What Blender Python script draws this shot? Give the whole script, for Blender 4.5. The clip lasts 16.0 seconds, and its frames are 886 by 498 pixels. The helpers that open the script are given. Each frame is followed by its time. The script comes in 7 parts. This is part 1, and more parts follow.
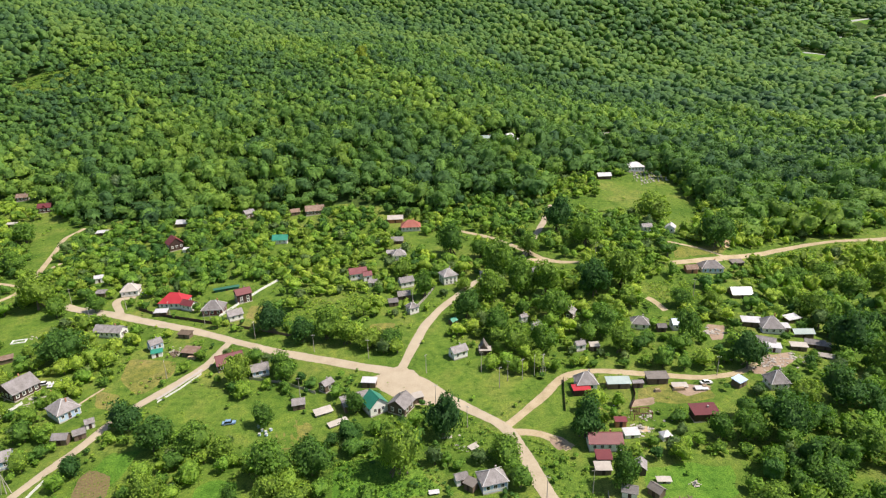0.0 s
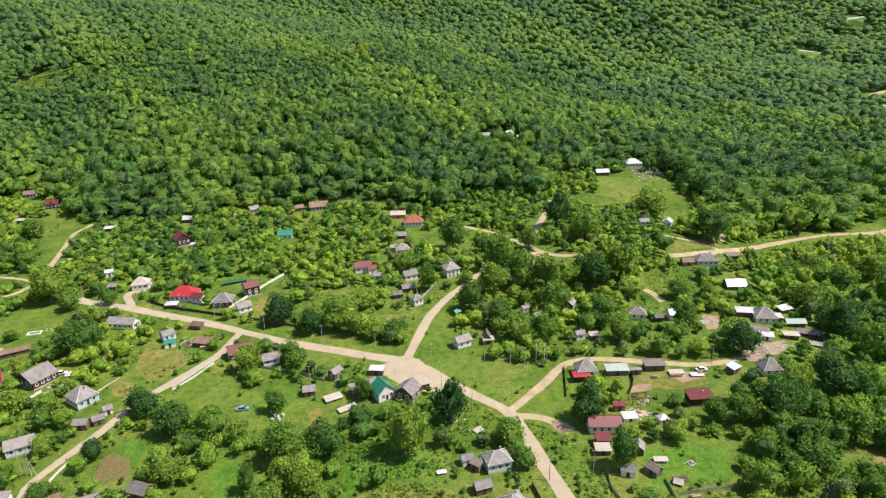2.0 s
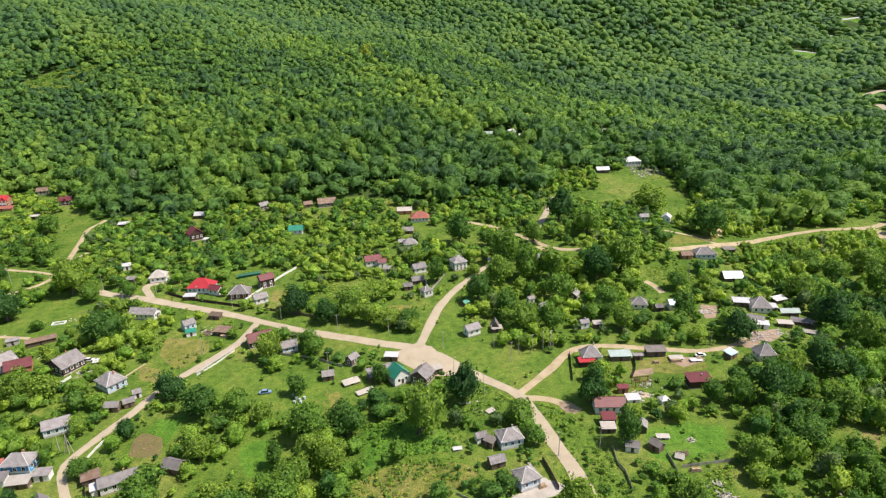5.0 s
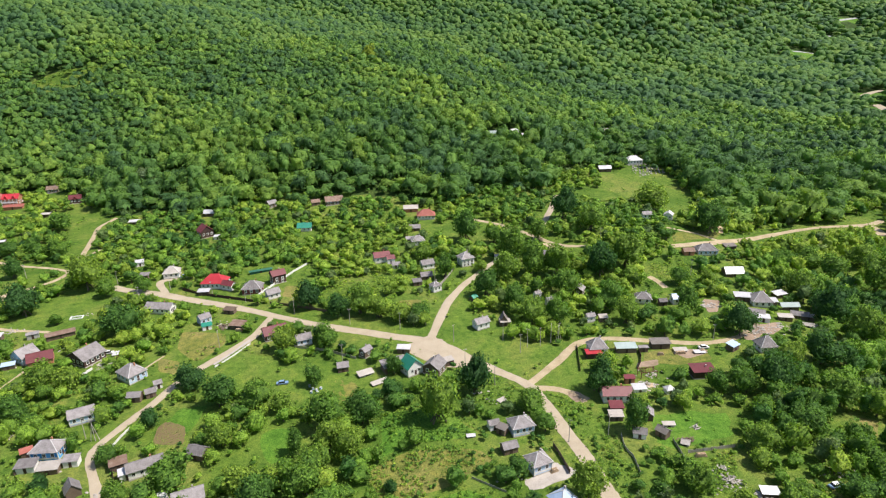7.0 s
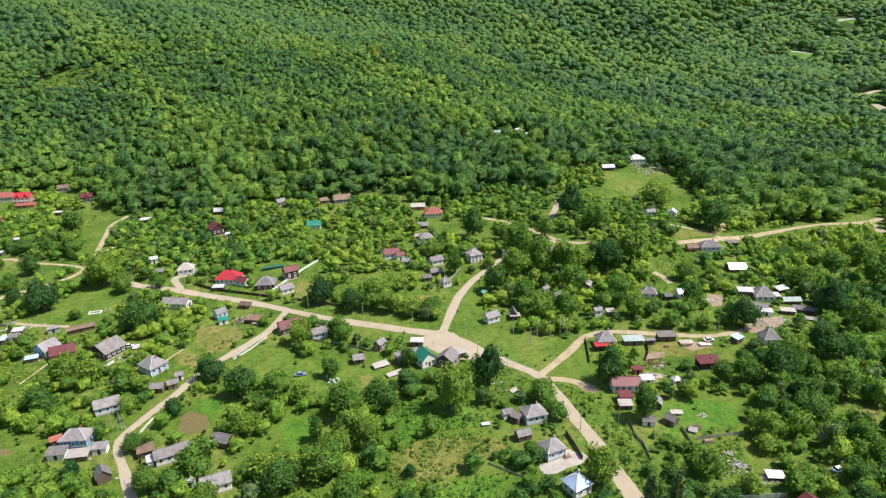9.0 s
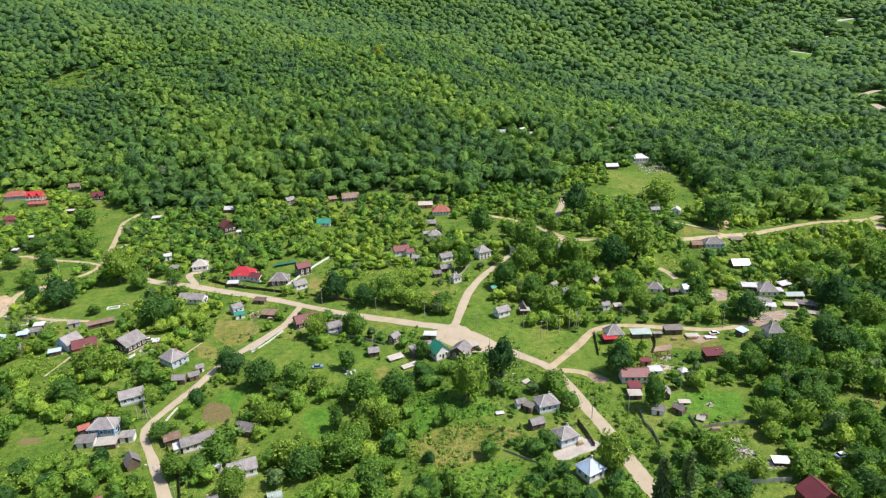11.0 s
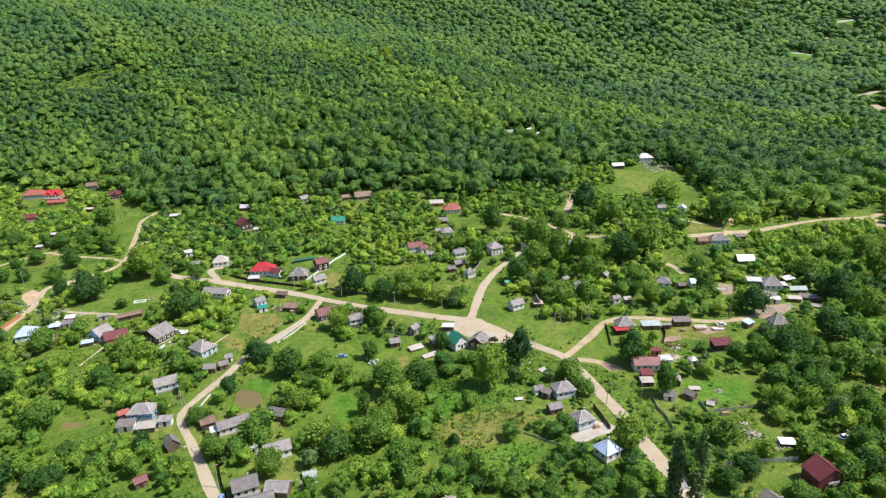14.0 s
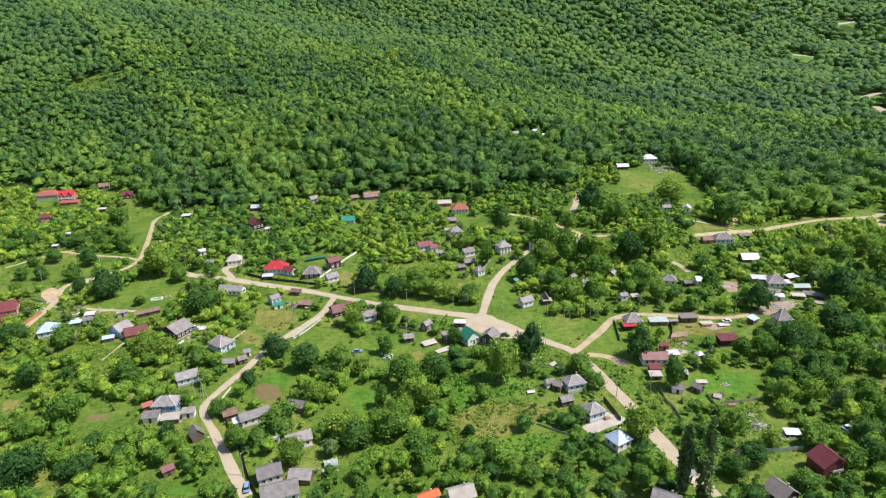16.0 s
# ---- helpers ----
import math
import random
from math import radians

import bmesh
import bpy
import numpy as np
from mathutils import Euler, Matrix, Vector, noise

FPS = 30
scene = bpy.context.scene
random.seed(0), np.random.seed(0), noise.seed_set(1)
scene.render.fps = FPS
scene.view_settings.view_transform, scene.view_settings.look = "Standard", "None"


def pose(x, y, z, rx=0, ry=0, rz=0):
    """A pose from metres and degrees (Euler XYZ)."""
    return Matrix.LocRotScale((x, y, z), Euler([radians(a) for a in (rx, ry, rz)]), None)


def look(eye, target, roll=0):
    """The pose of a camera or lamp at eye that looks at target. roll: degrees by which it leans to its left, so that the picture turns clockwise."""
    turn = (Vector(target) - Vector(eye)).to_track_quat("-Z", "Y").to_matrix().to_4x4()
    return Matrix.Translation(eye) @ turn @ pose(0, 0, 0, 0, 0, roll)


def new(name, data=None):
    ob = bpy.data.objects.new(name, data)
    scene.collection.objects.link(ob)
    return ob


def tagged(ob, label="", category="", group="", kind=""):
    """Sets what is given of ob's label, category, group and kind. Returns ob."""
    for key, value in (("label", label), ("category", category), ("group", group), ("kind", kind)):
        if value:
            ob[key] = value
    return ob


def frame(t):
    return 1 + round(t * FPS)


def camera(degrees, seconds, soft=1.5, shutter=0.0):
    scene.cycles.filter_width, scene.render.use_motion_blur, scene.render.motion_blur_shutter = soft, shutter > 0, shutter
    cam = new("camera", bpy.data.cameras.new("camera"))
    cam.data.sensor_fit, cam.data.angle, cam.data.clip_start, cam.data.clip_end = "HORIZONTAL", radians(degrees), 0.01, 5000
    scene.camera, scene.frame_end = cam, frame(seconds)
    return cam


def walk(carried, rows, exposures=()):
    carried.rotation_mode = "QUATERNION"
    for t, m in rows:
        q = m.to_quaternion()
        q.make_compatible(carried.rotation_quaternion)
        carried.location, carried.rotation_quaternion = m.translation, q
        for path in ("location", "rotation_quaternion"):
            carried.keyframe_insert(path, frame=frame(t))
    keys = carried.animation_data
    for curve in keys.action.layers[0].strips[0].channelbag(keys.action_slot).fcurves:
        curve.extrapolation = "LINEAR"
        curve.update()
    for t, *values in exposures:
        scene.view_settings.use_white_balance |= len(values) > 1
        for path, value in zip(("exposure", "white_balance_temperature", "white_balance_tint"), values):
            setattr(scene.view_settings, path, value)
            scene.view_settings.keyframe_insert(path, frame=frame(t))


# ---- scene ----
cam = camera(72.0, 16.0, soft=1.2)
PATH = [
    (0, (9.470, -201.731, 119.906), (19.062, -13.484, 53.041), -1.44),
    (0.5, (8.779, -203.705, 120.065), (18.530, -15.545, 52.978), -1.47),
    (1, (8.043, -205.694, 120.240), (17.964, -17.604, 52.982), -1.48),
    (1.5, (7.252, -207.682, 120.427), (17.353, -19.648, 53.039), -1.48),
    (2, (6.398, -209.659, 120.620), (16.684, -21.669, 53.138), -1.47),
    (2.5, (5.478, -211.615, 120.817), (15.952, -23.660, 53.267), -1.46),
    (3, (4.488, -213.545, 121.015), (15.149, -25.616, 53.420), -1.44),
    (3.5, (3.428, -215.443, 121.211), (14.274, -27.534, 53.588), -1.42),
    (4, (2.298, -217.306, 121.405), (13.325, -29.414, 53.765), -1.40),
    (6.5, (-4.278, -226.105, 122.325), (7.556, -38.266, 54.674), -1.32),
    (7, (-5.739, -227.778, 122.500), (6.230, -39.949, 54.848), -1.31),
    (7.5, (-7.232, -229.433, 122.676), (4.863, -41.613, 55.020), -1.31),
    (8, (-8.750, -231.073, 122.852), (3.461, -43.262, 55.191), -1.30),
    (8.5, (-10.284, -232.703, 123.029), (2.032, -44.902, 55.361), -1.30),
    (9, (-11.827, -234.329, 123.210), (0.584, -46.537, 55.534), -1.30),
    (11.3, (-18.847, -241.867, 124.107), (-6.140, -54.099, 56.418), -1.30),
    (11.5, (-19.440, -242.532, 124.191), (-6.719, -54.764, 56.506), -1.30),
    (12, (-20.907, -244.204, 124.405), (-8.158, -56.431, 56.737), -1.30),
    (12.5, (-22.349, -245.886, 124.625), (-9.584, -58.105, 56.985), -1.30),
    (13, (-23.766, -247.577, 124.848), (-10.999, -59.780, 57.251), -1.30),
    (13.5, (-25.159, -249.270, 125.074), (-12.406, -61.451, 57.535), -1.30),
    (14, (-26.533, -250.960, 125.299), (-13.808, -63.112, 57.836), -1.30),
    (14.5, (-27.894, -252.637, 125.520), (-15.215, -64.751, 58.154), -1.30),
    (15, (-29.251, -254.289, 125.734), (-16.637, -66.356, 58.488), -1.30),
    (15.5, (-30.613, -255.903, 125.934), (-18.086, -67.912, 58.834), -1.30),
    (16, (-31.996, -257.462, 126.116), (-19.578, -69.402, 59.188), -1.32),
]
walk(cam, [(t, look(eye, target, roll)) for t, eye, target, roll in PATH], exposures=[(0, 0.12, 6950, 15), (3.5, 0.12, 6950, 15), (8, 0.11, 6550, 14.5), (16, 0.11, 6480, 14)])


# ---- light ----
world = bpy.data.worlds.new("sky")
scene.world = world
world.use_nodes = True
wn = world.node_tree.nodes
sky = wn.new("ShaderNodeTexSky")
sky.sky_type, sky.sun_disc = "NISHITA", False
SUN_DIR = Vector((0.52, -0.11, 0.85)).normalized()
sky.sun_elevation = math.asin(SUN_DIR.z)
sky.sun_rotation = math.atan2(SUN_DIR.x, SUN_DIR.y)
world.node_tree.links.new(sky.outputs["Color"], wn["Background"].inputs["Color"])
wn["Background"].inputs["Strength"].default_value = 0.130
sun = new("sun", bpy.data.lights.new("sun", "SUN"))
sun.data.energy, sun.data.angle, sun.data.color = 5.5, radians(0.55), (1.0, 0.955, 0.87)
sun.matrix_world = look(SUN_DIR * 300, (0, 0, 0))

# ---- lie of the land ----


def soft_ramp(r, w):
    return w * np.logaddexp(0, r / w)


def height(x, y):
    """Ground height: a gently sloping village floor, a wooded hill behind it and a valley to the east."""
    x, y = np.asarray(x, float), np.asarray(y, float)
    yc, xc = np.clip(y, -400, 260), np.clip(x, -450, 450)
    z = 0.012 * xc + 0.016 * yc
    z = z + 0.022 * soft_ramp(np.hypot(x, y) - 420, 60)
    foot = 205 - 0.10 * np.minimum(x, 60)
    r = y - foot
    hill = 0.33 * soft_ramp(r, 28) - 0.12 * soft_ramp(r - 260, 60)
    edge = 212 + 0.8 * soft_ramp(y - 600, 60)
    z = z + hill / (1 + np.exp(np.clip((x - edge) / 75, -40, 40)))
    z = z + 9.0 * np.exp(-((x - 132) ** 2 + (y - 108) ** 2) / (2 * 42 ** 2))
    z = z - 7.0 * np.exp(-((x - 205) ** 2 / (2 * 30 ** 2) + (y - 30) ** 2 / (2 * 60 ** 2)))
    z = z + 0.14 * soft_ramp(np.hypot(x, y) - 1900, 120)
    amp = 1 / (1 + np.exp(-(y - 230) / 30))
    z = z + amp * (5 * np.sin(x / 57 + 1.3) * np.sin(y / 73 + 0.4) + 9 * np.sin(x / 141 + y / 190))
    z = z + 0.25 * np.sin(x / 17 + y / 31) * np.sin(y / 23 - x / 40)
    rolls = 0
    for cy, wide, rise in KNOLLS:
        for k, a in enumerate(rise):
            rolls = rolls + a * np.exp(-((x + 420 - 140 * k) ** 2 + (y - cy) ** 2) / (2 * wide * wide))
    return z + rolls / (1 + np.exp(np.clip((215 - y) / 12, -40, 40)))


# knolls and hollows of the hillside, row by row from the village up: distance, width, rises from west to east
KNOLLS = [
    (300, 70, (9.6, 2.1, 4.9, 4.5, -7.9, 0.3)),
    (400, 75, (0.7, 2.9, -9.1, 6.4, -7.1, 1.2)),
    (520, 90, (5.3, 0.4, 2.4, -5.2, -11.6, -0.8)),
    (680, 110, (20.5, 7.4, -9.9, -4.7, -5.2, 1.2)),
    (880, 150, (0.9, -13.2, -22.1, -7.7, -2.9, -20.0)),
]


def ground(x, y):
    return float(height(x, y))


# ---- materials ----


def nodes_of(name):
    m = bpy.data.materials.new(name)
    m.use_nodes = True
    return m, m.node_tree.nodes, m.node_tree.links, m.node_tree.nodes["Principled BSDF"]


def noise_node(n, l, scale, detail=4.0, rough=0.55, coord=None):
    t = n.new("ShaderNodeTexNoise")
    t.inputs["Scale"].default_value, t.inputs["Detail"].default_value, t.inputs["Roughness"].default_value = scale, detail, rough
    if coord:
        l.new(coord, t.inputs["Vector"])
    return t


def ramp_node(n, l, fac, stops):
    r = n.new("ShaderNodeValToRGB")
    while len(r.color_ramp.elements) < len(stops):
        r.color_ramp.elements.new(0.5)
    for e, (p, c) in zip(r.color_ramp.elements, stops):
        e.position, e.color = p, (*c, 1)
    l.new(fac, r.inputs["Fac"])
    return r


def mix_node(n, l, kind, fac, a, b):
    m = n.new("ShaderNodeMix")
    m.data_type, m.blend_type = "RGBA", kind
    for sock, v in ((m.inputs[0], fac), (m.inputs[6], a), (m.inputs[7], b)):
        if hasattr(v, "is_output"):
            l.new(v, sock)
        elif isinstance(v, tuple):
            sock.default_value = (*v, 1)
        else:
            sock.default_value = v
    return m.outputs[2]


def bump_node(n, l, bsdf, h, strength, dist):
    b = n.new("ShaderNodeBump")
    b.inputs["Strength"].default_value, b.inputs["Distance"].default_value = strength, dist
    l.new(h, b.inputs["Height"])
    l.new(b.outputs["Normal"], bsdf.inputs["Normal"])


def surface(name, stops, big=0.25, fine=6.0, rough=0.85, bump=0.3, dist=0.05, metal=0.0, wave=0.0, vary=0.0):
    """A worn surface: patches at one scale, grain at another; wave: ribs per metre; vary: change from object to object."""
    m, n, l, p = nodes_of(name)
    co = n.new("ShaderNodeTexCoord").outputs["Object"]
    a = noise_node(n, l, big, 5, 0.6, co)
    b = noise_node(n, l, fine, 4, 0.6, co)
    mix = n.new("ShaderNodeMath")
    mix.operation = "MULTIPLY_ADD"
    l.new(b.outputs["Fac"], mix.inputs[0])
    mix.inputs[1].default_value = 0.45
    half = n.new("ShaderNodeMath")
    half.operation = "MULTIPLY"
    half.inputs[1].default_value = 0.55
    l.new(a.outputs["Fac"], half.inputs[0])
    l.new(half.outputs[0], mix.inputs[2])
    col = ramp_node(n, l, mix.outputs[0], stops).outputs["Color"]
    if vary:
        o = n.new("ShaderNodeObjectInfo")
        hsv = n.new("ShaderNodeHueSaturation")
        mr = n.new("ShaderNodeMapRange")
        mr.inputs["To Min"].default_value, mr.inputs["To Max"].default_value = 1 - vary, 1 + vary
        l.new(o.outputs["Random"], mr.inputs["Value"])
        l.new(mr.outputs["Result"], hsv.inputs["Value"])
        l.new(col, hsv.inputs["Color"])
        col = hsv.outputs["Color"]
    l.new(col, p.inputs["Base Color"])
    p.inputs["Roughness"].default_value, p.inputs["Metallic"].default_value = rough, metal
    h = b.outputs["Fac"]
    if wave:
        w = n.new("ShaderNodeTexWave")
        w.inputs["Scale"].default_value = wave
        w.inputs["Distortion"].default_value = 0.4
        l.new(co, w.inputs["Vector"])
        add = n.new("ShaderNodeMath")
        add.operation = "ADD"
        l.new(w.outputs["Fac"], add.inputs[0])
        l.new(h, add.inputs[1])
        h = add.outputs[0]
    bump_node(n, l, p, h, bump, dist)
    return m


def foliage(name, dark, mid, light, tint=True, scale=0.9, speckle=1.0, relief=0.5):
    """Leaves: hue from tree to tree (attribute tint, or the object's own random), clumps of lighter and darker leaves, some light through them."""
    m, n, l, p = nodes_of(name)
    co = n.new("ShaderNodeNewGeometry")
    fine = noise_node(n, l, scale, 6, 0.78, co.outputs["Position"])
    broad = noise_node(n, l, scale * 0.3, 3, 0.6, co.outputs["Position"])
    if tint:
        at = n.new("ShaderNodeAttribute")
        at.attribute_name = "tint"
        val = at.outputs["Fac"]
    else:
        val = n.new("ShaderNodeObjectInfo").outputs["Random"]
    base = ramp_node(n, l, val, [(0.0, dark), (0.5, mid), (1.0, light)]).outputs["Color"]
    speck = ramp_node(n, l, fine.outputs["Fac"], [(0.34, (1 - 0.55 * speckle, 1 - 0.48 * speckle, 1 - 0.5 * speckle)), (0.5, (1, 1, 1)), (0.66, (1 + 0.42 * speckle, 1 + 0.34 * speckle, 1.0 + 0.1 * speckle))]).outputs["Color"]
    col = mix_node(n, l, "MULTIPLY", 1.0, base, speck)
    mass = ramp_node(n, l, broad.outputs["Fac"], [(0.35, (0.78, 0.86, 0.85)), (0.65, (1.2, 1.12, 1.0))]).outputs["Color"]
    col = mix_node(n, l, "MULTIPLY", 0.7, col, mass)
    isl = ramp_node(n, l, co.outputs["Random Per Island"], [(0.0, (1 - 0.42 * speckle, 1 - 0.36 * speckle, 1 - 0.38 * speckle)), (1.0, (1 + 0.46 * speckle, 1 + 0.38 * speckle, 1 + 0.15 * speckle))]).outputs["Color"]
    col = mix_node(n, l, "MULTIPLY", 1.0, col, isl)
    l.new(col, p.inputs["Base Color"])
    p.inputs["Roughness"].default_value = 0.65
    p.inputs["Specular IOR Level"].default_value = 0.2
    bump_node(n, l, p, fine.outputs["Fac"], 0.9, relief / scale)
    tr = n.new("ShaderNodeBsdfTranslucent")
    warm = mix_node(n, l, "MULTIPLY", 1.0, col, (1.35, 1.4, 0.6))
    l.new(warm, tr.inputs["Color"])
    mx = n.new("ShaderNodeMixShader")
    mx.inputs[0].default_value = 0.34
    l.new(p.outputs[0], mx.inputs[1])
    l.new(tr.outputs[0], mx.inputs[2])
    l.new(mx.outputs[0], n["Material Output"].inputs["Surface"])
    return m


def grass_material(name, c1, c2, c3, big=0.035):
    m, n, l, p = nodes_of(name)
    co = n.new("ShaderNodeNewGeometry").outputs["Position"]
    a = noise_node(n, l, big, 6, 0.65, co)
    b = noise_node(n, l, 0.35, 6, 0.7, co)
    f = noise_node(n, l, 2.2, 5, 0.75, co)
    col = ramp_node(n, l, a.outputs["Fac"], [(0.36, c1), (0.5, c2), (0.66, c3)]).outputs["Color"]
    pt = ramp_node(n, l, b.outputs["Fac"], [(0.34, (0.50, 0.62, 0.48)), (0.5, (1, 1, 1)), (0.66, (1.40, 1.22, 1.1))]).outputs["Color"]
    col = mix_node(n, l, "MULTIPLY", 0.85, col, pt)
    fn = ramp_node(n, l, f.outputs["Fac"], [(0.38, (0.40, 0.48, 0.42)), (0.60, (1.22, 1.18, 1.12))]).outputs["Color"]
    col = mix_node(n, l, "MULTIPLY", 0.8, col, fn)
    l.new(col, p.inputs["Base Color"])
    p.inputs["Roughness"].default_value = 0.9
    p.inputs["Specular IOR Level"].default_value = 0.15
    bump_node(n, l, p, f.outputs["Fac"], 0.8, 0.25)
    return m


GRASS = grass_material("meadow grass", (0.072, 0.146, 0.020), (0.120, 0.198, 0.031), (0.195, 0.232, 0.056))
MEADOW = grass_material("mown meadow", (0.082, 0.162, 0.022), (0.120, 0.204, 0.031), (0.180, 0.230, 0.048))
LUSH = grass_material("lush grass", (0.072, 0.178, 0.021), (0.102, 0.224, 0.028), (0.148, 0.246, 0.040))
DRY = grass_material("dry grass", (0.150, 0.180, 0.036), (0.205, 0.212, 0.058), (0.275, 0.235, 0.090))
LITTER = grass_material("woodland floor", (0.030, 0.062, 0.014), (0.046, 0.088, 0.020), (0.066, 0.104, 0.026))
SOIL = surface("garden soil", [(0.34, (0.110, 0.090, 0.035)), (0.46, (0.185, 0.130, 0.065)), (0.58, (0.165, 0.135, 0.050)), (0.70, (0.120, 0.140, 0.035))], 0.22, 1.2, 0.95, 0.6, 0.2)
GRAVEL = surface("pale gravel", [(0.30, (0.27, 0.225, 0.145)), (0.44, (0.38, 0.318, 0.228)), (0.62, (0.44, 0.375, 0.275))], 0.16, 2.2, 0.95, 0.5, 0.06)
TRACK = surface("earth track", [(0.30, (0.17, 0.155, 0.06)), (0.42, (0.35, 0.28, 0.165)), (0.62, (0.47, 0.385, 0.26))], 0.2, 2.0, 0.95, 0.5, 0.06)
SAND = surface("sandy yard", [(0.30, (0.25, 0.18, 0.10)), (0.5, (0.46, 0.34, 0.22)), (0.7, (0.58, 0.45, 0.31))], 0.14, 1.1, 0.95, 0.5, 0.1)
CONCRETE = surface("old concrete", [(0.3, (0.27, 0.245, 0.215)), (0.5, (0.40, 0.365, 0.325)), (0.7, (0.51, 0.47, 0.425))], 0.3, 3, 0.9, 0.3, 0.03, vary=0.1)
SLATE = surface("weathered slate sheets", [(0.30, (0.125, 0.112, 0.105)), (0.48, (0.245, 0.226, 0.222)), (0.70, (0.36, 0.338, 0.338))], 0.55, 5, 0.85, 0.6, 0.07, wave=2.6, vary=0.28)
PALE_CAP = surface("pale ridge sheet", [(0.3, (0.42, 0.41, 0.40)), (0.5, (0.55, 0.54, 0.53)), (0.7, (0.64, 0.63, 0.62))], 0.5, 4, 0.7, 0.3, 0.03)
SLATE_DARK = surface("dark slate sheets", [(0.28, (0.10, 0.09, 0.08)), (0.5, (0.18, 0.16, 0.145)), (0.72, (0.26, 0.235, 0.21))], 0.35, 4, 0.85, 0.5, 0.06, wave=2.6, vary=0.2)
MAROON = surface("maroon sheet metal", [(0.3, (0.110, 0.022, 0.026)), (0.5, (0.155, 0.032, 0.037)), (0.7, (0.195, 0.052, 0.055))], 0.3, 5, 0.5, 0.3, 0.03, 0.0, 2.0, 0.15)
RED = surface("bright red sheet metal", [(0.3, (0.36, 0.022, 0.032)), (0.5, (0.46, 0.034, 0.045)), (0.7, (0.54, 0.070, 0.070))], 0.3, 5, 0.45, 0.3, 0.03, 0.0, 2.0, 0.08)
ORANGE = surface("orange roof tiles", [(0.3, (0.50, 0.085, 0.025)), (0.5, (0.62, 0.125, 0.035)), (0.7, (0.66, 0.19, 0.07))], 0.3, 5, 0.7, 0.4, 0.05, 0.0, 2.0, 0.08)
TERRACOTTA = surface("faded terracotta tiles", [(0.3, (0.25, 0.070, 0.050)), (0.5, (0.335, 0.105, 0.078)), (0.7, (0.42, 0.17, 0.13))], 0.3, 5, 0.75, 0.4, 0.05, 0.0, 2.0, 0.08)
NETTING = surface("dark green garden netting", [(0.3, (0.015, 0.085, 0.050)), (0.5, (0.022, 0.125, 0.078)), (0.7, (0.04, 0.16, 0.10))], 0.3, 5, 0.8, 0.4, 0.04)
DIRT = surface("trampled earth", [(0.30, (0.15, 0.13, 0.06)), (0.46, (0.27, 0.195, 0.135)), (0.58, (0.33, 0.245, 0.18)), (0.72, (0.40, 0.32, 0.25))], 0.22, 1.4, 0.95, 0.6, 0.12)
RIVER = surface("washed river gravel", [(0.3, (0.22, 0.235, 0.225)), (0.5, (0.34, 0.355, 0.34)), (0.7, (0.46, 0.47, 0.45))], 0.05, 0.6, 0.9, 0.3, 0.1)
TEAL = surface("teal sheet metal", [(0.3, (0.016, 0.17, 0.11)), (0.5, (0.022, 0.24, 0.16)), (0.7, (0.05, 0.29, 0.20))], 0.3, 5, 0.45, 0.3, 0.03, 0.0, 2.0, 0.1)
ZINC = surface("bright new zinc sheet", [(0.3, (0.66, 0.66, 0.66)), (0.5, (0.78, 0.78, 0.78)), (0.7, (0.82, 0.82, 0.82))], 0.3, 5, 0.45, 0.3, 0.03, 0.0, 2.0, 0.04)
WHITE_METAL = surface("pale zinc sheet", [(0.3, (0.36, 0.36, 0.36)), (0.5, (0.52, 0.52, 0.53)), (0.7, (0.64, 0.64, 0.65))], 0.3, 5, 0.45, 0.3, 0.03, 0.0, 2.0, 0.06)
BLUE_METAL = surface("pale blue sheet metal", [(0.3, (0.30, 0.42, 0.60)), (0.5, (0.42, 0.54, 0.70)), (0.7, (0.58, 0.66, 0.78))], 0.3, 5, 0.4, 0.3, 0.03, 0.0, 2.0, 0.06)
GREY_GREEN = surface("grey-green roofing", [(0.3, (0.24, 0.31, 0.29)), (0.5, (0.34, 0.42, 0.40)), (0.7, (0.44, 0.51, 0.48))], 0.3, 5, 0.7, 0.3, 0.03, 0.0, 2.0, 0.1)
RUST = surface("rusty sheets", [(0.3, (0.13, 0.07, 0.045)), (0.5, (0.22, 0.145, 0.105)), (0.7, (0.34, 0.27, 0.22))], 0.5, 3, 0.8, 0.4, 0.05, 0.0, 2.0, 0.15)
WHITEWASH = surface("whitewashed wall", [(0.25, (0.58, 0.56, 0.52)), (0.5, (0.76, 0.75, 0.72)), (0.75, (0.82, 0.81, 0.79))], 0.3, 4, 0.9, 0.2, 0.02, vary=0.06)
BLUEWASH = surface("pale blue painted wall", [(0.25, (0.30, 0.44, 0.62)), (0.5, (0.42, 0.57, 0.74)), (0.75, (0.52, 0.65, 0.79))], 0.3, 4, 0.85, 0.2, 0.02, vary=0.06)
BLUE = surface("bright blue painted boards", [(0.25, (0.03, 0.22, 0.55)), (0.5, (0.05, 0.32, 0.68)), (0.75, (0.10, 0.40, 0.74))], 0.3, 4, 0.7, 0.2, 0.02)
WOOD = surface("weathered boards", [(0.25, (0.07, 0.05, 0.035)), (0.5, (0.14, 0.10, 0.07)), (0.75, (0.24, 0.18, 0.13))], 0.4, 4, 0.9, 0.4, 0.04, wave=3.0, vary=0.2)
DARK_WOOD = surface("dark stained boards", [(0.25, (0.030, 0.018, 0.015)), (0.5, (0.06, 0.032, 0.026)), (0.75, (0.10, 0.055, 0.045))], 0.4, 4, 0.8, 0.4, 0.04, wave=3.0, vary=0.15)
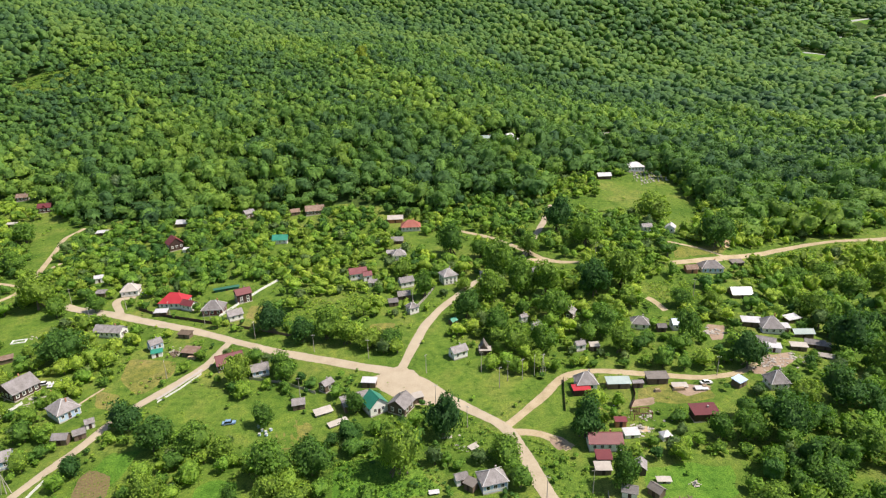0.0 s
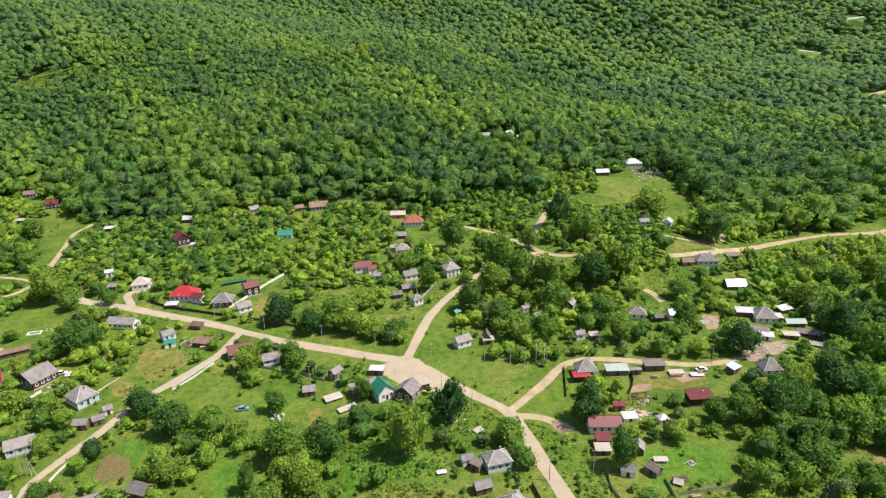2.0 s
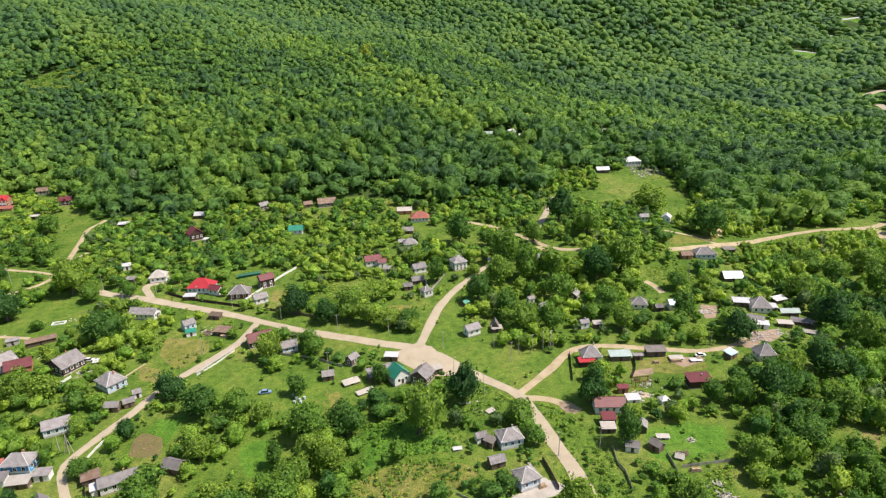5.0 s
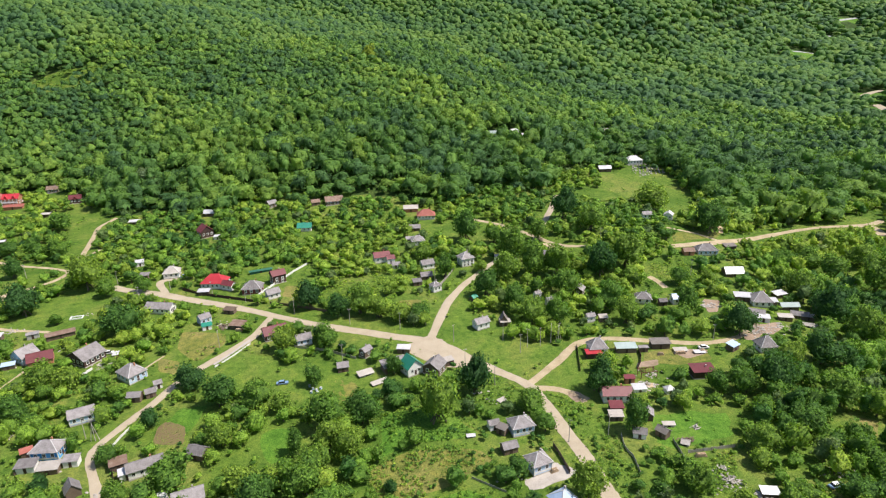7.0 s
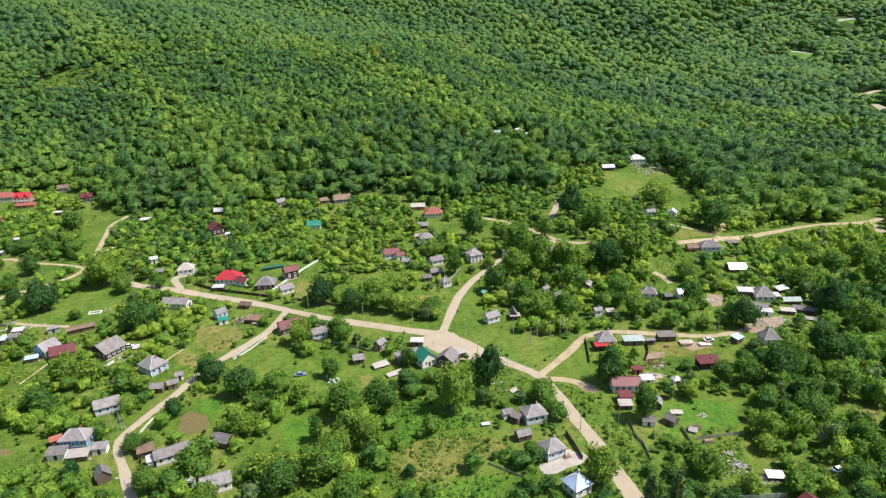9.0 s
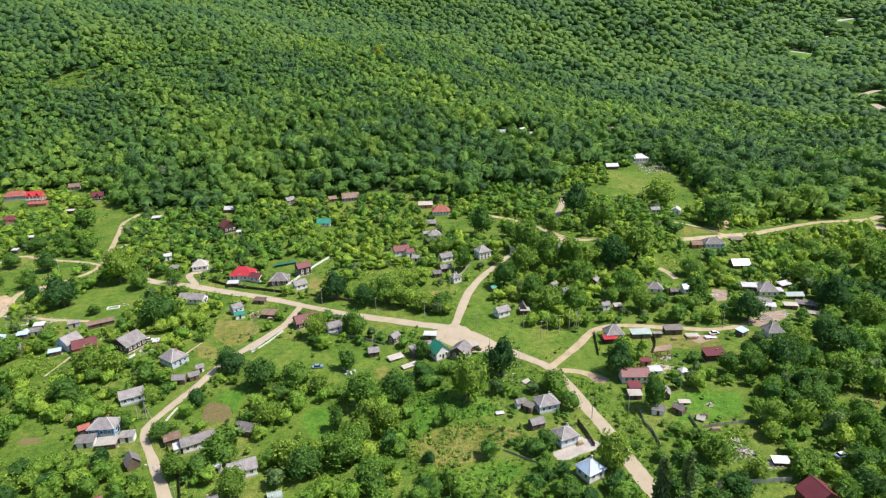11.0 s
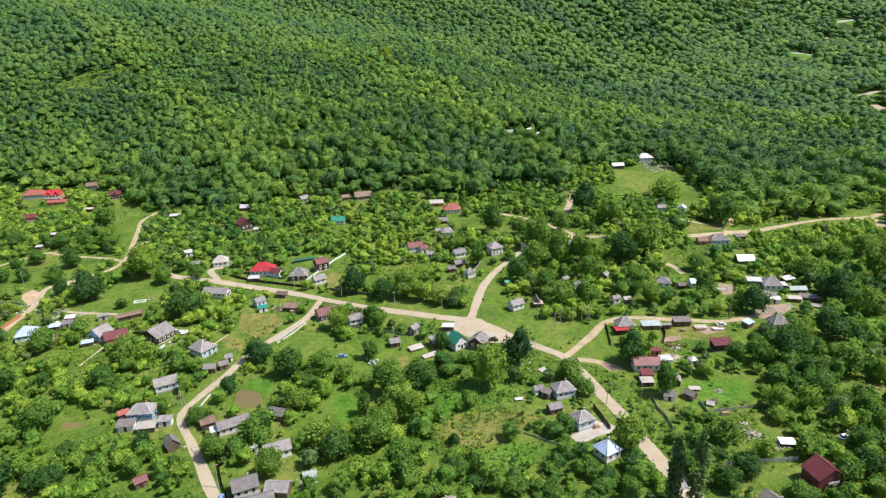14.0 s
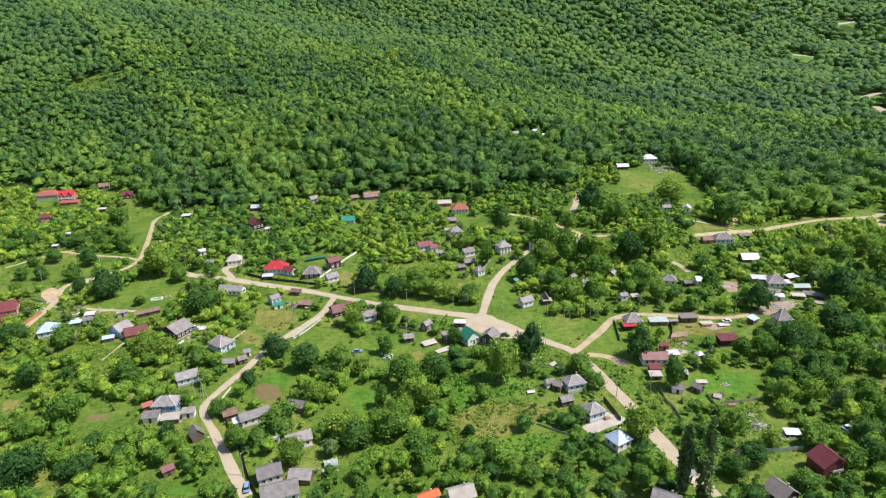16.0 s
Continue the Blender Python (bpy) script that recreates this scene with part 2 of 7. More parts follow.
BRICK = surface("orange brick wall", [(0.25, (0.30, 0.12, 0.06)), (0.5, (0.44, 0.19, 0.10)), (0.75, (0.50, 0.28, 0.17))], 0.5, 5, 0.9, 0.3, 0.03, vary=0.1)
STRAW = surface("dry hay", [(0.3, (0.34, 0.25, 0.09)), (0.5, (0.50, 0.38, 0.15)), (0.7, (0.60, 0.48, 0.22))], 0.6, 6, 0.95, 0.8, 0.1)
PALE_WOOD = surface("grey fence boards", [(0.25, (0.24, 0.22, 0.19)), (0.5, (0.38, 0.35, 0.31)), (0.75, (0.52, 0.49, 0.45))], 0.4, 4, 0.9, 0.3, 0.03, vary=0.2)
FRAME = surface("white window paint", [(0.3, (0.66, 0.66, 0.64)), (0.7, (0.80, 0.80, 0.78))], 1.0, 6, 0.6, 0.1, 0.01)
BARK = surface("bark", [(0.3, (0.06, 0.045, 0.03)), (0.5, (0.12, 0.095, 0.07)), (0.7, (0.19, 0.16, 0.12))], 1.5, 8, 0.95, 0.6, 0.05)
STONE = surface("grey stone", [(0.3, (0.22, 0.21, 0.20)), (0.5, (0.36, 0.35, 0.33)), (0.7, (0.50, 0.48, 0.46))], 0.5, 3, 0.9, 0.5, 0.05, vary=0.2)
GLASS, gn, gl, gp = nodes_of("window glass")
gp.inputs["Base Color"].default_value = (0.02, 0.025, 0.03, 1)
gp.inputs["Roughness"].default_value = 0.08
PAINT, pn, pl, pp = nodes_of("car paint")
pc = ramp_node(pn, pl, pn.new("ShaderNodeObjectInfo").outputs["Random"], [(0.0, (0.75, 0.75, 0.75)), (0.5, (0.20, 0.32, 0.48)), (1.0, (0.62, 0.64, 0.66))])
pc.color_ramp.interpolation = "CONSTANT"
pl.new(pc.outputs["Color"], pp.inputs["Base Color"])
pp.inputs["Roughness"].default_value = 0.25
RUBBER = surface("tyre rubber", [(0.3, (0.012, 0.012, 0.012)), (0.7, (0.03, 0.03, 0.03))], 3, 20, 0.8, 0.2, 0.01)

# the dark tone is lifted towards blue-grey, with haze mixed into the leaf colour
WOODS = foliage("forest leaves", (0.058, 0.138, 0.064), (0.114, 0.238, 0.058), (0.206, 0.330, 0.064), True, 1.0, 0.75, 0.55)
# cooler, flatter greens for far slopes: distance haze is put into the leaf colour
HAZED_WOODS = foliage("hill forest leaves", (0.060, 0.140, 0.066), (0.104, 0.218, 0.062), (0.168, 0.284, 0.066), True, 0.5, 0.4, 0.35)
GARDEN = foliage("garden leaves", (0.060, 0.158, 0.042), (0.150, 0.292, 0.050), (0.275, 0.395, 0.068), True, 1.9, 1.15, 0.6)
LEAVES = foliage("broadleaf crown", (0.050, 0.138, 0.042), (0.122, 0.250, 0.048), (0.222, 0.340, 0.062), False, 1.9, 1.15, 0.6)
GOLD = foliage("yellow-green leaves", (0.24, 0.32, 0.045), (0.27, 0.35, 0.05), (0.30, 0.37, 0.055), False, 0.9, 0.7)
GREY_LEAF = foliage("pale silvery leaves", (0.17, 0.25, 0.15), (0.19, 0.27, 0.16), (0.21, 0.29, 0.17), False, 0.9, 0.7)
DUSK = foliage("dark heavy leaves", (0.040, 0.112, 0.040), (0.052, 0.136, 0.044), (0.066, 0.160, 0.048), False, 1.9, 1.0, 0.6)
SILVER = foliage("silvery leaves", (0.080, 0.150, 0.060), (0.120, 0.205, 0.080), (0.185, 0.265, 0.110), True, 1.5, 0.9)
POPLAR = foliage("poplar leaves", (0.135, 0.205, 0.105), (0.150, 0.225, 0.110), (0.165, 0.245, 0.115), False, 1.7)

# ---- builders ----


def from_arrays(name, v, f, material, smooth=False, tint=None, normals=None):
    me = bpy.data.meshes.new(name)
    v, f = np.asarray(v, np.float32), np.asarray(f, np.int32)
    me.vertices.add(len(v))
    me.vertices.foreach_set("co", v.ravel())
    me.loops.add(f.size)
    me.loops.foreach_set("vertex_index", f.ravel())
    me.polygons.add(len(f))
    k = f.shape[1]
    me.polygons.foreach_set("loop_start", np.arange(0, f.size, k, dtype=np.int32))
    me.polygons.foreach_set("loop_total", np.full(len(f), k, np.int32))
    me.polygons.foreach_set("use_smooth", np.full(len(f), smooth) if isinstance(smooth, bool) else smooth)
    if tint is not None:
        me.attributes.new("tint", "FLOAT", "POINT").data.foreach_set("value", np.asarray(tint, np.float32))
    me.update(calc_edges=True)
    if normals is not None:
        me.normals_split_custom_set_from_vertices(normals)
    me.materials.append(material)
    return me


def part(name, bm, material, parent, label=""):
    me = bpy.data.meshes.new(name)
    bm.to_mesh(me)
    bm.free()
    me.materials.append(material)
    ob = new(name, me)
    ob.parent = parent
    return tagged(ob, label)


def box(bm, x0, x1, y0, y1, z0, z1):
    v = [bm.verts.new((x, y, z)) for z in (z0, z1) for x, y in ((x0, y0), (x1, y0), (x1, y1), (x0, y1))]
    for q in ((3, 2, 1, 0), (4, 5, 6, 7), (0, 1, 5, 4), (1, 2, 6, 5), (2, 3, 7, 6), (3, 0, 4, 7)):
        bm.faces.new([v[i] for i in q])
    return v


def boxes(*dims):
    bm = bmesh.new()
    for d in dims:
        box(bm, *d)
    return bm


def shared(name, me, parent, m):
    ob = new(name, me)
    ob.parent = parent
    ob.matrix_basis = m
    return ob


def strip(name, pts, width, material, lift, label, category, rag=0.07, kind="structure", step=1.1):
    """A road or path that lies on the ground along a line of points, with ragged edges."""
    p = np.array(pts, float)
    for _ in range(2):
        q = np.empty((2 * len(p) - 2, 2))
        q[0::2], q[1::2] = 0.75 * p[:-1] + 0.25 * p[1:], 0.25 * p[:-1] + 0.75 * p[1:]
        p = np.vstack([p[:1], q, p[-1:]])
    d = np.r_[0, np.cumsum(np.hypot(*np.diff(p, axis=0).T))]
    s = np.linspace(0, d[-1], max(4, int(d[-1] / step)))
    c = np.c_[np.interp(s, d, p[:, 0]), np.interp(s, d, p[:, 1])]
    t = np.gradient(c, axis=0)
    t /= np.linalg.norm(t, axis=1)[:, None] + 1e-9
    nrm = np.c_[-t[:, 1], t[:, 0]]
    rng = np.random.default_rng(int(abs(p[0, 0] * 7 + p[-1, 1] * 3)))
    rows = []
    for k, u in enumerate((-0.5, -0.25, 0.0, 0.25, 0.5)):
        j = (rng.normal(0, rag, len(s)) + 0.28 * np.sin(s / 9 + k) + 0.14 * np.sin(s / 3.1 + 2 * k) + 0.3 * np.sin(s / 21 + 3 * k)) * (abs(u) == 0.5) * min(1, width / 4)
        xy = c + nrm * (u * width + j * np.sign(u))[:, None]
        rows.append(np.c_[xy, height(xy[:, 0], xy[:, 1]) + lift - 0.03 * (abs(u) == 0.5)])
    v = np.concatenate(rows)
    m = len(s)
    i = np.arange(m - 1)
    f = np.concatenate([np.c_[k * m + i, k * m + i + 1, (k + 1) * m + i + 1, (k + 1) * m + i] for k in range(4)])[:, ::-1]
    ob = new(name, from_arrays(name, v, f, material, True))
    ROADS.append((c, width / 2))
    return tagged(ob, label, category, kind=kind)


ROADS, CLEARINGS = [], []


def inside(px, py, poly):
    poly = np.asarray(poly, float)
    hit = np.zeros(len(px), bool)
    for (x1, y1), (x2, y2) in zip(poly, np.roll(poly, -1, axis=0)):
        cross = (y1 > py) != (y2 > py)
        hit ^= cross & (px < (x2 - x1) * (py - y1) / (y2 - y1 + 1e-12) + x1)
    return hit


def patch(name, pts, material, lift, label, category, sparse=0.0):
    """A piece of open ground with a soft, uneven outline, draped over the land."""
    p = np.array(pts, float)
    CLEARINGS.append((p, sparse))
    if material is None:
        return None
    q = np.stack([p, (p + np.roll(p, -1, axis=0)) / 2], 1).reshape(-1, 2)
    q = q.mean(0) + (q - q.mean(0)) * np.random.default_rng(len(CLEARINGS)).uniform(0.90, 1.06, (len(q), 1))
    for _ in range(1):
        n2 = np.empty((2 * len(q), 2))
        nx = np.roll(q, -1, axis=0)
        n2[0::2], n2[1::2] = 0.75 * q + 0.25 * nx, 0.25 * q + 0.75 * nx
        q = n2
    ctr = q.mean(0)
    rng = np.random.default_rng(int(abs(ctr[0] * 13 + ctr[1] * 5)))
    q = ctr + (q - ctr) * (1 + rng.normal(0, 0.025, len(q)))[:, None]
    rings = np.linspace(1, 0.02, max(4, int(np.ptp(q, axis=0).max() / 5)))
    v = np.concatenate([ctr + (q - ctr) * r for r in rings])
    z = height(v[:, 0], v[:, 1]) + lift
    z[: len(q)] -= 0.12
    m = len(q)
    i = np.arange(m)
    j = (i + 1) % m
    f = np.concatenate([np.c_[k * m + i, k * m + j, (k + 1) * m + j, (k + 1) * m + i] for k in range(len(rings) - 1)])
    a = q[:, 0] * np.roll(q[:, 1], -1) - np.roll(q[:, 0], -1) * q[:, 1]
    if a.sum() < 0:
        f = f[:, ::-1]
    ob = new(name, from_arrays(name, np.c_[v, z], f, material, True))
    return tagged(ob, label, category, kind="structure")


# ---- the ground ----
def lines(lo, hi, a, b, step):
    mid = np.arange(a, b + step, step)
    left, right, s = [a], [mid[-1]], step
    while left[-1] > lo:
        s *= 1.055
        left.append(left[-1] - s)
    s = step
    while right[-1] < hi:
        s *= 1.055
        right.append(right[-1] + s)
    return np.r_[left[:0:-1], mid, right[1:]]


gx, gy = lines(-4600, 4600, -400, 310, 5.0), lines(-2500, 4700, -250, 310, 5.0)
X, Y = np.meshgrid(gx, gy)
gv = np.c_[X.ravel(), Y.ravel(), height(X, Y).ravel()]
gi = (np.arange(len(gy) - 1)[:, None] * len(gx) + np.arange(len(gx) - 1)).ravel()
ground_sheet = new("ground", from_arrays("ground", gv, np.c_[gi, gi + 1, gi + len(gx) + 1, gi + len(gx)], GRASS, True))
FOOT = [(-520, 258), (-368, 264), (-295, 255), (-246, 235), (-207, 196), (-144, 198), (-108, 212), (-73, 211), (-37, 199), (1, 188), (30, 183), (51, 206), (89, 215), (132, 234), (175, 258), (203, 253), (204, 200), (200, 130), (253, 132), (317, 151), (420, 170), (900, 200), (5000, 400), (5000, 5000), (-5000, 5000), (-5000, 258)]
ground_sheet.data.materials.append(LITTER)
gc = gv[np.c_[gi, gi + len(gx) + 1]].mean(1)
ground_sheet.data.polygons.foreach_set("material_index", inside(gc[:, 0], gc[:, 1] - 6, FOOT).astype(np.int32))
tagged(ground_sheet, "grassy village ground rising into wooded hills", "ground", kind="structure")

# ---- roads and open ground ----
strip("road_1", [(-160.5, 78.7), (-148.9, 71.6), (-132.1, 65.1), (-114.8, 56.6), (-98.4, 49.6), (-82.2, 40.3), (-72.8, 34.6), (-60.8, 28.2), (-49.2, 22.1), (-37.9, 16.8), (-24.3, 10.4), (-11.1, 4.6), (1.8, -0.3), (8.8, -6.4), (14.2, -13.2), (18.3, -18.5), (23.3, -24.2), (31.5, -31.2), (37.0, -37.7), (39.9, -47.7), (42.0, -62.3), (45.0, -75.1), (46.7, -83.9), (47.9, -93.3), (49.3, -101.1), (50.8, -108.0), (51.9, -115.1), (52.9, -122.4)], 4.8, GRAVEL, 0.09, "pale dusty gravel village road", "road")
strip("road_2", [(1.7, -0.9), (5.6, 11.9), (11.0, 29.5), (16.7, 43.5), (24.0, 57.1), (30.8, 66.3), (39.1, 77.9), (47.3, 84.8), (58.1, 93.5), (68.1, 102.4), (72.9, 112.3), (81.2, 133.1), (90.1, 154.0), (102.1, 184.4)], 3.7, GRAVEL, 0.07, "pale gravel lane climbing between gardens", "road")
strip("road_3", [(35.9, -37.6), (44.4, -29.0), (51.5, -22.4), (59.0, -13.4), (65.6, -8.9), (74.7, -8.0), (91.8, -12.0), (105.8, -16.0), (115.7, -17.4), (128.0, -14.5), (138.6, -6.6)], 3.1, TRACK, 0.06, "earth track past yards and sheds", "track")
strip("road_4", [(37.6, -39.7), (45.7, -40.3), (51.3, -44.8), (54.6, -49.7)], 3.4, TRACK, 0.05, "short earth track off the gravel road", "track")
strip("road_5", [(-69.0, 31.3), (-71.3, 19.6), (-73.8, 10.5), (-79.9, 1.9), (-88.3, -9.9), (-94.0, -18.9), (-98.3, -32.0), (-101.4, -38.4), (-104.9, -46.0), (-108.3, -53.3), (-109.3, -59.1), (-106.4, -65.7), (-100.4, -74.6), (-95.0, -84.3), (-89.8, -94.4), (-85.3, -102.4), (-82.5, -107.4)], 3.4, GRAVEL, 0.07, "narrow pale gravel lane running downhill", "road")
strip("road_6", [(137.6, 75.3), (156.5, 79.5), (170.4, 85.2), (191.1, 95.3), (206.3, 101.8), (220.0, 105.4), (237.4, 108.7), (253.3, 109.3), (267.5, 107.4), (277.5, 107.8), (289.6, 112.8)], 4.0, TRACK, 0.07, "pale earth road along the wood edge", "road")
strip("road_7", [(267.5, 107.4), (275.8, 105.7), (274.7, 98.6), (270.6, 88.1)], 5.0, TRACK, 0.06, "pale earth road fork", "road")
strip("road_8", [(145.5, 100.7), (152.7, 97.7), (163.5, 93.1), (171.5, 87.2)], 2.2, TRACK, 0.05, "thin footpath across grass", "path")
strip("road_9", [(-207.6, 198.0), (-210.3, 191.1), (-213.5, 184.0), (-210.7, 171.7), (-203.8, 146.9), (-196.3, 119.0), (-194.6, 108.2), (-195.2, 101.9)], 3.6, TRACK, 0.06, "pale lane climbing to the wood", "lane")
strip("road_17", [(-197.1, 123.1), (-195.5, 130.2), (-193.1, 138.6)], 2.0, TRACK, 0.05, "short path off the lane", "path")
strip("road_10", [(-272.3, 102.4), (-267.5, 108.3), (-263.1, 115.4), (-254.7, 122.0), (-251.0, 128.5), (-238.9, 121.5), (-224.3, 115.9), (-210.5, 111.6), (-200.3, 107.2), (-194.5, 103.6)], 2.2, TRACK, 0.05, "earth lane across the meadow", "lane")
strip("road_11", [(-209.7, 78.1), (-214.7, 72.2), (-221.2, 66.8), (-215.7, 49.8), (-213.8, 35.1), (-214.8, 26.6), (-213.6, 13.8)], 3.0, TRACK, 0.05, "sandy lane beside a walled yard", "lane")
strip("road_12", [(-195.2, 36.5), (-182.5, 32.9), (-167.3, 29.3)], 2.2, TRACK, 0.05, "thin footpath in the meadow", "path")
strip("road_13", [(-128.5, 65.4), (-136.4, 77.0), (-136.6, 83.0), (-128.9, 84.4)], 3.6, GRAVEL, 0.06, "curved gravel drive", "drive")
strip("road_14", [(114.1, 45.7), (116.9, 41.3), (118.2, 33.8)], 3.0, TRACK, 0.05, "short earth track", "track")
strip("road_15", [(37.4, 153.6), (53.6, 140.3), (64.8, 121.2), (70.9, 108.8), (79.9, 89.9), (93.8, 84.2)], 3.0, TRACK, 0.05, "earth lane between orchards", "lane")
strip("road_16", [(-193.8, 101.7), (-194.9, 93.8), (-198.8, 87.4), (-208.7, 77.6), (-211.6, 70.6), (-213.9, 61.7)], 3.0, TRACK, 0.04, "earth lane across the meadow", "lane")
strip("road_24", [(-162.9, -18.6), (-161.4, -12.0), (-159.6, -3.1)], 1.2, TRACK, 0.05, "narrow trodden garden path", "path")
strip("road_25", [(-111.6, -8.3), (-109.1, -2.7), (-107.1, 1.1)], 1.0, TRACK, 0.05, "narrow trodden garden path", "path")
strip("road_18", [(-84.2, -8.9), (-79.5, -1.0), (-74.0, 10.0)], 1.3, CONCRETE, 0.10, "pale concrete strip beside the lane", "path")
strip("road_19", [(921.3, 1218.7), (951.7, 1226.3), (972.1, 1213.7)], 12.0, RIVER, 0.8, "pale river gravel seen between trees", "river bank")
strip("road_20", [(1432.8, 1795.6), (1468.1, 1802.5), (1502.3, 1807.5)], 13.0, RIVER, 0.8, "pale river gravel seen between trees", "river bank")
strip("road_23", [(1260.4, 1606.5), (1295.8, 1625.4)], 9.0, RIVER, 0.8, "pale river gravel seen between trees", "river bank")
strip("road_21", [(613.7, 572.1), (633.9, 584.7), (658.0, 592.1)], 10.0, GRAVEL, 0.8, "pale sandy river bank", "river bank")
strip("road_22", [(596.2, 520.3), (591.6, 506.3), (583.4, 486.0)], 9.0, GRAVEL, 0.8, "pale sandy river bank", "river bank")
patch("field_1", [(6.4, -1.3), (11.5, 16.7), (17.6, 37.5), (24.5, 53.4), (22.6, 29.3), (22.2, 6.3), (30.8, -1.5), (41.3, -7.7), (53.6, -11.1), (58.6, -11.9), (39.0, -29.1), (33.4, -31.9), (24.6, -22.6), (15.2, -11.9), (8.6, -5.7)], MEADOW, 0.03, "mown green meadow beside the road", "grass", 0.01)
patch("field_2", [(60.4, -14.7), (58.0, -29.0), (55.4, -47.6), (40.5, -41.9), (39.8, -36.2)], MEADOW, 0.03, "green verge between two tracks", "grass", 0.00)
patch("field_3", [(42.1, -42.1), (52.1, -52.4), (58.1, -68.4), (59.3, -87.2), (52.5, -100.1), (49.0, -85.8), (45.3, -68.4)], MEADOW, 0.03, "rough green verge", "grass", 0.60)
patch("field_4", [(71.9, -59.2), (87.1, -57.9), (102.7, -60.5), (96.1, -74.5), (83.8, -76.8), (72.1, -79.3), (67.2, -74.2)], LUSH, 0.03, "bright green yard lawn", "grass", 0.03)
patch("field_5", [(83.1, -81.9), (91.4, -80.0), (83.7, -97.5), (75.0, -103.6), (70.4, -101.7)], GRASS, 0.04, "rough grass plot", "grass", 0.30)
patch("field_6", [(-69.6, 31.4), (-55.5, 36.4), (-37.9, 27.9), (-21.0, 20.6), (1.7, 9.3), (0.0, 2.9), (-21.6, 10.5), (-40.7, 18.4), (-60.9, 30.2)], MEADOW, 0.03, "green verge along the gravel road", "grass", 0.02)
patch("field_7", [(-37.9, 13.6), (-21.8, 6.3), (-14.0, 1.5), (-22.3, -3.1), (-40.6, 5.4)], GRASS, 0.04, "green verge below the road", "grass", 0.05)
patch("field_8", [(-83.0, -11.7), (-71.8, -0.3), (-63.6, -5.2), (-53.0, -13.4), (-38.0, -11.0), (-33.0, -19.0), (-23.7, -29.2), (-27.7, -41.2), (-38.0, -44.8), (-47.3, -34.2), (-62.0, -24.2), (-75.4, -30.8), (-83.4, -31.9)], MEADOW, 0.03, "wide green orchard lawn", "grass", 0.04)
patch("field_9", [(-38.0, -18.8), (-23.7, -29.2), (-27.7, -41.2), (-36.9, -44.1), (-40.3, -35.1)], DRY, 0.03, "yellowish lawn patch", "grass", 0.03)
patch("field_10", [(-94.3, -49.9), (-89.2, -34.2), (-76.3, -32.9), (-77.6, -47.3), (-80.7, -54.7), (-89.4, -58.0)], LUSH, 0.03, "bright green plot", "grass", 0.02)
patch("field_100", [(-94.1, -46.1), (-90.5, -42.0), (-84.1, -44.8), (-80.2, -49.8), (-79.2, -58.5), (-85.4, -59.7), (-92.0, -57.1)], SOIL, 0.05, "brown ploughed garden bed", "garden bed", 0.00)
patch("field_11", [(-59.4, -55.1), (-51.2, -48.7), (-42.4, -52.2), (-40.1, -62.2), (-48.0, -72.3), (-53.6, -72.4)], LUSH, 0.03, "bright green clearing among trees", "grass", 0.03)
patch("field_12", [(-22.2, -76.3), (-7.2, -68.0), (13.8, -67.6), (19.4, -77.1), (8.1, -84.5), (-6.4, -90.5), (-19.6, -91.9)], DRY, 0.03, "yellow-green rough meadow with shrubs", "grass", 0.30)
patch("field_13", [(9.0, -41.8), (17.9, -32.6), (25.6, -30.5), (37.2, -45.1), (38.6, -57.1), (30.3, -53.6), (18.3, -47.2)], GRASS, 0.04, "rough grass beside the road", "grass", 0.25)
patch("field_14", [(-197.0, 37.4), (-189.7, 43.1), (-184.0, 64.4), (-167.6, 79.1), (-153.2, 63.5), (-154.8, 41.3), (-151.5, 23.6), (-176.5, 25.2)], MEADOW, 0.03, "green village common", "grass", 0.02)
patch("field_15", [(-274.0, 101.4), (-248.0, 120.9), (-199.2, 103.1), (-211.4, 78.4), (-229.3, 65.0), (-247.0, 54.8)], GRASS, 0.04, "rough green slope", "grass", 0.18)
patch("field_16", [(-252.0, 211.4), (-228.8, 218.6), (-207.1, 194.4), (-192.4, 123.4), (-203.6, 125.0)], GRASS, 0.04, "grassy slope below the wood", "grass", 0.05)
patch("field_17", [(-157.7, -53.6), (-143.8, -52.7), (-133.3, -58.4), (-127.0, -69.7), (-133.8, -76.6), (-151.4, -70.8)], GRASS, 0.04, "green clearing", "grass", 0.20)
patch("field_18", [(-152.2, -58.8), (-141.4, -58.3), (-138.6, -62.6), (-149.1, -63.5)], SOIL, 0.04, "brown bare strip", "garden bed", 0.00)
patch("field_19", [(-190.7, -41.9), (-180.2, -44.0), (-177.2, -53.2), (-181.7, -57.4)], DRY, 0.03, "yellow-green clearing", "grass", 0.05)
patch("field_20", [(-189.9, -1.8), (-175.1, -1.8), (-146.1, -13.0), (-157.9, -19.1), (-179.9, -16.9)], GRASS, 0.04, "garden lawn", "grass", 0.30)
patch("field_21", [(-108.7, 25.2), (-85.2, 20.4), (-82.0, 8.1), (-91.0, -8.4), (-106.8, 6.6)], DRY, 0.03, "dry green garden plot", "garden plot", 0.10)
patch("field_22", [(-110.8, 1.5), (-97.0, -3.3), (-95.7, -16.2), (-106.4, -12.1)], DRY, 0.03, "yellow-green garden plot", "garden plot", 0.15)
patch("field_23", [(-55.9, 45.0), (-37.9, 68.7), (-17.9, 78.3), (-14.2, 59.9), (-29.1, 34.1), (-40.9, 46.6)], GRASS, 0.04, "light green kitchen garden", "grass", 0.65)
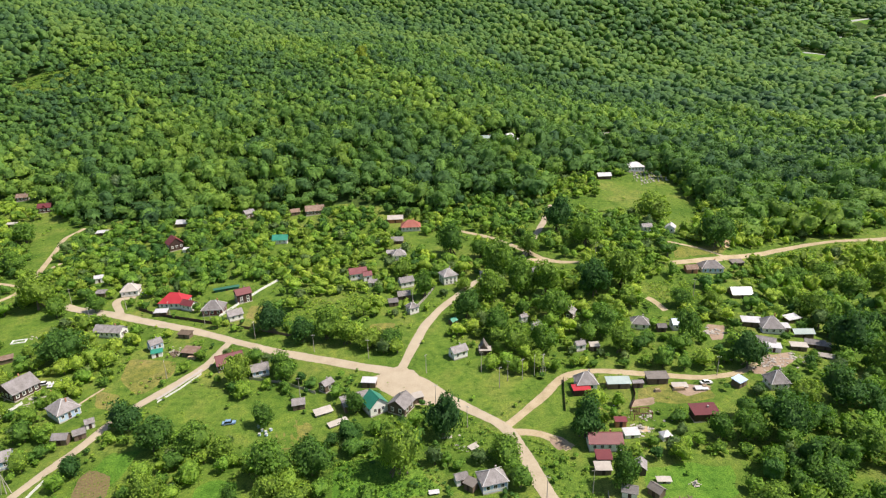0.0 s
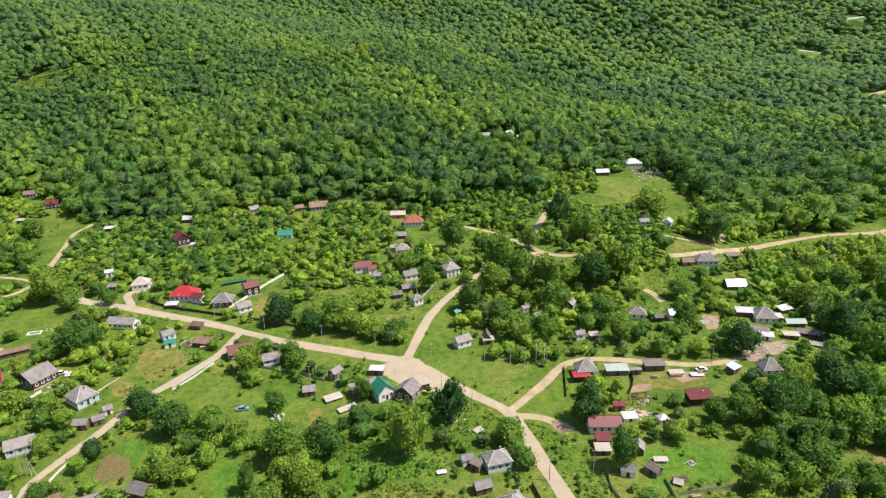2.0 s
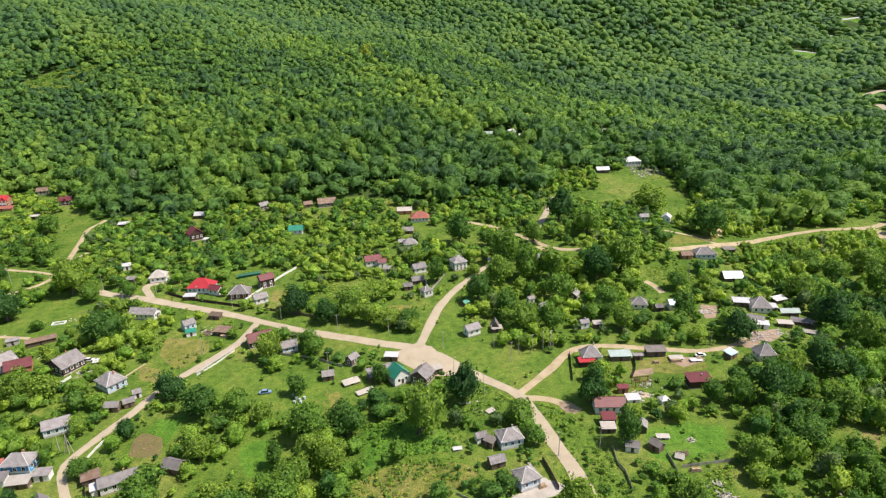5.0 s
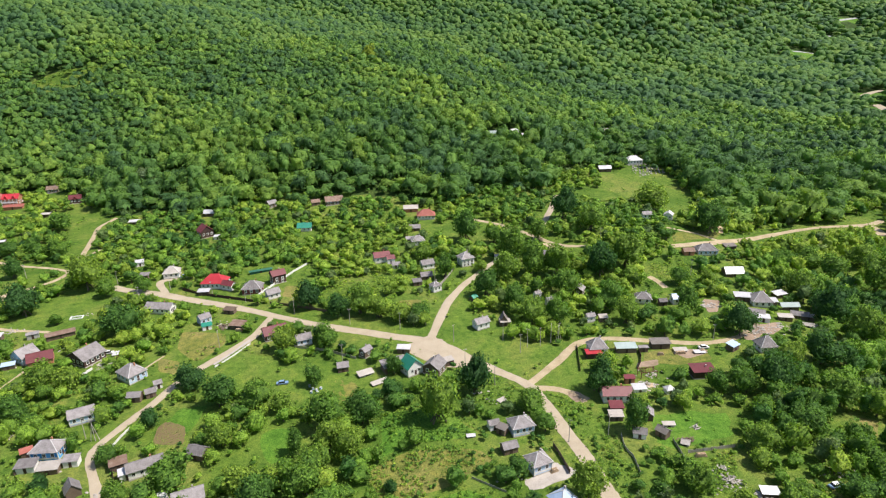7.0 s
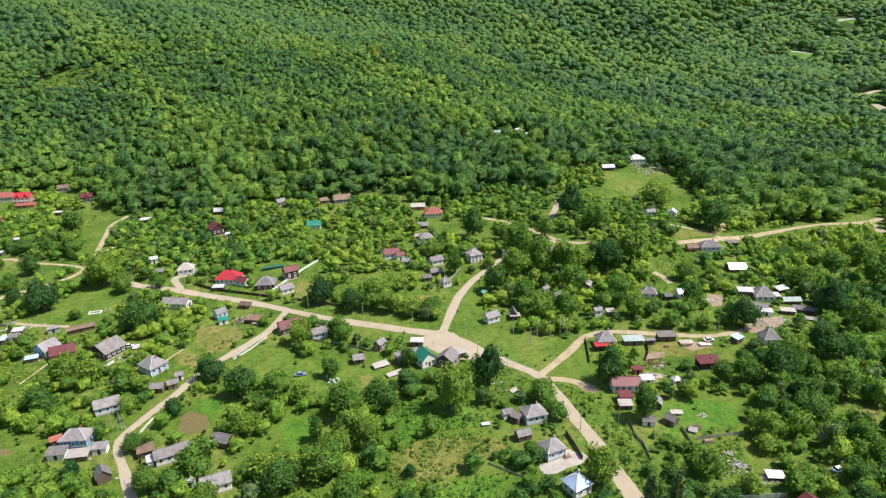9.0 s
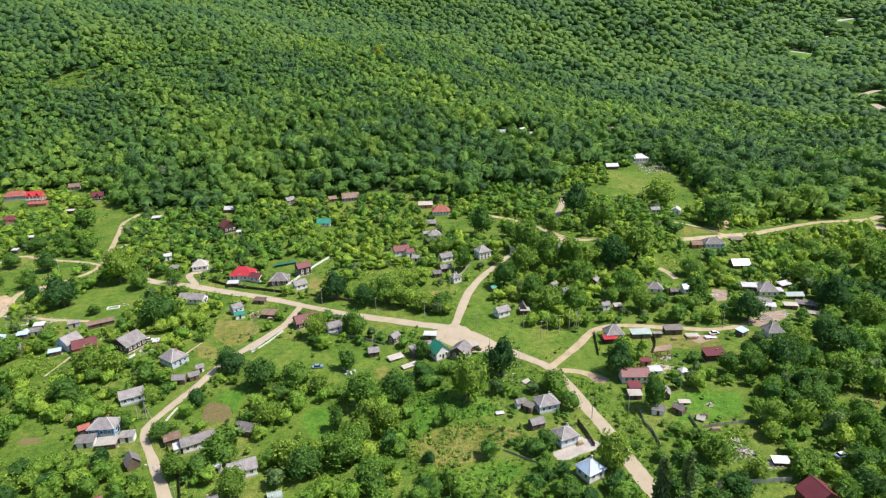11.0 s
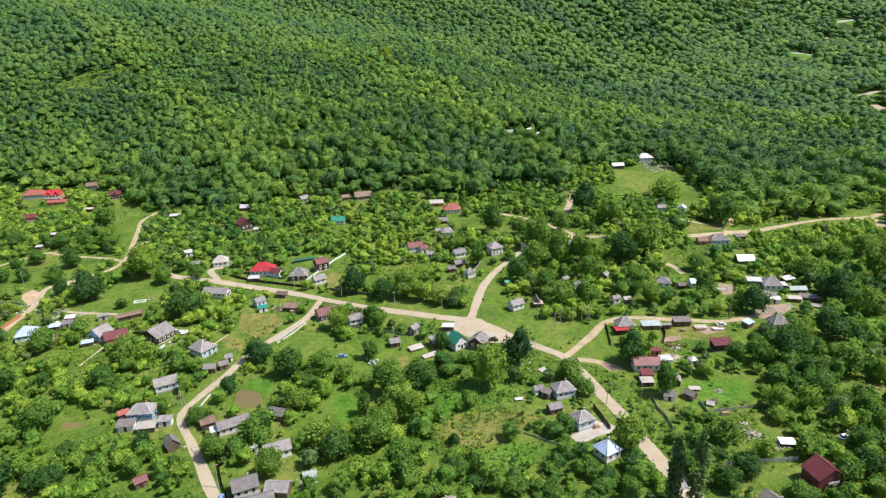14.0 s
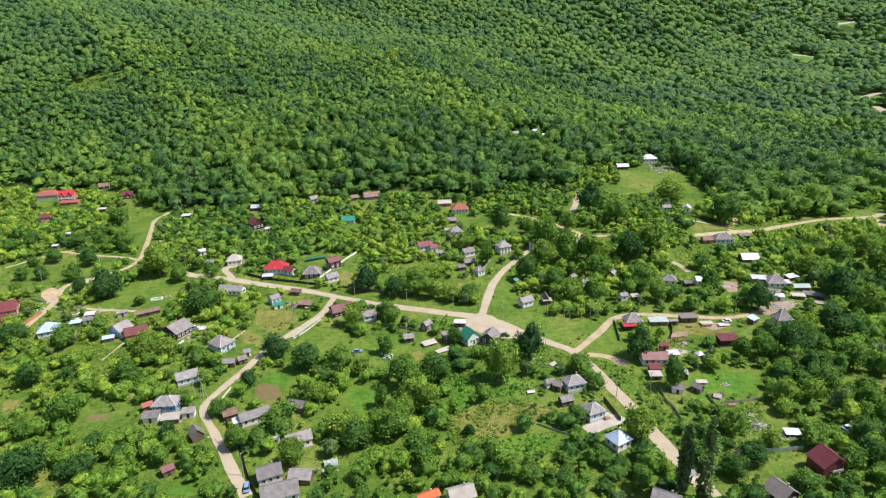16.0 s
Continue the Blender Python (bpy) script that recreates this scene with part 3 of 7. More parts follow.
patch("field_24", [(-12.3, 42.0), (2.0, 42.6), (2.5, 32.2), (-9.1, 27.2), (-13.1, 32.0)], DRY, 0.03, "yellow-green plot", "grass", 0.05)
patch("field_25", [(-69.8, 68.0), (-60.3, 68.2), (-60.7, 49.3), (-69.0, 50.5)], DRY, 0.03, "small dry yard", "grass", 0.05)
patch("field_26", [(152.5, 229.6), (199.1, 242.5), (194.3, 162.9), (169.4, 120.1), (154.1, 129.6), (143.6, 173.4), (117.4, 159.9)], GRASS, 0.04, "green hillside meadow", "grass", 0.05)
patch("field_27", [(144.6, 93.8), (184.6, 104.2), (173.8, 91.4), (139.7, 77.6)], DRY, 0.03, "dry grass strip beside the lane", "grass", 0.05)
patch("field_28", [(183.3, 101.9), (265.4, 115.3), (307.4, 135.0), (293.4, 117.1), (262.2, 110.9), (222.3, 109.1)], GRASS, 0.04, "grassy verge of the wood road", "grass", 0.10)
patch("field_29", [(119.1, 57.5), (139.5, 58.8), (142.5, 38.8), (130.8, 34.2), (113.8, 37.8)], GRASS, 0.04, "green plot", "grass", 0.25)
patch("field_30", [(129.9, 23.2), (139.4, 21.1), (130.9, 6.7), (124.1, 6.2)], DIRT, 0.04, "bare sandy heap and yard", "yard", 0.00)
patch("field_31", [(132.3, -6.1), (139.5, -0.4), (145.2, -3.2), (154.3, -0.5), (151.6, -8.2), (143.8, -14.2), (140.5, -11.7), (132.3, -19.0), (127.4, -17.3)], DIRT, 0.04, "trampled sandy farmyard", "yard", 0.00)
patch("field_32", [(83.0, -20.2), (99.6, -18.0), (113.3, -21.9), (112.5, -29.1), (97.5, -32.7), (79.6, -28.0)], DRY, 0.03, "dry grass yard", "grass", 0.05)
patch("field_33", [(79.6, -27.0), (92.4, -25.0), (88.8, -31.1), (78.0, -31.8)], DIRT, 0.04, "bare earth yard", "yard", 0.00)
patch("field_34", [(-10.8, -1.1), (-0.5, 3.4), (9.3, 2.2), (15.9, -9.6), (20.2, -23.8), (8.0, -23.4), (2.1, -17.2), (-2.7, -16.7), (-7.8, -10.1)], GRAVEL, 0.05, "wide pale sandy forecourt beside the junction", "forecourt", 0.00)
patch("field_35", [(-61.6, -92.6), (-49.0, -91.2), (-54.8, -98.6), (-66.7, -95.3)], GRASS, 0.04, "green yard", "grass", 0.05)
patch("field_36", [(-85.7, -89.0), (-74.9, -88.5), (-79.5, -93.0)], LUSH, 0.03, "small lawn", "grass", 0.00)
patch("field_37", [(-110.6, -99.8), (-97.2, -99.1), (-97.8, -105.7), (-107.2, -104.7)], LUSH, 0.03, "green clearing among trees", "grass", 0.05)
patch("field_38", [(69.5, -110.1), (84.1, -109.8), (84.5, -116.1), (65.9, -119.5)], GRASS, 0.04, "green yard behind a fence", "grass", 0.05)
patch("field_39", [(138.9, -67.1), (145.9, -70.2), (136.5, -82.1), (133.8, -78.1)], DRY, 0.03, "yellow-green clearing", "grass", 0.00)
patch("field_40", [(35.7, -78.4), (40.1, -79.6), (42.8, -83.6), (39.8, -86.7), (34.2, -88.0), (29.2, -90.3), (24.0, -90.7), (23.6, -86.3), (29.5, -83.5), (32.8, -81.3)], CONCRETE, 0.06, "pale paved house yard", "yard", 0.00)
patch("field_41", [(-230.6, 62.0), (-228.6, 68.5), (-221.5, 65.0), (-214.6, 55.9), (-211.3, 47.1), (-213.0, 42.6), (-219.7, 46.9), (-227.4, 55.0)], SAND, 0.05, "bare sandy building plot", "yard", 0.00)
patch("field_42", [(68.9, 101.0), (81.9, 96.7), (81.3, 83.1), (60.0, 87.1)], SAND, 0.04, "bare pale yard", "yard", 0.00)
patch("field_43", [(173.8, 250.6), (195.3, 252.8), (201.4, 227.9), (172.3, 214.1)], GRASS, 0.06, "trodden ground between grave plots", "grave plot", 0.00)
patch("field_44", [(133.4, -31.5), (156.1, -24.9), (147.6, -40.4), (130.8, -43.5)], GRASS, 0.04, "rough grass among scrub", "grass", 0.30)
patch("field_45", [(-17.9, -47.7), (-1.8, -44.9), (8.6, -50.3), (17.0, -62.9), (10.0, -65.8), (-6.9, -66.0), (-20.1, -74.2)], LUSH, 0.04, "rough light green plot", "grass", 0.25)
patch("field_46", [(-6.5, -91.7), (9.8, -85.6), (18.1, -91.0), (12.7, -97.6), (-2.4, -100.2), (-9.3, -98.1)], LUSH, 0.03, "light green weedy plot", "grass", 0.30)
patch("field_48", [(-392, 444), (-392, 462), (-366, 478), (-322, 484), (-312, 466), (-328, 440), (-356, 432)], GRASS, 0.30, "pale grassy glade with scattered young trees", "grass", 0.5)
patch("field_49", [(48.0, -41.3), (54.1, -43.3), (55.7, -51.2), (50.3, -51.1), (48.3, -45.6)], DIRT, 0.05, "bare earth bank below the yard", "bank", 0.0)
patch("field_51", [(186.2, 119.9), (195.1, 125.0), (182.6, 102.0), (175.5, 96.6)], SAND, 0.06, "bare tan bank beside the wood road", "bank", 0.0)
patch("field_52", [(99.8, -18.3), (114.4, -21.3), (111.3, -25.0), (99.8, -28.6), (95.9, -24.1)], DIRT, 0.05, "trampled earth beside the board shed", "yard", 0.0)
patch("field_53", [(78.0, -82.0), (86.0, -81.0), (94.0, -86.5), (91.0, -95.0), (80.0, -96.5), (74.5, -91.0)], GRASS, 0.04, "small rough meadow behind the garden", "grass", 0.1)
patch("field_54", [(74.3, -40.8), (82.2, -41.0), (82.8, -44.6), (74.0, -45.0)], SAND, 0.05, "pinkish paved terrace in a garden", "terrace", 0.0)
patch("meadow_1", [(904.7, 1113.0), (867.3, 1137.7), (924.8, 1242.3), (978.3, 1207.0)], LUSH, 0.5, "green river meadow between the woods", "grass", 0.0)
patch("meadow_2", [(1392.2, 1656.9), (1353.4, 1685.2), (1444.7, 1827.8), (1499.7, 1787.8)], LUSH, 0.5, "green river meadow between the woods", "grass", 0.0)
patch("meadow_3", [(1191.7, 1473.6), (1174.7, 1485.5), (1265.9, 1627.9), (1293.8, 1608.5)], LUSH, 0.5, "green river meadow between the woods", "grass", 0.0)
patch("meadow_4", [(601.7, 520.1), (581.7, 536.0), (621.9, 598.5), (653.3, 573.7)], LUSH, 0.5, "green river meadow between the woods", "grass", 0.0)
patch("meadow_5", [(552.0, 444.4), (539.6, 454.5), (581.7, 515.7), (603.4, 498.0)], LUSH, 0.5, "green river meadow between the woods", "grass", 0.0)
patch("field_47", [(-3.7, 3.4), (2.7, 6.7), (5.2, 5.2), (9.2, -4.2), (14.3, -12.6), (9.0, -12.0), (1.1, -5.4), (-4.7, -1.1)], GRAVEL, 0.04, "wide pale gravel junction", "road", 0.00)

# ---- houses ----
HOUSES = []
WIN_FRAME = bpy.data.meshes.new("window_frame")
_b = boxes((-0.62, -0.42, -0.05, 0.05, -0.8, 0.8), (0.42, 0.62, -0.05, 0.05, -0.8, 0.8), (-0.42, 0.42, -0.05, 0.05, 0.58, 0.8), (-0.42, 0.42, -0.05, 0.05, -0.8, -0.58), (-0.03, 0.03, -0.03, 0.03, -0.6, 0.6))
_b.to_mesh(WIN_FRAME)
_b.free()
WIN_FRAME.materials.append(FRAME)
WIN_PANE = bpy.data.meshes.new("pane")
_b = boxes((-0.46, 0.46, -0.015, 0.015, -0.61, 0.61))
_b.to_mesh(WIN_PANE)
_b.free()
WIN_PANE.materials.append(GLASS)


def slab(bm, corners, thick):
    """A sheet of roof through corner points, given anticlockwise from above, with thickness downwards."""
    top = [bm.verts.new(c) for c in corners]
    low = [bm.verts.new((c[0], c[1], c[2] - thick)) for c in corners]
    bm.faces.new(top)
    bm.faces.new(low[::-1])
    for i in range(len(top)):
        j = (i + 1) % len(top)
        bm.faces.new([low[i], low[j], top[j], top[i]])


def roof_mesh(kind, w, d, h, rise, o):
    bm = bmesh.new()
    a, b = w / 2 + o, d / 2 + o
    e = h - rise * o / (d / 2) * 0.6
    r = h + rise
    if kind == "hip":
        q = max(0.15, (w - d) / 2)
        slab(bm, [(-a, -b, e), (a, -b, e), (q, 0, r), (-q, 0, r)], 0.12)
        slab(bm, [(a, b, e), (-a, b, e), (-q, 0, r), (q, 0, r)], 0.12)
        slab(bm, [(a, -b, e), (a, b, e), (q, 0, r)], 0.12)
        slab(bm, [(-a, b, e), (-a, -b, e), (-q, 0, r)], 0.12)
        box(bm, -q - 0.1, q + 0.1, -0.09, 0.09, r - 0.08, r + 0.06)
    elif kind == "mono":
        slab(bm, [(-a, -b, h + 0.06), (a, -b, h + 0.06), (a, b, r + 0.1), (-a, b, r + 0.1)], 0.10)
    else:
        slab(bm, [(-a, -b, e), (a, -b, e), (a, 0, r), (-a, 0, r)], 0.12)
        slab(bm, [(a, b, e), (-a, b, e), (-a, 0, r), (a, 0, r)], 0.12)
        box(bm, -a, a, -0.10, 0.10, r - 0.08, r + 0.05)
    return bm


def wall_mesh(kind, w, d, h, rise):
    bm = bmesh.new()
    a, b = w / 2, d / 2
    box(bm, -a, a, -b, b, -0.8, h - 0.05)
    if kind == "gable":
        for s in (-1, 1):
            lo, hi = (a - 0.25, a) if s > 0 else (-a, -a + 0.25)
            v = [bm.verts.new(c) for c in ((lo, -b + 0.05, h - 0.05), (lo, b - 0.05, h - 0.05), (lo, 0, h + rise - 0.2), (hi, -b + 0.05, h - 0.05), (hi, b - 0.05, h - 0.05), (hi, 0, h + rise - 0.2))]
            for q in ((0, 2, 1), (3, 4, 5), (0, 3, 5, 2), (1, 2, 5, 4), (0, 1, 4, 3)):
                bm.faces.new([v[i] for i in q])
    elif kind == "mono":
        v = [bm.verts.new(c) for c in ((-a, -b, h - 0.05), (a, -b, h - 0.05), (a, b, h - 0.05), (-a, b, h - 0.05), (a, b, h + rise - 0.05), (-a, b, h + rise - 0.05))]
        for q in ((0, 1, 4, 5), (1, 2, 4), (0, 5, 3), (2, 3, 5, 4)):
            bm.faces.new([v[i] for i in q])
    return bm


def windows(owner, x0, x1, y, z, count, turn, size):
    """Windows in a row along a wall side; each is a frame with its pane."""
    for i in range(count):
        u = x0 + (x1 - x0) * (i + 0.5) / count
        m = turn @ pose(u, y, z) @ Matrix.Diagonal((size, 1, size, 1))
        fr = shared("window", WIN_FRAME, owner, m)
        shared("pane", WIN_PANE, fr, Matrix.Identity(4))


def house(x, y, yaw, w, d, h, kind, roof, wall, label, category="house", rise=None, chimney=True, win=True, base=None, dormers=0, balcony=False, gable_rail=False):
    """A village house or shed: walls with a plinth, roof with overhang, windows, door, chimney."""
    z = min(ground(x + i * w / 3, y + j * d / 3) for i in (-1, 1) for j in (-1, 1)) + 0.1
    ob = new("house" if category == "house" else category.replace(" ", "_"))
    ob.matrix_basis = pose(x, y, z, 0, 0, yaw)
    tagged(ob, label, category)
    HOUSES.append((x, y, yaw, w, d))
    h = h + 0.4 if category == "house" else h
    rise = rise or {"hip": 0.42, "gable": 0.36, "mono": 0.16}[kind] * d
    part("wall", wall_mesh(kind, w, d, h, rise), wall, ob)
    part("roof", roof_mesh(kind, w, d, h, rise, 0.45 if w > 5 else 0.3), roof, ob)
    if kind == "hip" and roof in (SLATE, CONCRETE, BLUE_METAL):
        o = 0.45 if w > 5 else 0.3
        a, b, e, r = w / 2 + o, d / 2 + o, h - rise * o / (d / 2) * 0.6, h + rise
        q = max(0.15, (w - d) / 2)
        for sx in (-1, 1):
            for sy in (-1, 1):
                lo, hi = Vector((sx * a, sy * b, e + 0.03)), Vector((sx * q, 0, r + 0.03))
                bm = boxes((-0.11, 0.11, -0.05, 0.06, 0.0, (hi - lo).length))
                bm.transform(Matrix.Translation(lo) @ (hi - lo).to_track_quat("Z", "Y").to_matrix().to_4x4())
                part("ridge_cap", bm, PALE_CAP, ob, "pale ridge cap")
    if category == "house":
        part("plinth", boxes((-w / 2 - 0.08, w / 2 + 0.08, -d / 2 - 0.08, d / 2 + 0.08, -0.9, 0.35)), base or CONCRETE, ob, "grey plinth")
    if win:
        size = 0.9 if h < 2.6 else 1.0
        zc = 0.56 * h + 0.05
        for turn, length, dep in ((0, w, d), (180, w, d), (90, d, w), (-90, d, w)):
            k = max(1, int(length / 2.3))
            m = pose(0, 0, 0, 0, 0, turn)
            windows(ob, -length / 2 + 0.3, length / 2 - 0.3, -dep / 2 - 0.02, zc, k, m, size)
            if h > 4.5:
                windows(ob, -length / 2 + 0.3, length / 2 - 0.3, -dep / 2 - 0.02, 0.24 * h, k, m, size)
        part("door", boxes((w / 2 + 0.005, w / 2 + 0.07, -0.45, 0.45, 0.36, min(2.2, h - 0.2))), DARK_WOOD, ob, "plain door")
    else:
        part("door", boxes((-0.45, 0.45, -d / 2 - 0.07, -d / 2 - 0.005, 0.0, min(1.9, h - 0.2))), DARK_WOOD, ob, "plank door")
    if wall in (BLUEWASH, BLUE) and category == "house":
        for s in (-1, 1):
            part("eave_board", boxes((-w / 2, w / 2, s * (d / 2 + 0.03) - 0.04, s * (d / 2 + 0.03) + 0.04, h - 0.45, h - 0.12)), FRAME, ob, "white eave board")
            for e in (-1, 1):
                part("corner_board", boxes((e * w / 2 - 0.14, e * w / 2 + 0.14, s * d / 2 - 0.14, s * d / 2 + 0.14, 0.36, h - 0.12)), FRAME, ob, "white corner board")
        part("window_band", boxes((-w / 2 + 0.2, w / 2 - 0.2, -d / 2 - 0.045, -d / 2 - 0.003, 0.20 * h, 0.36 * h)), FRAME, ob, "white boards below the windows")
    for i in range(dormers):
        u = w * ((i + 0.5) / dormers - 0.5)
        bm = bmesh.new()
        f, k, g_ = -d / 2 - 0.3, -d * 0.05, h + 0.75 * rise
        slab(bm, [(u - 1.5, f, h), (u, f, g_), (u, k, g_), (u - 1.5, k, h)][::-1], 0.1)
        slab(bm, [(u, f, g_), (u + 1.5, f, h), (u + 1.5, k, h), (u, k, g_)][::-1], 0.1)
        box(bm, u - 0.9, u + 0.9, f + 0.2, f + 0.4, h - 0.1, h + 0.35 * rise)
        part("dormer", bm, roof, ob)
    if gable_rail:
        b = part("balcony", boxes((w / 2 + 0.005, w / 2 + 0.9, -1.7, 1.7, h * 0.62, h * 0.62 + 0.12)), DARK_WOOD, ob)
        for i in range(7):
            u = -1.65 + 0.55 * i
            part("baluster", boxes((w / 2 + 0.82, w / 2 + 0.90, u - 0.1, u + 0.1, h * 0.62 + 0.12, h * 0.62 + 0.85)), FRAME, b, "white baluster")
        part("rail", boxes((w / 2 + 0.80, w / 2 + 0.92, -1.75, 1.75, h * 0.62 + 0.85, h * 0.62 + 1.0)), FRAME, b, "white rail")
        for u in (-1.5, 1.5):
            m = pose(0, 0, 0, 0, 0, 90)
            windows(ob, u - 0.6, u + 0.6, -w / 2 - 0.02, 0.3 * h, 1, m, 0.7)
    if balcony:
        b = part("balcony", boxes((-w / 2, w / 2, -d / 2 - 1.5, -d / 2 - 0.005, h * 0.5 - 0.15, h * 0.5)), CONCRETE, ob)
        for i in range(5):
            u = -w / 2 + 0.15 + (w - 0.3) * i / 4
            part("column", boxes((u - 0.12, u + 0.12, -d / 2 - 1.45, -d / 2 - 1.2, -0.5, h - 0.1)), FRAME, b, "white column")
        part("balustrade", boxes((-w / 2, w / 2, -d / 2 - 1.5, -d / 2 - 1.42, h * 0.5 + 0.15, h * 0.5 + 0.95)), FRAME, b, "white balustrade")
    if chimney:
        cx, cy = 0.18 * w, 0.12 * d
        bm = boxes((cx - 0.2, cx + 0.2, cy - 0.2, cy + 0.2, h + 0.2, h + rise + 0.35), (cx - 0.25, cx + 0.25, cy - 0.25, cy + 0.25, h + rise + 0.35, h + rise + 0.45))
        part("chimney", bm, BRICK if w > 8 else CONCRETE, ob)
    return ob


house(-233.2, 35.5, 20, 11.5, 9.4, 3.0, "gable", MAROON, BRICK, "orange brick house under a maroon sheet roof")
house(-231.1, 25.3, 20, 6.9, 5.6, 2.2, "mono", MAROON, BRICK, "low brick outbuilding with a maroon roof", "outbuilding", chimney=False, win=False)
house(-198.7, 10.0, 20, 8.0, 7.2, 2.8, "hip", BLUE_METAL, BLUEWASH, "small pale blue house with a light metal roof")
house(-186.2, 2.7, 20, 5.9, 4.7, 2.5, "gable", SLATE, WOOD, "grey slate-roofed shed on dark boards", "shed", chimney=False, win=False)
house(-187.0, 25.0, 10, 4.2, 3.0, 2.2, "mono", WHITE_METAL, WOOD, "low shed under pale sheets beside a scrap pile", "shed", chimney=False, win=False)
house(-189.9, 16.7, 15, 4.0, 2.9, 2.2, "mono", BLUE_METAL, WOOD, "low shed under pale metal sheets", "shed", chimney=False, win=False)
house(-185.5, 19.6, 15, 4.0, 3.3, 2.2, "gable", SLATE, WHITEWASH, "small whitewashed shed with slate roof", "shed", chimney=False, win=False)
house(-164.0, 5.3, 60, 6.9, 7.8, 2.8, "gable", SLATE, BLUEWASH, "blue-walled cottage with a grey slate gable roof")
house(-156.3, 2.3, 25, 8.8, 6.5, 2.6, "gable", MAROON, BRICK, "orange brick annex under a maroon roof", "outbuilding", chimney=False, win=False)
house(-167.3, -0.9, 20, 4.5, 2.5, 1.8, "mono", BLUE_METAL, WOOD, "lean-to under pale blue sheets", "lean-to", chimney=False, win=False)
house(-137.9, 1.8, 60, 9.5, 10.6, 2.8, "gable", SLATE, DARK_WOOD, "dark timber house with a wide grey slate roof", rise=2.9)
house(-113.5, -14.3, -38, 8.2, 7.1, 3.0, "hip", SLATE, BLUEWASH, "blue and white cottage with a pyramid slate roof")
house(-106.3, -29.9, 0, 4.6, 3.3, 2.4, "gable", SLATE, WOOD, "board shed with a grey slate roof", "shed", chimney=False, win=False)
house(-101.7, -27.8, 30, 3.4, 3.0, 2.2, "gable", SLATE, WOOD, "small grey-roofed shed among garden trees", "shed", chimney=False, win=False)
house(-101.0, -22.3, 30, 2.6, 2.6, 2.2, "gable", SLATE, WHITEWASH, "little whitewashed store among garden trees", "shed", chimney=False, win=False)
house(-120.2, -40.0, 25, 7.7, 5.2, 2.8, "gable", SLATE, BLUEWASH, "narrow cottage with a grey slate gable roof", chimney=False)
house(-121.7, -58.6, 0, 8.3, 5.7, 3.2, "hip", SLATE, BLUE, "bright blue timber house with a grey hipped roof")
house(-125.1, -64.9, 5, 5.2, 3.4, 2.2, "mono", SLATE, WHITEWASH, "white outbuilding under a flat grey roof", "outbuilding", chimney=False, win=False)
house(-117.7, -66.5, 5, 5.7, 3.2, 2.0, "mono", PALE_WOOD, WOOD, "lean-to shed under streaked grey boards", "lean-to", chimney=False, win=False)
house(-112.3, -63.8, 5, 4.3, 2.9, 2.2, "mono", SLATE, WHITEWASH, "pale lean-to at the end of the yard", "lean-to", chimney=False, win=False)
house(-129.0, -57.8, 30, 3.3, 2.7, 2.2, "gable", TERRACOTTA, WOOD, "small shed with a faded terracotta roof", "shed", chimney=False, win=False)
house(-105.6, -77.3, -55, 4.0, 4.0, 2.2, "gable", SLATE, WOOD, "board shed with a steep pale slate roof", "shed", chimney=False, win=False, rise=2.4)
house(-109.5, -94.0, 35, 3.4, 3.1, 2.2, "gable", MAROON, WOOD, "tiny shed with a maroon roof among trees", "shed", chimney=False, win=False)
house(-96.8, -67.1, 25, 4.7, 3.4, 2.2, "mono", RUST, WOOD, "open barn under brown rusty sheets", "barn", chimney=False, win=False)
house(-92.3, -71.9, 25, 4.2, 2.7, 2.2, "mono", WHITE_METAL, WHITEWASH, "low white outbuilding among garden trees", "outbuilding", chimney=False, win=False)
house(-87.6, -69.7, 25, 9.9, 4.5, 2.6, "gable", SLATE, WHITEWASH, "long whitewashed house with a grey slate roof")
house(-73.5, -64.3, -20, 5.6, 4.1, 2.4, "gable", SLATE, WOOD, "grey-roofed shed half under trees", "shed", chimney=False, win=False)
house(-70.0, -84.9, 20, 7.9, 5.0, 2.8, "gable", SLATE, WHITEWASH, "whitewashed house with a grey gable roof")
house(-77.9, -83.2, 0, 2.2, 2.0, 2.2, "mono", WHITE_METAL, WHITEWASH, "small white store among garden trees", "shed", chimney=False, win=False)
house(-76.7, -100.4, 20, 6.9, 5.6, 2.8, "gable", SLATE, WHITEWASH, "white cottage with a grey slate roof beside the lane")
house(-66.7, -101.9, -10, 6.5, 4.4, 2.4, "gable", SLATE, WOOD, "grey slate-roofed outbuilding among garden trees", "outbuilding", chimney=False, win=False)
house(-72.0, -108.8, 15, 10.3, 6.6, 2.8, "gable", SLATE, WHITEWASH, "house with a broad grey slate roof")
house(-28.6, -115.8, 22, 6.1, 2.6, 2.6, "gable", ORANGE, WHITEWASH, "long house with an orange tiled roof among trees")
house(-19.1, -115.8, 15, 7.1, 5.3, 2.6, "gable", CONCRETE, WHITEWASH, "house with a pale beige sheet roof")
house(-63.9, 12.0, 25, 9.6, 6.6, 2.6, "gable", MAROON, DARK_WOOD, "dark timber house with a maroon gable roof")
house(-50.5, 4.4, 20, 5.8, 4.6, 2.6, "gable", SLATE, BLUEWASH, "little blue house with a grey roof")
house(-23.9, -9.0, 50, 4.3, 3.4, 2.6, "gable", SLATE, WOOD, "brownish board house with a grey roof")
house(-32.3, -18.8, 10, 4.1, 3.7, 2.2, "gable", SLATE, WOOD, "small board shed among garden trees", "shed", chimney=False, win=False)
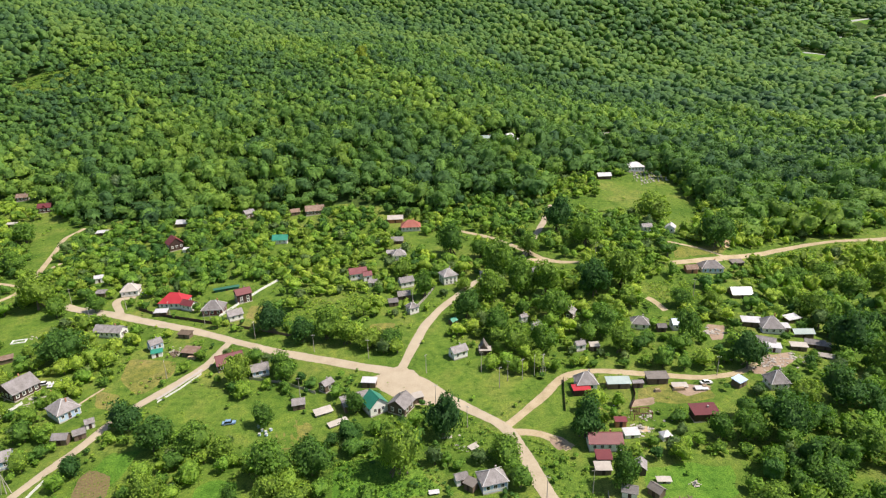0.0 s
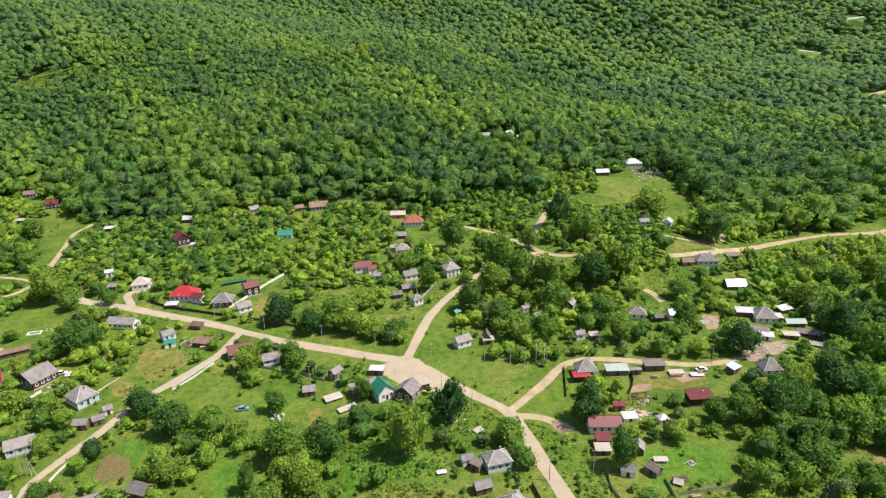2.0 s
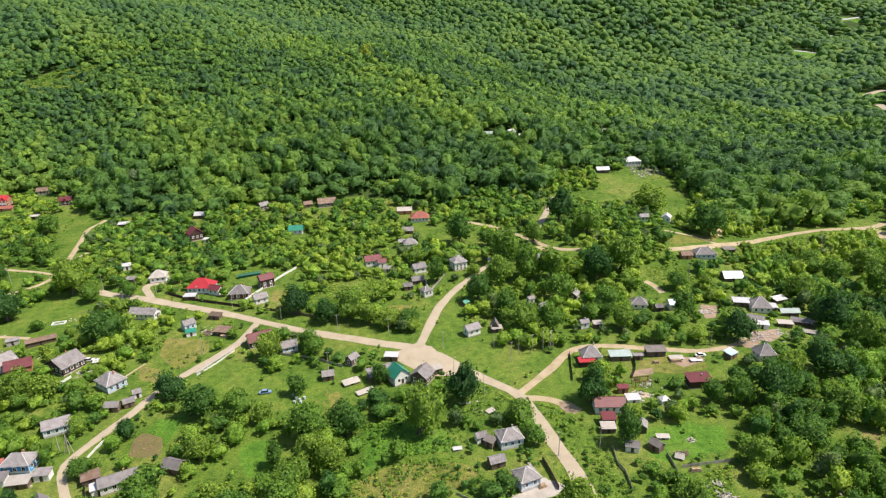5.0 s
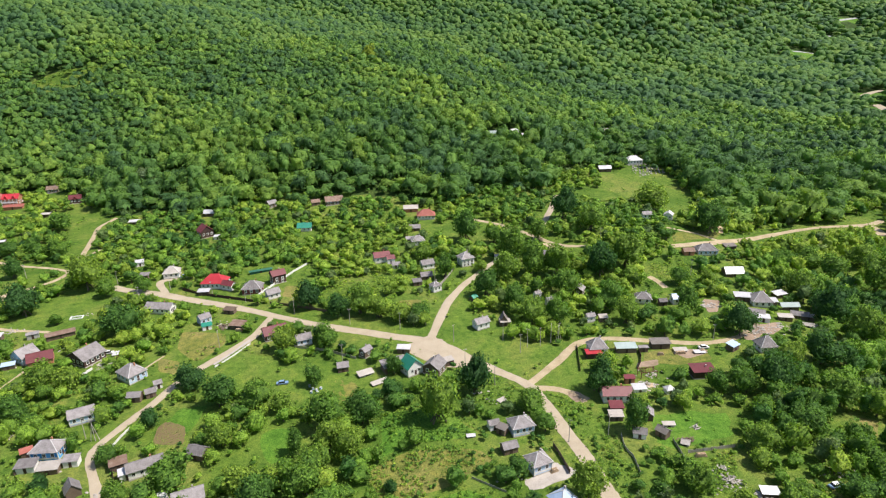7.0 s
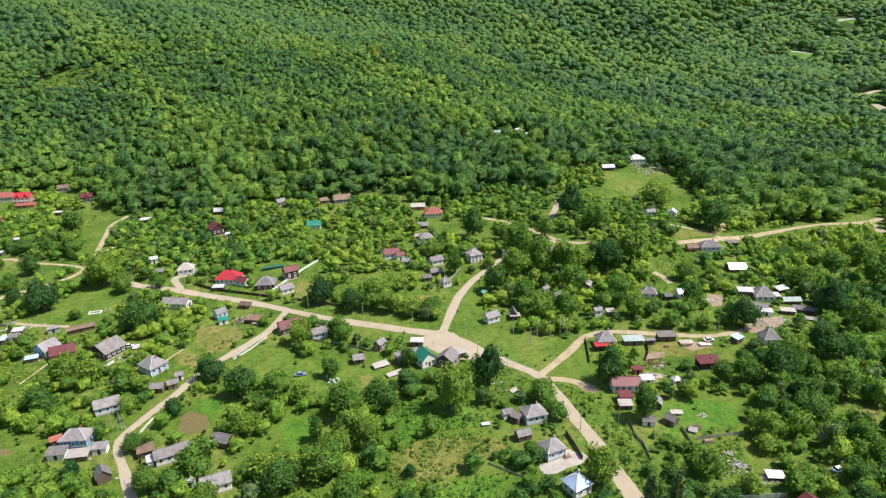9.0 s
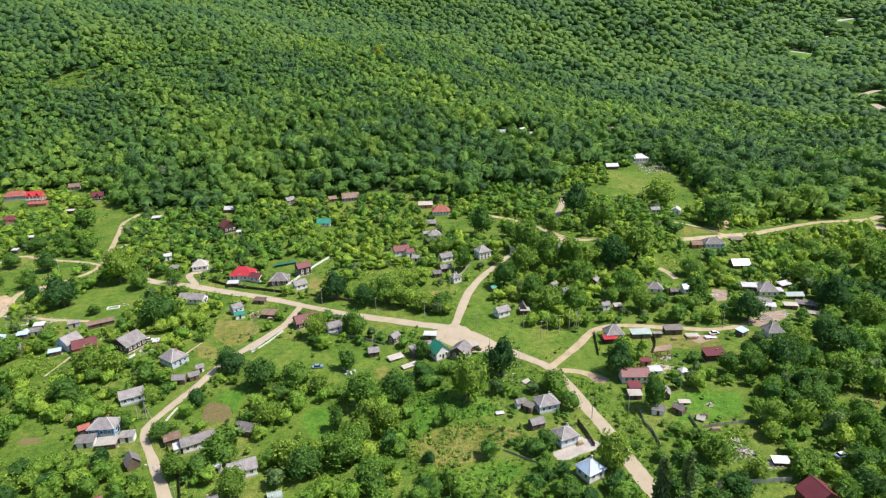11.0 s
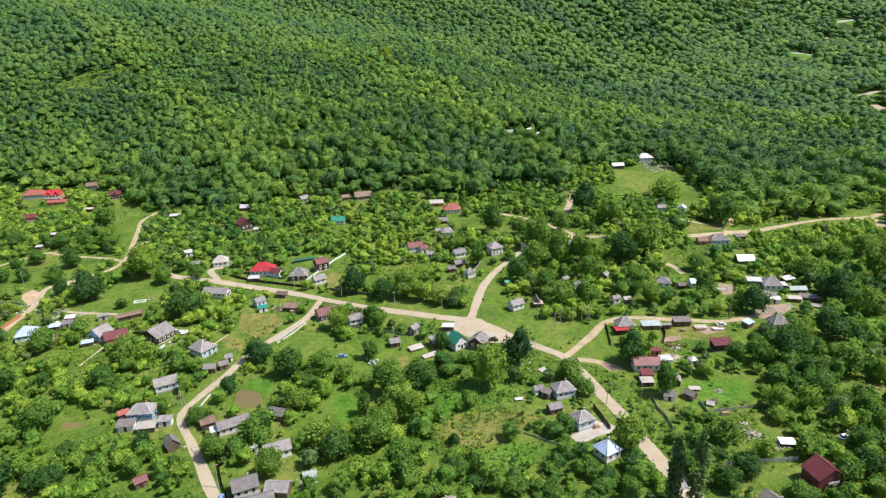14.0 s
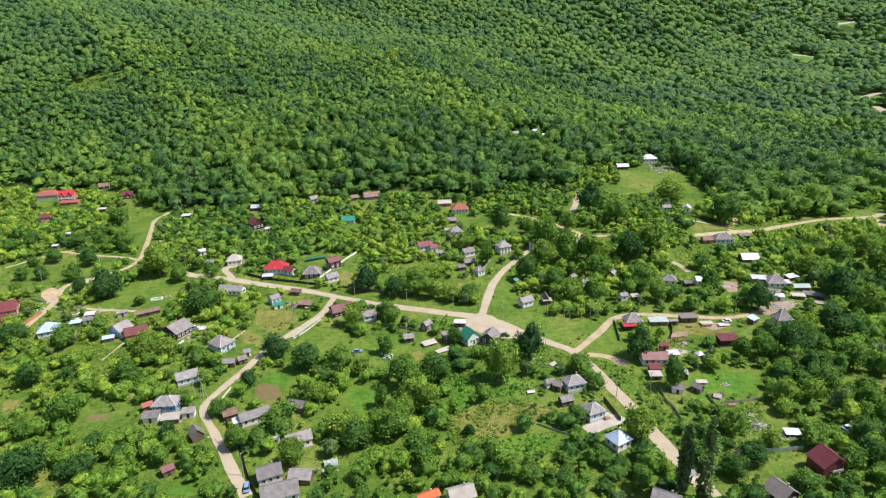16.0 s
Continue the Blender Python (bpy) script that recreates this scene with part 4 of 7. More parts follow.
house(-12.4, -20.6, 22, 9.4, 5.0, 2.6, "mono", SLATE, WOOD, "long low farm wing under grey sheets", "outbuilding", chimney=False, win=False)
house(-8.6, -8.4, -10, 5.0, 2.8, 2.2, "mono", WHITE_METAL, WOOD, "low shed under pale sheets", "shed", chimney=False, win=False)
house(-5.8, -23.8, -60, 6.0, 6.4, 3.2, "gable", TEAL, WHITEWASH, "white house with a bright teal metal roof", rise=3.0, chimney=False)
house(3.0, -24.4, 60, 6.5, 6.5, 2.8, "gable", SLATE, WOOD, "grey gable house beside the sandy forecourt")
house(8.7, -19.9, 20, 3.3, 2.6, 2.2, "mono", CONCRETE, WOOD, "pale flat-roofed store among garden trees", "shed", chimney=False, win=False)
house(-23.4, -23.4, 25, 5.4, 2.6, 0.8, "mono", PALE_WOOD, PALE_WOOD, "low stack of weathered boards", "board stack", chimney=False, win=False)
house(-17.8, -30.0, 30, 5.9, 1.7, 0.5, "mono", PALE_WOOD, PALE_WOOD, "low frame under pale boards", "cold frame", chimney=False, win=False)
house(28.7, -63.1, 12, 7.0, 5.5, 3.0, "hip", SLATE, BLUEWASH, "blue-trimmed white house with a grey hipped roof")
house(22.6, -63.6, -40, 3.1, 2.5, 2.2, "mono", SLATE_DARK, WOOD, "dark lean-to beside the house", "lean-to", chimney=False, win=False)
house(20.1, -60.8, 15, 3.4, 2.7, 2.2, "gable", SLATE, WHITEWASH, "small white store with a grey roof", "shed", chimney=False, win=False)
house(25.2, -46.3, 35, 2.6, 1.5, 0.25, "mono", PALE_WOOD, PALE_WOOD, "pale boards laid flat on the verge", "board stack", chimney=False, win=False)
house(12.3, -64.6, 5, 2.4, 0.9, 0.5, "mono", WHITE_METAL, PALE_WOOD, "low stack under a white sheet", "board stack", chimney=False, win=False)
house(23.3, -72.4, 15, 4.6, 3.3, 2.2, "gable", SLATE, WOOD, "board shed with a grey slate roof", "shed", chimney=False, win=False)
house(30.5, -81.0, 20, 6.0, 5.4, 3.2, "hip", SLATE, BLUEWASH, "pale blue house with a grey hipped slate roof")
house(33.9, -96.9, 27, 5.9, 5.6, 3.0, "hip", BLUE_METAL, WHITEWASH, "white house with a shining pale blue metal roof")
house(91.2, -115.5, -82, 6.4, 8.5, 4.2, "gable", MAROON, MAROON, "large two-storey house clad in maroon with a maroon roof", chimney=False, win=False, gable_rail=True)
house(70.9, -125.2, -70, 6.0, 6.8, 3.0, "gable", SLATE_DARK, DARK_WOOD, "dark brown house with a dark gable roof")
house(48.7, -114.2, 25, 3.6, 3.2, 2.4, "gable", SLATE, WHITEWASH, "small cream hut with a grey roof beside the road", "hut", chimney=False, win=False)
house(38.3, -124.0, -35, 7.0, 5.4, 2.6, "gable", SLATE, WHITEWASH, "whitewashed cottage with a grey gable roof below the poplars")
house(91.4, -98.5, -10, 4.4, 2.5, 1.2, "mono", ZINC, WOOD, "white sheet-roofed ruin among bushes", "ruin", chimney=False, win=False)
house(64.7, -49.9, -5, 9.6, 5.3, 2.8, "gable", MAROON, WHITEWASH, "long house with a maroon sheet roof")
house(62.3, -56.9, -5, 4.2, 3.4, 2.4, "mono", MAROON, WOOD, "annex under a faded pink-maroon roof", "outbuilding", chimney=False, win=False)
house(60.9, -60.9, -5, 4.3, 2.9, 1.8, "mono", CONCRETE, WOOD, "low grey-roofed lean-to and bushes", "lean-to", chimney=False, win=False)
house(74.6, -45.6, 0, 4.4, 2.9, 1.2, "mono", WHITE_METAL, WHITEWASH, "low white terrace shelter among garden trees", "shelter", chimney=False, win=False)
house(84.5, -48.0, 10, 2.8, 2.5, 1.8, "hip", WHITE_METAL, WHITEWASH, "small round white garden shelter", "shelter", chimney=False, win=False)
house(71.6, -61.5, 70, 3.9, 3.1, 2.2, "gable", SLATE, WOOD, "narrow grey-roofed shed among garden trees", "shed", chimney=False, win=False)
house(72.6, -71.1, -55, 3.6, 2.9, 2.2, "gable", SLATE_DARK, WOOD, "dark board shed among garden trees", "shed", chimney=False, win=False)
house(76.5, -66.5, -5, 3.6, 1.4, 0.8, "mono", PALE_WOOD, PALE_WOOD, "pile of pale boards among garden trees", "board stack", chimney=False, win=False)
house(65.4, -70.4, -20, 3.9, 3.2, 2.0, "gable", SLATE, WHITEWASH, "little hut with a white gable wall", "hut", chimney=False, win=False)
house(100.7, -39.0, 0, 7.8, 4.6, 2.6, "mono", MAROON, DARK_WOOD, "low house under a single-pitch maroon roof", win=False)
house(67.9, -18.1, 0, 6.8, 5.5, 2.8, "hip", SLATE, WHITEWASH, "cottage with a steep grey hipped roof", rise=3.2)
house(65.4, -21.7, 0, 5.5, 2.5, 2.3, "mono", RED, DARK_WOOD, "porch under a bright red sheet roof", "porch", chimney=False, win=False)
house(79.3, -18.8, -3, 7.7, 3.4, 2.2, "mono", GREY_GREEN, WOOD, "flat grey-green shed among garden trees", "shed", chimney=False, win=False)
house(93.7, -17.4, -3, 7.1, 3.5, 2.4, "mono", SLATE_DARK, WOOD, "dark open-fronted shed among garden trees", "shed", chimney=False, win=False)
house(133.3, -24.3, 0, 6.2, 5.5, 2.4, "hip", SLATE, WHITEWASH, "cottage with a tall grey pyramid roof", rise=3.4)
house(121.1, -22.6, 30, 4.2, 3.1, 2.2, "mono", BLUE_METAL, WOOD, "small blue-sheeted shed among garden trees", "shed", chimney=False, win=False)
house(154.7, 16.2, -10, 8.4, 7.6, 2.6, "hip", SLATE, WHITEWASH, "farmhouse with a tall grey hipped roof", rise=3.6)
house(148.5, 19.8, -15, 7.2, 3.9, 2.4, "mono", WHITE_METAL, WOOD, "barn wing under white sheets", "barn", chimney=False, win=False)
house(159.4, 16.1, -10, 5.5, 3.1, 2.2, "mono", WHITE_METAL, WOOD, "store under white sheets among garden trees", "shed", chimney=False, win=False)
house(169.3, 24.9, 15, 5.9, 3.4, 2.2, "mono", WHITE_METAL, WOOD, "white-roofed shed among garden trees", "shed", chimney=False, win=False)
house(166.1, 12.2, -5, 7.7, 3.4, 2.4, "gable", GREY_GREEN, WOOD, "long barn with a grey-green roof", "barn", chimney=False, win=False)
house(145.5, 3.6, -30, 6.4, 4.3, 2.2, "gable", SLATE, WOOD, "grey-roofed farm shed among garden trees", "shed", chimney=False, win=False)
house(146.4, -0.5, -20, 4.8, 3.2, 2.0, "mono", WHITE_METAL, WHITEWASH, "low pale shed among garden trees", "shed", chimney=False, win=False)
house(165.5, 3.4, -25, 6.7, 3.3, 2.2, "gable", SLATE, WOOD, "long grey cowshed among garden trees", "cowshed", chimney=False, win=False)
house(168.8, 2.2, -25, 4.6, 2.5, 1.8, "mono", CONCRETE, WOOD, "low ruined shed among garden trees", "shed", chimney=False, win=False)
house(157.1, 0.5, -15, 5.4, 2.6, 2.0, "mono", PALE_WOOD, WOOD, "low shed under weathered boards", "shed", chimney=False, win=False)
house(164.2, -5.2, -30, 5.8, 2.1, 0.9, "mono", PALE_WOOD, PALE_WOOD, "heap of pale boards in a farmyard", "board stack", chimney=False, win=False)
house(86.0, -20.0, -3, 3.5, 1.4, 2.0, "mono", SLATE, WOOD, "long lean-to between two sheds", "lean-to", chimney=False, win=False)
house(100.5, -21.3, -3, 4.9, 2.0, 0.6, "mono", PALE_WOOD, PALE_WOOD, "flat stack of pale boards", "board stack", chimney=False, win=False)
house(107.3, -23.6, -3, 4.0, 1.5, 0.5, "mono", WHITE_METAL, PALE_WOOD, "low stack under white sheets", "board stack", chimney=False, win=False)
house(72.9, -40.5, -5, 3.4, 1.9, 2.2, "mono", MAROON, BRICK, "small annex under a maroon sheet", "outbuilding", chimney=False, win=False)
house(77.9, -75.7, -30, 2.2, 2.2, 0.8, "gable", PALE_WOOD, PALE_WOOD, "tilted heap of grey timber", "timber heap", chimney=False, win=False)
house(-171.5, 24.5, 25, 4.6, 2.1, 2.2, "mono", SLATE, STONE, "stone lean-to under grey sheets", "lean-to", chimney=False, win=False)
house(-159.2, 23.6, 28, 11.0, 2.8, 2.0, "mono", RUST, WOOD, "long rusty lean-to behind the ruin", "lean-to", chimney=False, win=False)
house(-126.6, 4.6, 10, 4.2, 2.1, 0.5, "mono", WHITE_METAL, PALE_WOOD, "white sheets laid over a stack", "board stack", chimney=False, win=False)
house(157.1, 45.5, -5, 8.6, 6.4, 2.6, "gable", ZINC, WOOD, "barn with a brilliant white sheet roof", "barn", chimney=False, win=False)
house(154.2, 68.8, -5, 10.2, 6.5, 2.8, "hip", SLATE, BLUEWASH, "pale blue house with a grey hipped roof")
house(143.3, 66.6, 0, 5.4, 4.0, 2.4, "gable", RUST, BRICK, "red-brown shed beside the house", "shed", chimney=False, win=False)
house(173.6, 80.0, 0, 5.9, 3.6, 1.8, "mono", SLATE_DARK, WOOD, "dark roadside shed among garden trees", "shed", chimney=False, win=False)
house(117.1, 19.3, 0, 5.4, 4.3, 2.6, "gable", BLUE_METAL, WHITEWASH, "white house with a bright bluish roof")
house(109.6, 18.1, 0, 3.4, 2.8, 2.2, "gable", SLATE, WOOD, "grey board shed among garden trees", "shed", chimney=False, win=False)
house(102.0, 22.1, -15, 6.7, 5.4, 2.4, "hip", SLATE, WHITEWASH, "small beige-grey hipped cottage")
house(72.7, 7.2, 10, 3.7, 2.9, 2.5, "gable", SLATE, WHITEWASH, "little white house with a grey roof")
house(78.4, 6.7, 0, 3.4, 2.7, 2.0, "mono", CONCRETE, WOOD, "flat grey shed among garden trees", "shed", chimney=False, win=False)
house(75.6, 34.3, 60, 5.1, 4.1, 2.6, "gable", SLATE, WOOD, "grey gable peeking from trees")
house(55.2, 33.1, 20, 3.0, 2.4, 2.6, "gable", SLATE, WHITEWASH, "pale-roofed cottage hidden in the trees")
house(59.3, 25.3, 10, 3.5, 2.8, 2.6, "gable", SLATE, WHITEWASH, "grey-roofed cottage hidden in the trees")
house(25.1, 8.7, 25, 6.0, 4.4, 2.8, "gable", SLATE, WHITEWASH, "white cottage with a grey roof beside the meadow")
house(35.4, 11.1, 85, 4.1, 3.7, 1.6, "gable", SLATE_DARK, WOOD, "steep dark timber hut among garden trees", "hut", chimney=False, win=False, rise=3.2)
house(35.8, 9.3, 0, 4.2, 2.6, 2.0, "mono", CONCRETE, WOOD, "low tan shed among garden trees", "shed", chimney=False, win=False)
house(25.1, 35.8, 40, 2.9, 2.6, 1.8, "gable", TEAL, WOOD, "small shed under a teal cover", "shed", chimney=False, win=False)
house(7.7, 49.0, 30, 4.6, 4.1, 2.8, "hip", SLATE, WHITEWASH, "white cottage with a grey pyramid roof")
house(4.9, 79.1, 20, 6.6, 4.9, 2.8, "gable", SLATE, WHITEWASH, "grey-roofed house beside a tall tree")
house(3.9, 65.1, 10, 5.6, 4.1, 2.2, "gable", SLATE, WOOD, "grey-roofed shed among garden trees", "shed", chimney=False, win=False)
house(-1.0, 57.8, 10, 4.2, 3.4, 2.0, "mono", SLATE, WOOD, "low grey lean-to among garden trees", "lean-to", chimney=False, win=False)
house(26.1, 80.8, 20, 7.1, 6.7, 4.2, "hip", SLATE, WHITEWASH, "white house with a pyramid slate roof by the lane")
house(-19.9, 93.4, 14, 8.6, 5.9, 3.2, "gable", MAROON, WHITEWASH, "white house with a maroon gable roof")
house(-14.9, 90.4, 14, 4.3, 4.3, 3.0, "gable", MAROON, WHITEWASH, "white side wing under a maroon gable", "outbuilding", chimney=False, win=False)
house(-11.7, 82.4, 0, 4.2, 3.4, 2.2, "gable", SLATE, WHITEWASH, "small white store among garden trees", "shed", chimney=False, win=False)
house(1.1, 115.8, 10, 7.4, 6.0, 2.8, "hip", SLATE, WHITEWASH, "white cottage with a pale hipped roof")
house(-2.8, 120.3, 0, 5.4, 3.6, 2.2, "mono", SLATE, WOOD, "low grey shed among garden trees", "shed", chimney=False, win=False)
house(0.1, 140.1, 0, 6.4, 4.7, 2.2, "gable", SLATE, WOOD, "grey-roofed shed among garden trees", "shed", chimney=False, win=False)
house(-1.5, 175.0, 0, 9.4, 6.0, 2.4, "mono", CONCRETE, BRICK, "tan flat-roofed outbuilding among garden trees", "outbuilding", chimney=False, win=False)
house(8.2, 160.8, 0, 11.5, 8.0, 2.6, "hip", TERRACOTTA, WHITEWASH, "low house with a faded red hipped roof")
house(-133.4, 152.8, -55, 8.1, 8.1, 3.8, "gable", MAROON, DARK_WOOD, "tall dark house under a steep maroon gable", rise=3.6)
house(-124.0, 146.2, 0, 4.6, 2.7, 1.8, "mono", WHITE_METAL, WHITEWASH, "low white outbuilding among garden trees", "outbuilding", chimney=False, win=False)
house(-70.3, 152.1, 0, 8.6, 6.4, 2.4, "gable", TEAL, WHITEWASH, "small house with a blue-green roof")
house(-99.8, 198.4, 40, 6.4, 5.2, 2.6, "gable", SLATE, WOOD, "grey-blue roofed house at the wood edge")
house(-68.8, 196.5, 20, 5.6, 4.5, 2.4, "gable", RUST, WOOD, "brown shed at the wood edge", "shed", chimney=False, win=False)
house(-55.5, 196.2, 10, 11.9, 7.6, 2.6, "gable", RUST, WOOD, "brown-roofed house at the wood edge")
house(-141.0, 191.0, 0, 7.1, 5.3, 2.4, "gable", WHITE_METAL, WOOD, "pale-roofed shed among garden trees", "shed", chimney=False, win=False)
house(-105.2, 71.6, -5, 12.1, 8.4, 3.0, "hip", RED, WHITEWASH, "house with a brilliant red hipped roof")
house(-97.1, 66.9, -25, 6.1, 4.5, 2.6, "gable", MAROON, WHITEWASH, "white annex under a maroon roof")
house(-73.2, 71.8, 30, 6.8, 5.5, 4.4, "gable", MAROON, DARK_WOOD, "tall maroon-clad house with a maroon roof")
house(-83.8, 61.2, 0, 9.1, 7.4, 2.8, "hip", SLATE, MAROON, "cottage with a grey hipped roof and maroon walls")
house(-72.4, 53.1, 30, 6.0, 4.8, 2.6, "gable", SLATE, WHITEWASH, "white cottage with a pale grey roof")
house(-108.3, 61.9, 0, 5.2, 2.9, 2.0, "mono", WHITE_METAL, WOOD, "carport under pale sheets among garden trees", "carport", chimney=False, win=False)
house(-123.3, 44.2, -12, 12.4, 5.4, 2.6, "gable", SLATE, WHITEWASH, "long house with a grey slate roof")
house(-132.6, 87.9, 10, 7.9, 6.8, 2.8, "hip", CONCRETE, WHITEWASH, "white cottage with a pale hipped roof")
house(-147.0, 87.4, 0, 4.7, 3.4, 2.2, "mono", SLATE, WOOD, "low grey shed among garden trees", "shed", chimney=False, win=False)
house(-98.8, 29.5, 40, 4.8, 4.2, 2.8, "gable", SLATE, BLUEWASH, "little blue house with a grey roof")
house(-95.9, 23.3, 20, 4.0, 2.7, 2.0, "mono", TEAL, WHITEWASH, "teal-roofed porch of the blue house", "porch", chimney=False, win=False)
house(-82.0, 22.4, -15, 6.0, 4.0, 2.0, "mono", RUST, WOOD, "collapsing tan timber shed among garden trees", "shed", chimney=False, win=False)
house(-89.6, 38.6, -15, 5.1, 2.8, 1.9, "mono", WOOD, WOOD, "low timber woodshed among garden trees", "shed", chimney=False, win=False)
house(-85.1, 86.3, 20, 11.6, 1.4, 1.3, "mono", NETTING, NETTING, "long row of beans under dark green netting", "netted row", chimney=False, win=False)
house(181.1, 251.1, 0, 13.0, 8.6, 3.4, "hip", WHITE_METAL, WHITEWASH, "white chapel house with a pale grey hipped roof on the hill", rise=3.0, chimney=False)
house(152.3, 234.6, 0, 9.5, 5.6, 2.6, "gable", WHITE_METAL, WOOD, "white-roofed shed on the meadow", "shed", chimney=False, win=False)
house(140.2, 117.5, 0, 5.1, 3.7, 2.6, "gable", SLATE, WHITEWASH, "small white cottage among garden trees")
house(154.0, 117.3, 60, 5.2, 4.7, 2.8, "gable", WHITE_METAL, WHITEWASH, "small white gable house among garden trees")
house(92.7, 305.8, 40, 7.1, 5.8, 4.4, "gable", WHITE_METAL, WHITEWASH, "white house with a pale roof in the woods")
house(73.3, 300.6, 0, 9.3, 5.9, 2.6, "gable", GREY_GREEN, WHITEWASH, "low house with a pale green roof in the woods")
house(103.3, 305.8, 0, 6.2, 4.5, 2.4, "gable", WHITE_METAL, WOOD, "pale shed in the woods", "shed", chimney=False, win=False)
house(185.4, 334.7, 0, 10.7, 6.8, 2.6, "gable", CONCRETE, WHITEWASH, "tan house in the woods")
house(-299.5, 238.5, 6, 10.8, 8.1, 5.6, "gable", RED, BRICK, "red-roofed brick villa with white columns below the wood", dormers=2, balcony=True)
house(-318.3, 246.4, 6, 16.6, 7.9, 3.2, "hip", TERRACOTTA, STONE, "long tan wing of the villa under faded terracotta tiles")
house(-295.2, 231.0, 6, 13.7, 5.2, 2.2, "mono", TERRACOTTA, BRICK, "low terracotta porch in front of the villa", "porch", chimney=False, win=False)
house(-250.1, 231.8, 15, 8.0, 6.5, 3.4, "gable", MAROON, DARK_WOOD, "brown-red cottage with a dormer at the wood edge", dormers=1)
house(-190.0, 184.1, 5, 6.4, 3.7, 2.2, "mono", WHITE_METAL, WOOD, "pale sheet-roofed shed in an orchard", "shed", chimney=False, win=False)
house(-262.0, 210.5, 5, 5.9, 3.1, 2.2, "mono", PALE_WOOD, WOOD, "pale board-roofed shed below the villa", "shed", chimney=False, win=False)
house(-156.9, 107.0, 20, 4.2, 3.4, 2.6, "gable", WHITE_METAL, WHITEWASH, "small white shed half hidden by trees", "shed", chimney=False, win=False)
house(-262.6, 158.0, 10, 4.4, 2.9, 2.0, "mono", WHITE_METAL, WOOD, "low white-roofed hen house", "hen house", chimney=False, win=False)
house(-277.3, 254.4, 10, 8.0, 5.9, 2.6, "gable", RUST, WOOD, "brown cottage in the trees")
house(-297.1, 197.5, 20, 6.5, 5.3, 3.2, "gable", MAROON, BRICK, "small maroon brick house among garden trees")
house(72.5, 78.5, 0, 8.6, 4.4, 2.4, "gable", SLATE, WHITEWASH, "long grey-roofed farm building")
house(63.7, 84.7, 0, 6.5, 4.1, 2.2, "mono", RUST, WOOD, "brown shed among garden trees", "shed", chimney=False, win=False)
house(43.6, 82.6, 0, 2.5, 2.5, 2.6, "mono", CONCRETE, WHITEWASH, "small pale kiosk among garden trees", "kiosk", chimney=False, win=False)
house(-258.3, 133.8, 0, 3.4, 2.7, 2.2, "mono", WHITE_METAL, WOOD, "small white shed on the slope", "shed", chimney=False, win=False)
house(490.3, 755.4, 0, 8.5, 6.9, 4.0, "gable", WHITE_METAL, WHITEWASH, "white building far in the woods")

# ---- trees ----


def ball(sub):
    bm = bmesh.new()
    bmesh.ops.create_icosphere(bm, subdivisions=sub, radius=1.0)
    v = np.array([x.co[:] for x in bm.verts])
    f = np.array([[x.index for x in q.verts] for q in bm.faces])
    bm.free()
    return v, f


BALLS = {s: ball(s) for s in (1, 2, 3)}


def lobes(rng, count, spread, low=-0.5):
    """Centres and radii of the lumps that make up a crown."""
    c = rng.normal(size=(count, 3))
    c /= np.linalg.norm(c, axis=1)[:, None]
    c[:, 2] = np.maximum(c[:, 2], low)
    c *= spread * rng.uniform(0.55, 1.25, (count, 1))
    return np.vstack([[0, 0, 0], c]), np.r_[0.62, rng.uniform(0.30, 0.52, count)]


def reach(d, c, r):
    """How far the union of lumps reaches from the middle along each direction."""
    b = d @ c.T
    disc = b * b - (c * c).sum(1) + r * r
    t = np.where(disc > 0, b + np.sqrt(np.maximum(disc, 0)), 0)
    return np.maximum(t.max(1), 0.45)


def lump_normal(p, d, c, r):
    """The direction in which the lump that shows at each point faces."""
    b = d @ c.T
    disc = b * b - (c * c).sum(1) + r * r
    k = np.where(disc > 0, b + np.sqrt(np.maximum(disc, 0)), 0).argmax(1)
    n = p - 0.85 * c[k]
    return n / (np.linalg.norm(n, axis=1)[:, None] + 1e-9)


def crown(rng, sub, count, spread, clumps, size, squash=1.0, fill=1.0, dent=0.94, soft=0.3, low=-0.35):
    """A crown of radius about 1 round the origin: a lumpy core and many small leaf sprays that break its outline, with the way each bit of it faces."""
    c, r = lobes(rng, count, spread)
    v, f = BALLS[sub]
    core = v * (reach(v, c, r) * rng.uniform(dent - 0.04, 2 - dent, len(v)))[:, None] * fill
    f = f[v[f].mean(1)[:, 2] > low]
    V, F, N = [core], [f], [lump_normal(core, v, c, r)]
    if clumps:
        d = rng.normal(size=(clumps, 3))
        d /= np.linalg.norm(d, axis=1)[:, None]
        d[:, 2] = np.where(d[:, 2] < low, -d[:, 2], d[:, 2])
        p = d * (reach(d, c, r) * rng.uniform(0.94, 1.24, clumps) * fill)[:, None]
        out = lump_normal(p, d, c, r)
        n = out + rng.normal(0, 0.6, d.shape)
        n /= np.linalg.norm(n, axis=1)[:, None]
        a = np.cross(n, rng.normal(size=n.shape))
        a /= np.linalg.norm(a, axis=1)[:, None]
        b = np.cross(n, a)
        e = size * rng.uniform(0.6, 1.35, (clumps, 1))
        V.append(np.stack([p - a * e - b * e * 0.5, p + a * e - b * e * 0.5, p + b * e], 1).reshape(-1, 3))
        F.append(len(core) + 3 * np.arange(clumps)[:, None] + [0, 1, 2])
        m = out + soft * 1.5 * (n - out) + [0, 0, 0.1]
        N.append(np.repeat(m / np.linalg.norm(m, axis=1)[:, None], 3, axis=0))
    V = np.concatenate(V)
    V[:, 2] *= squash
    return V, np.concatenate(F), np.concatenate(N)


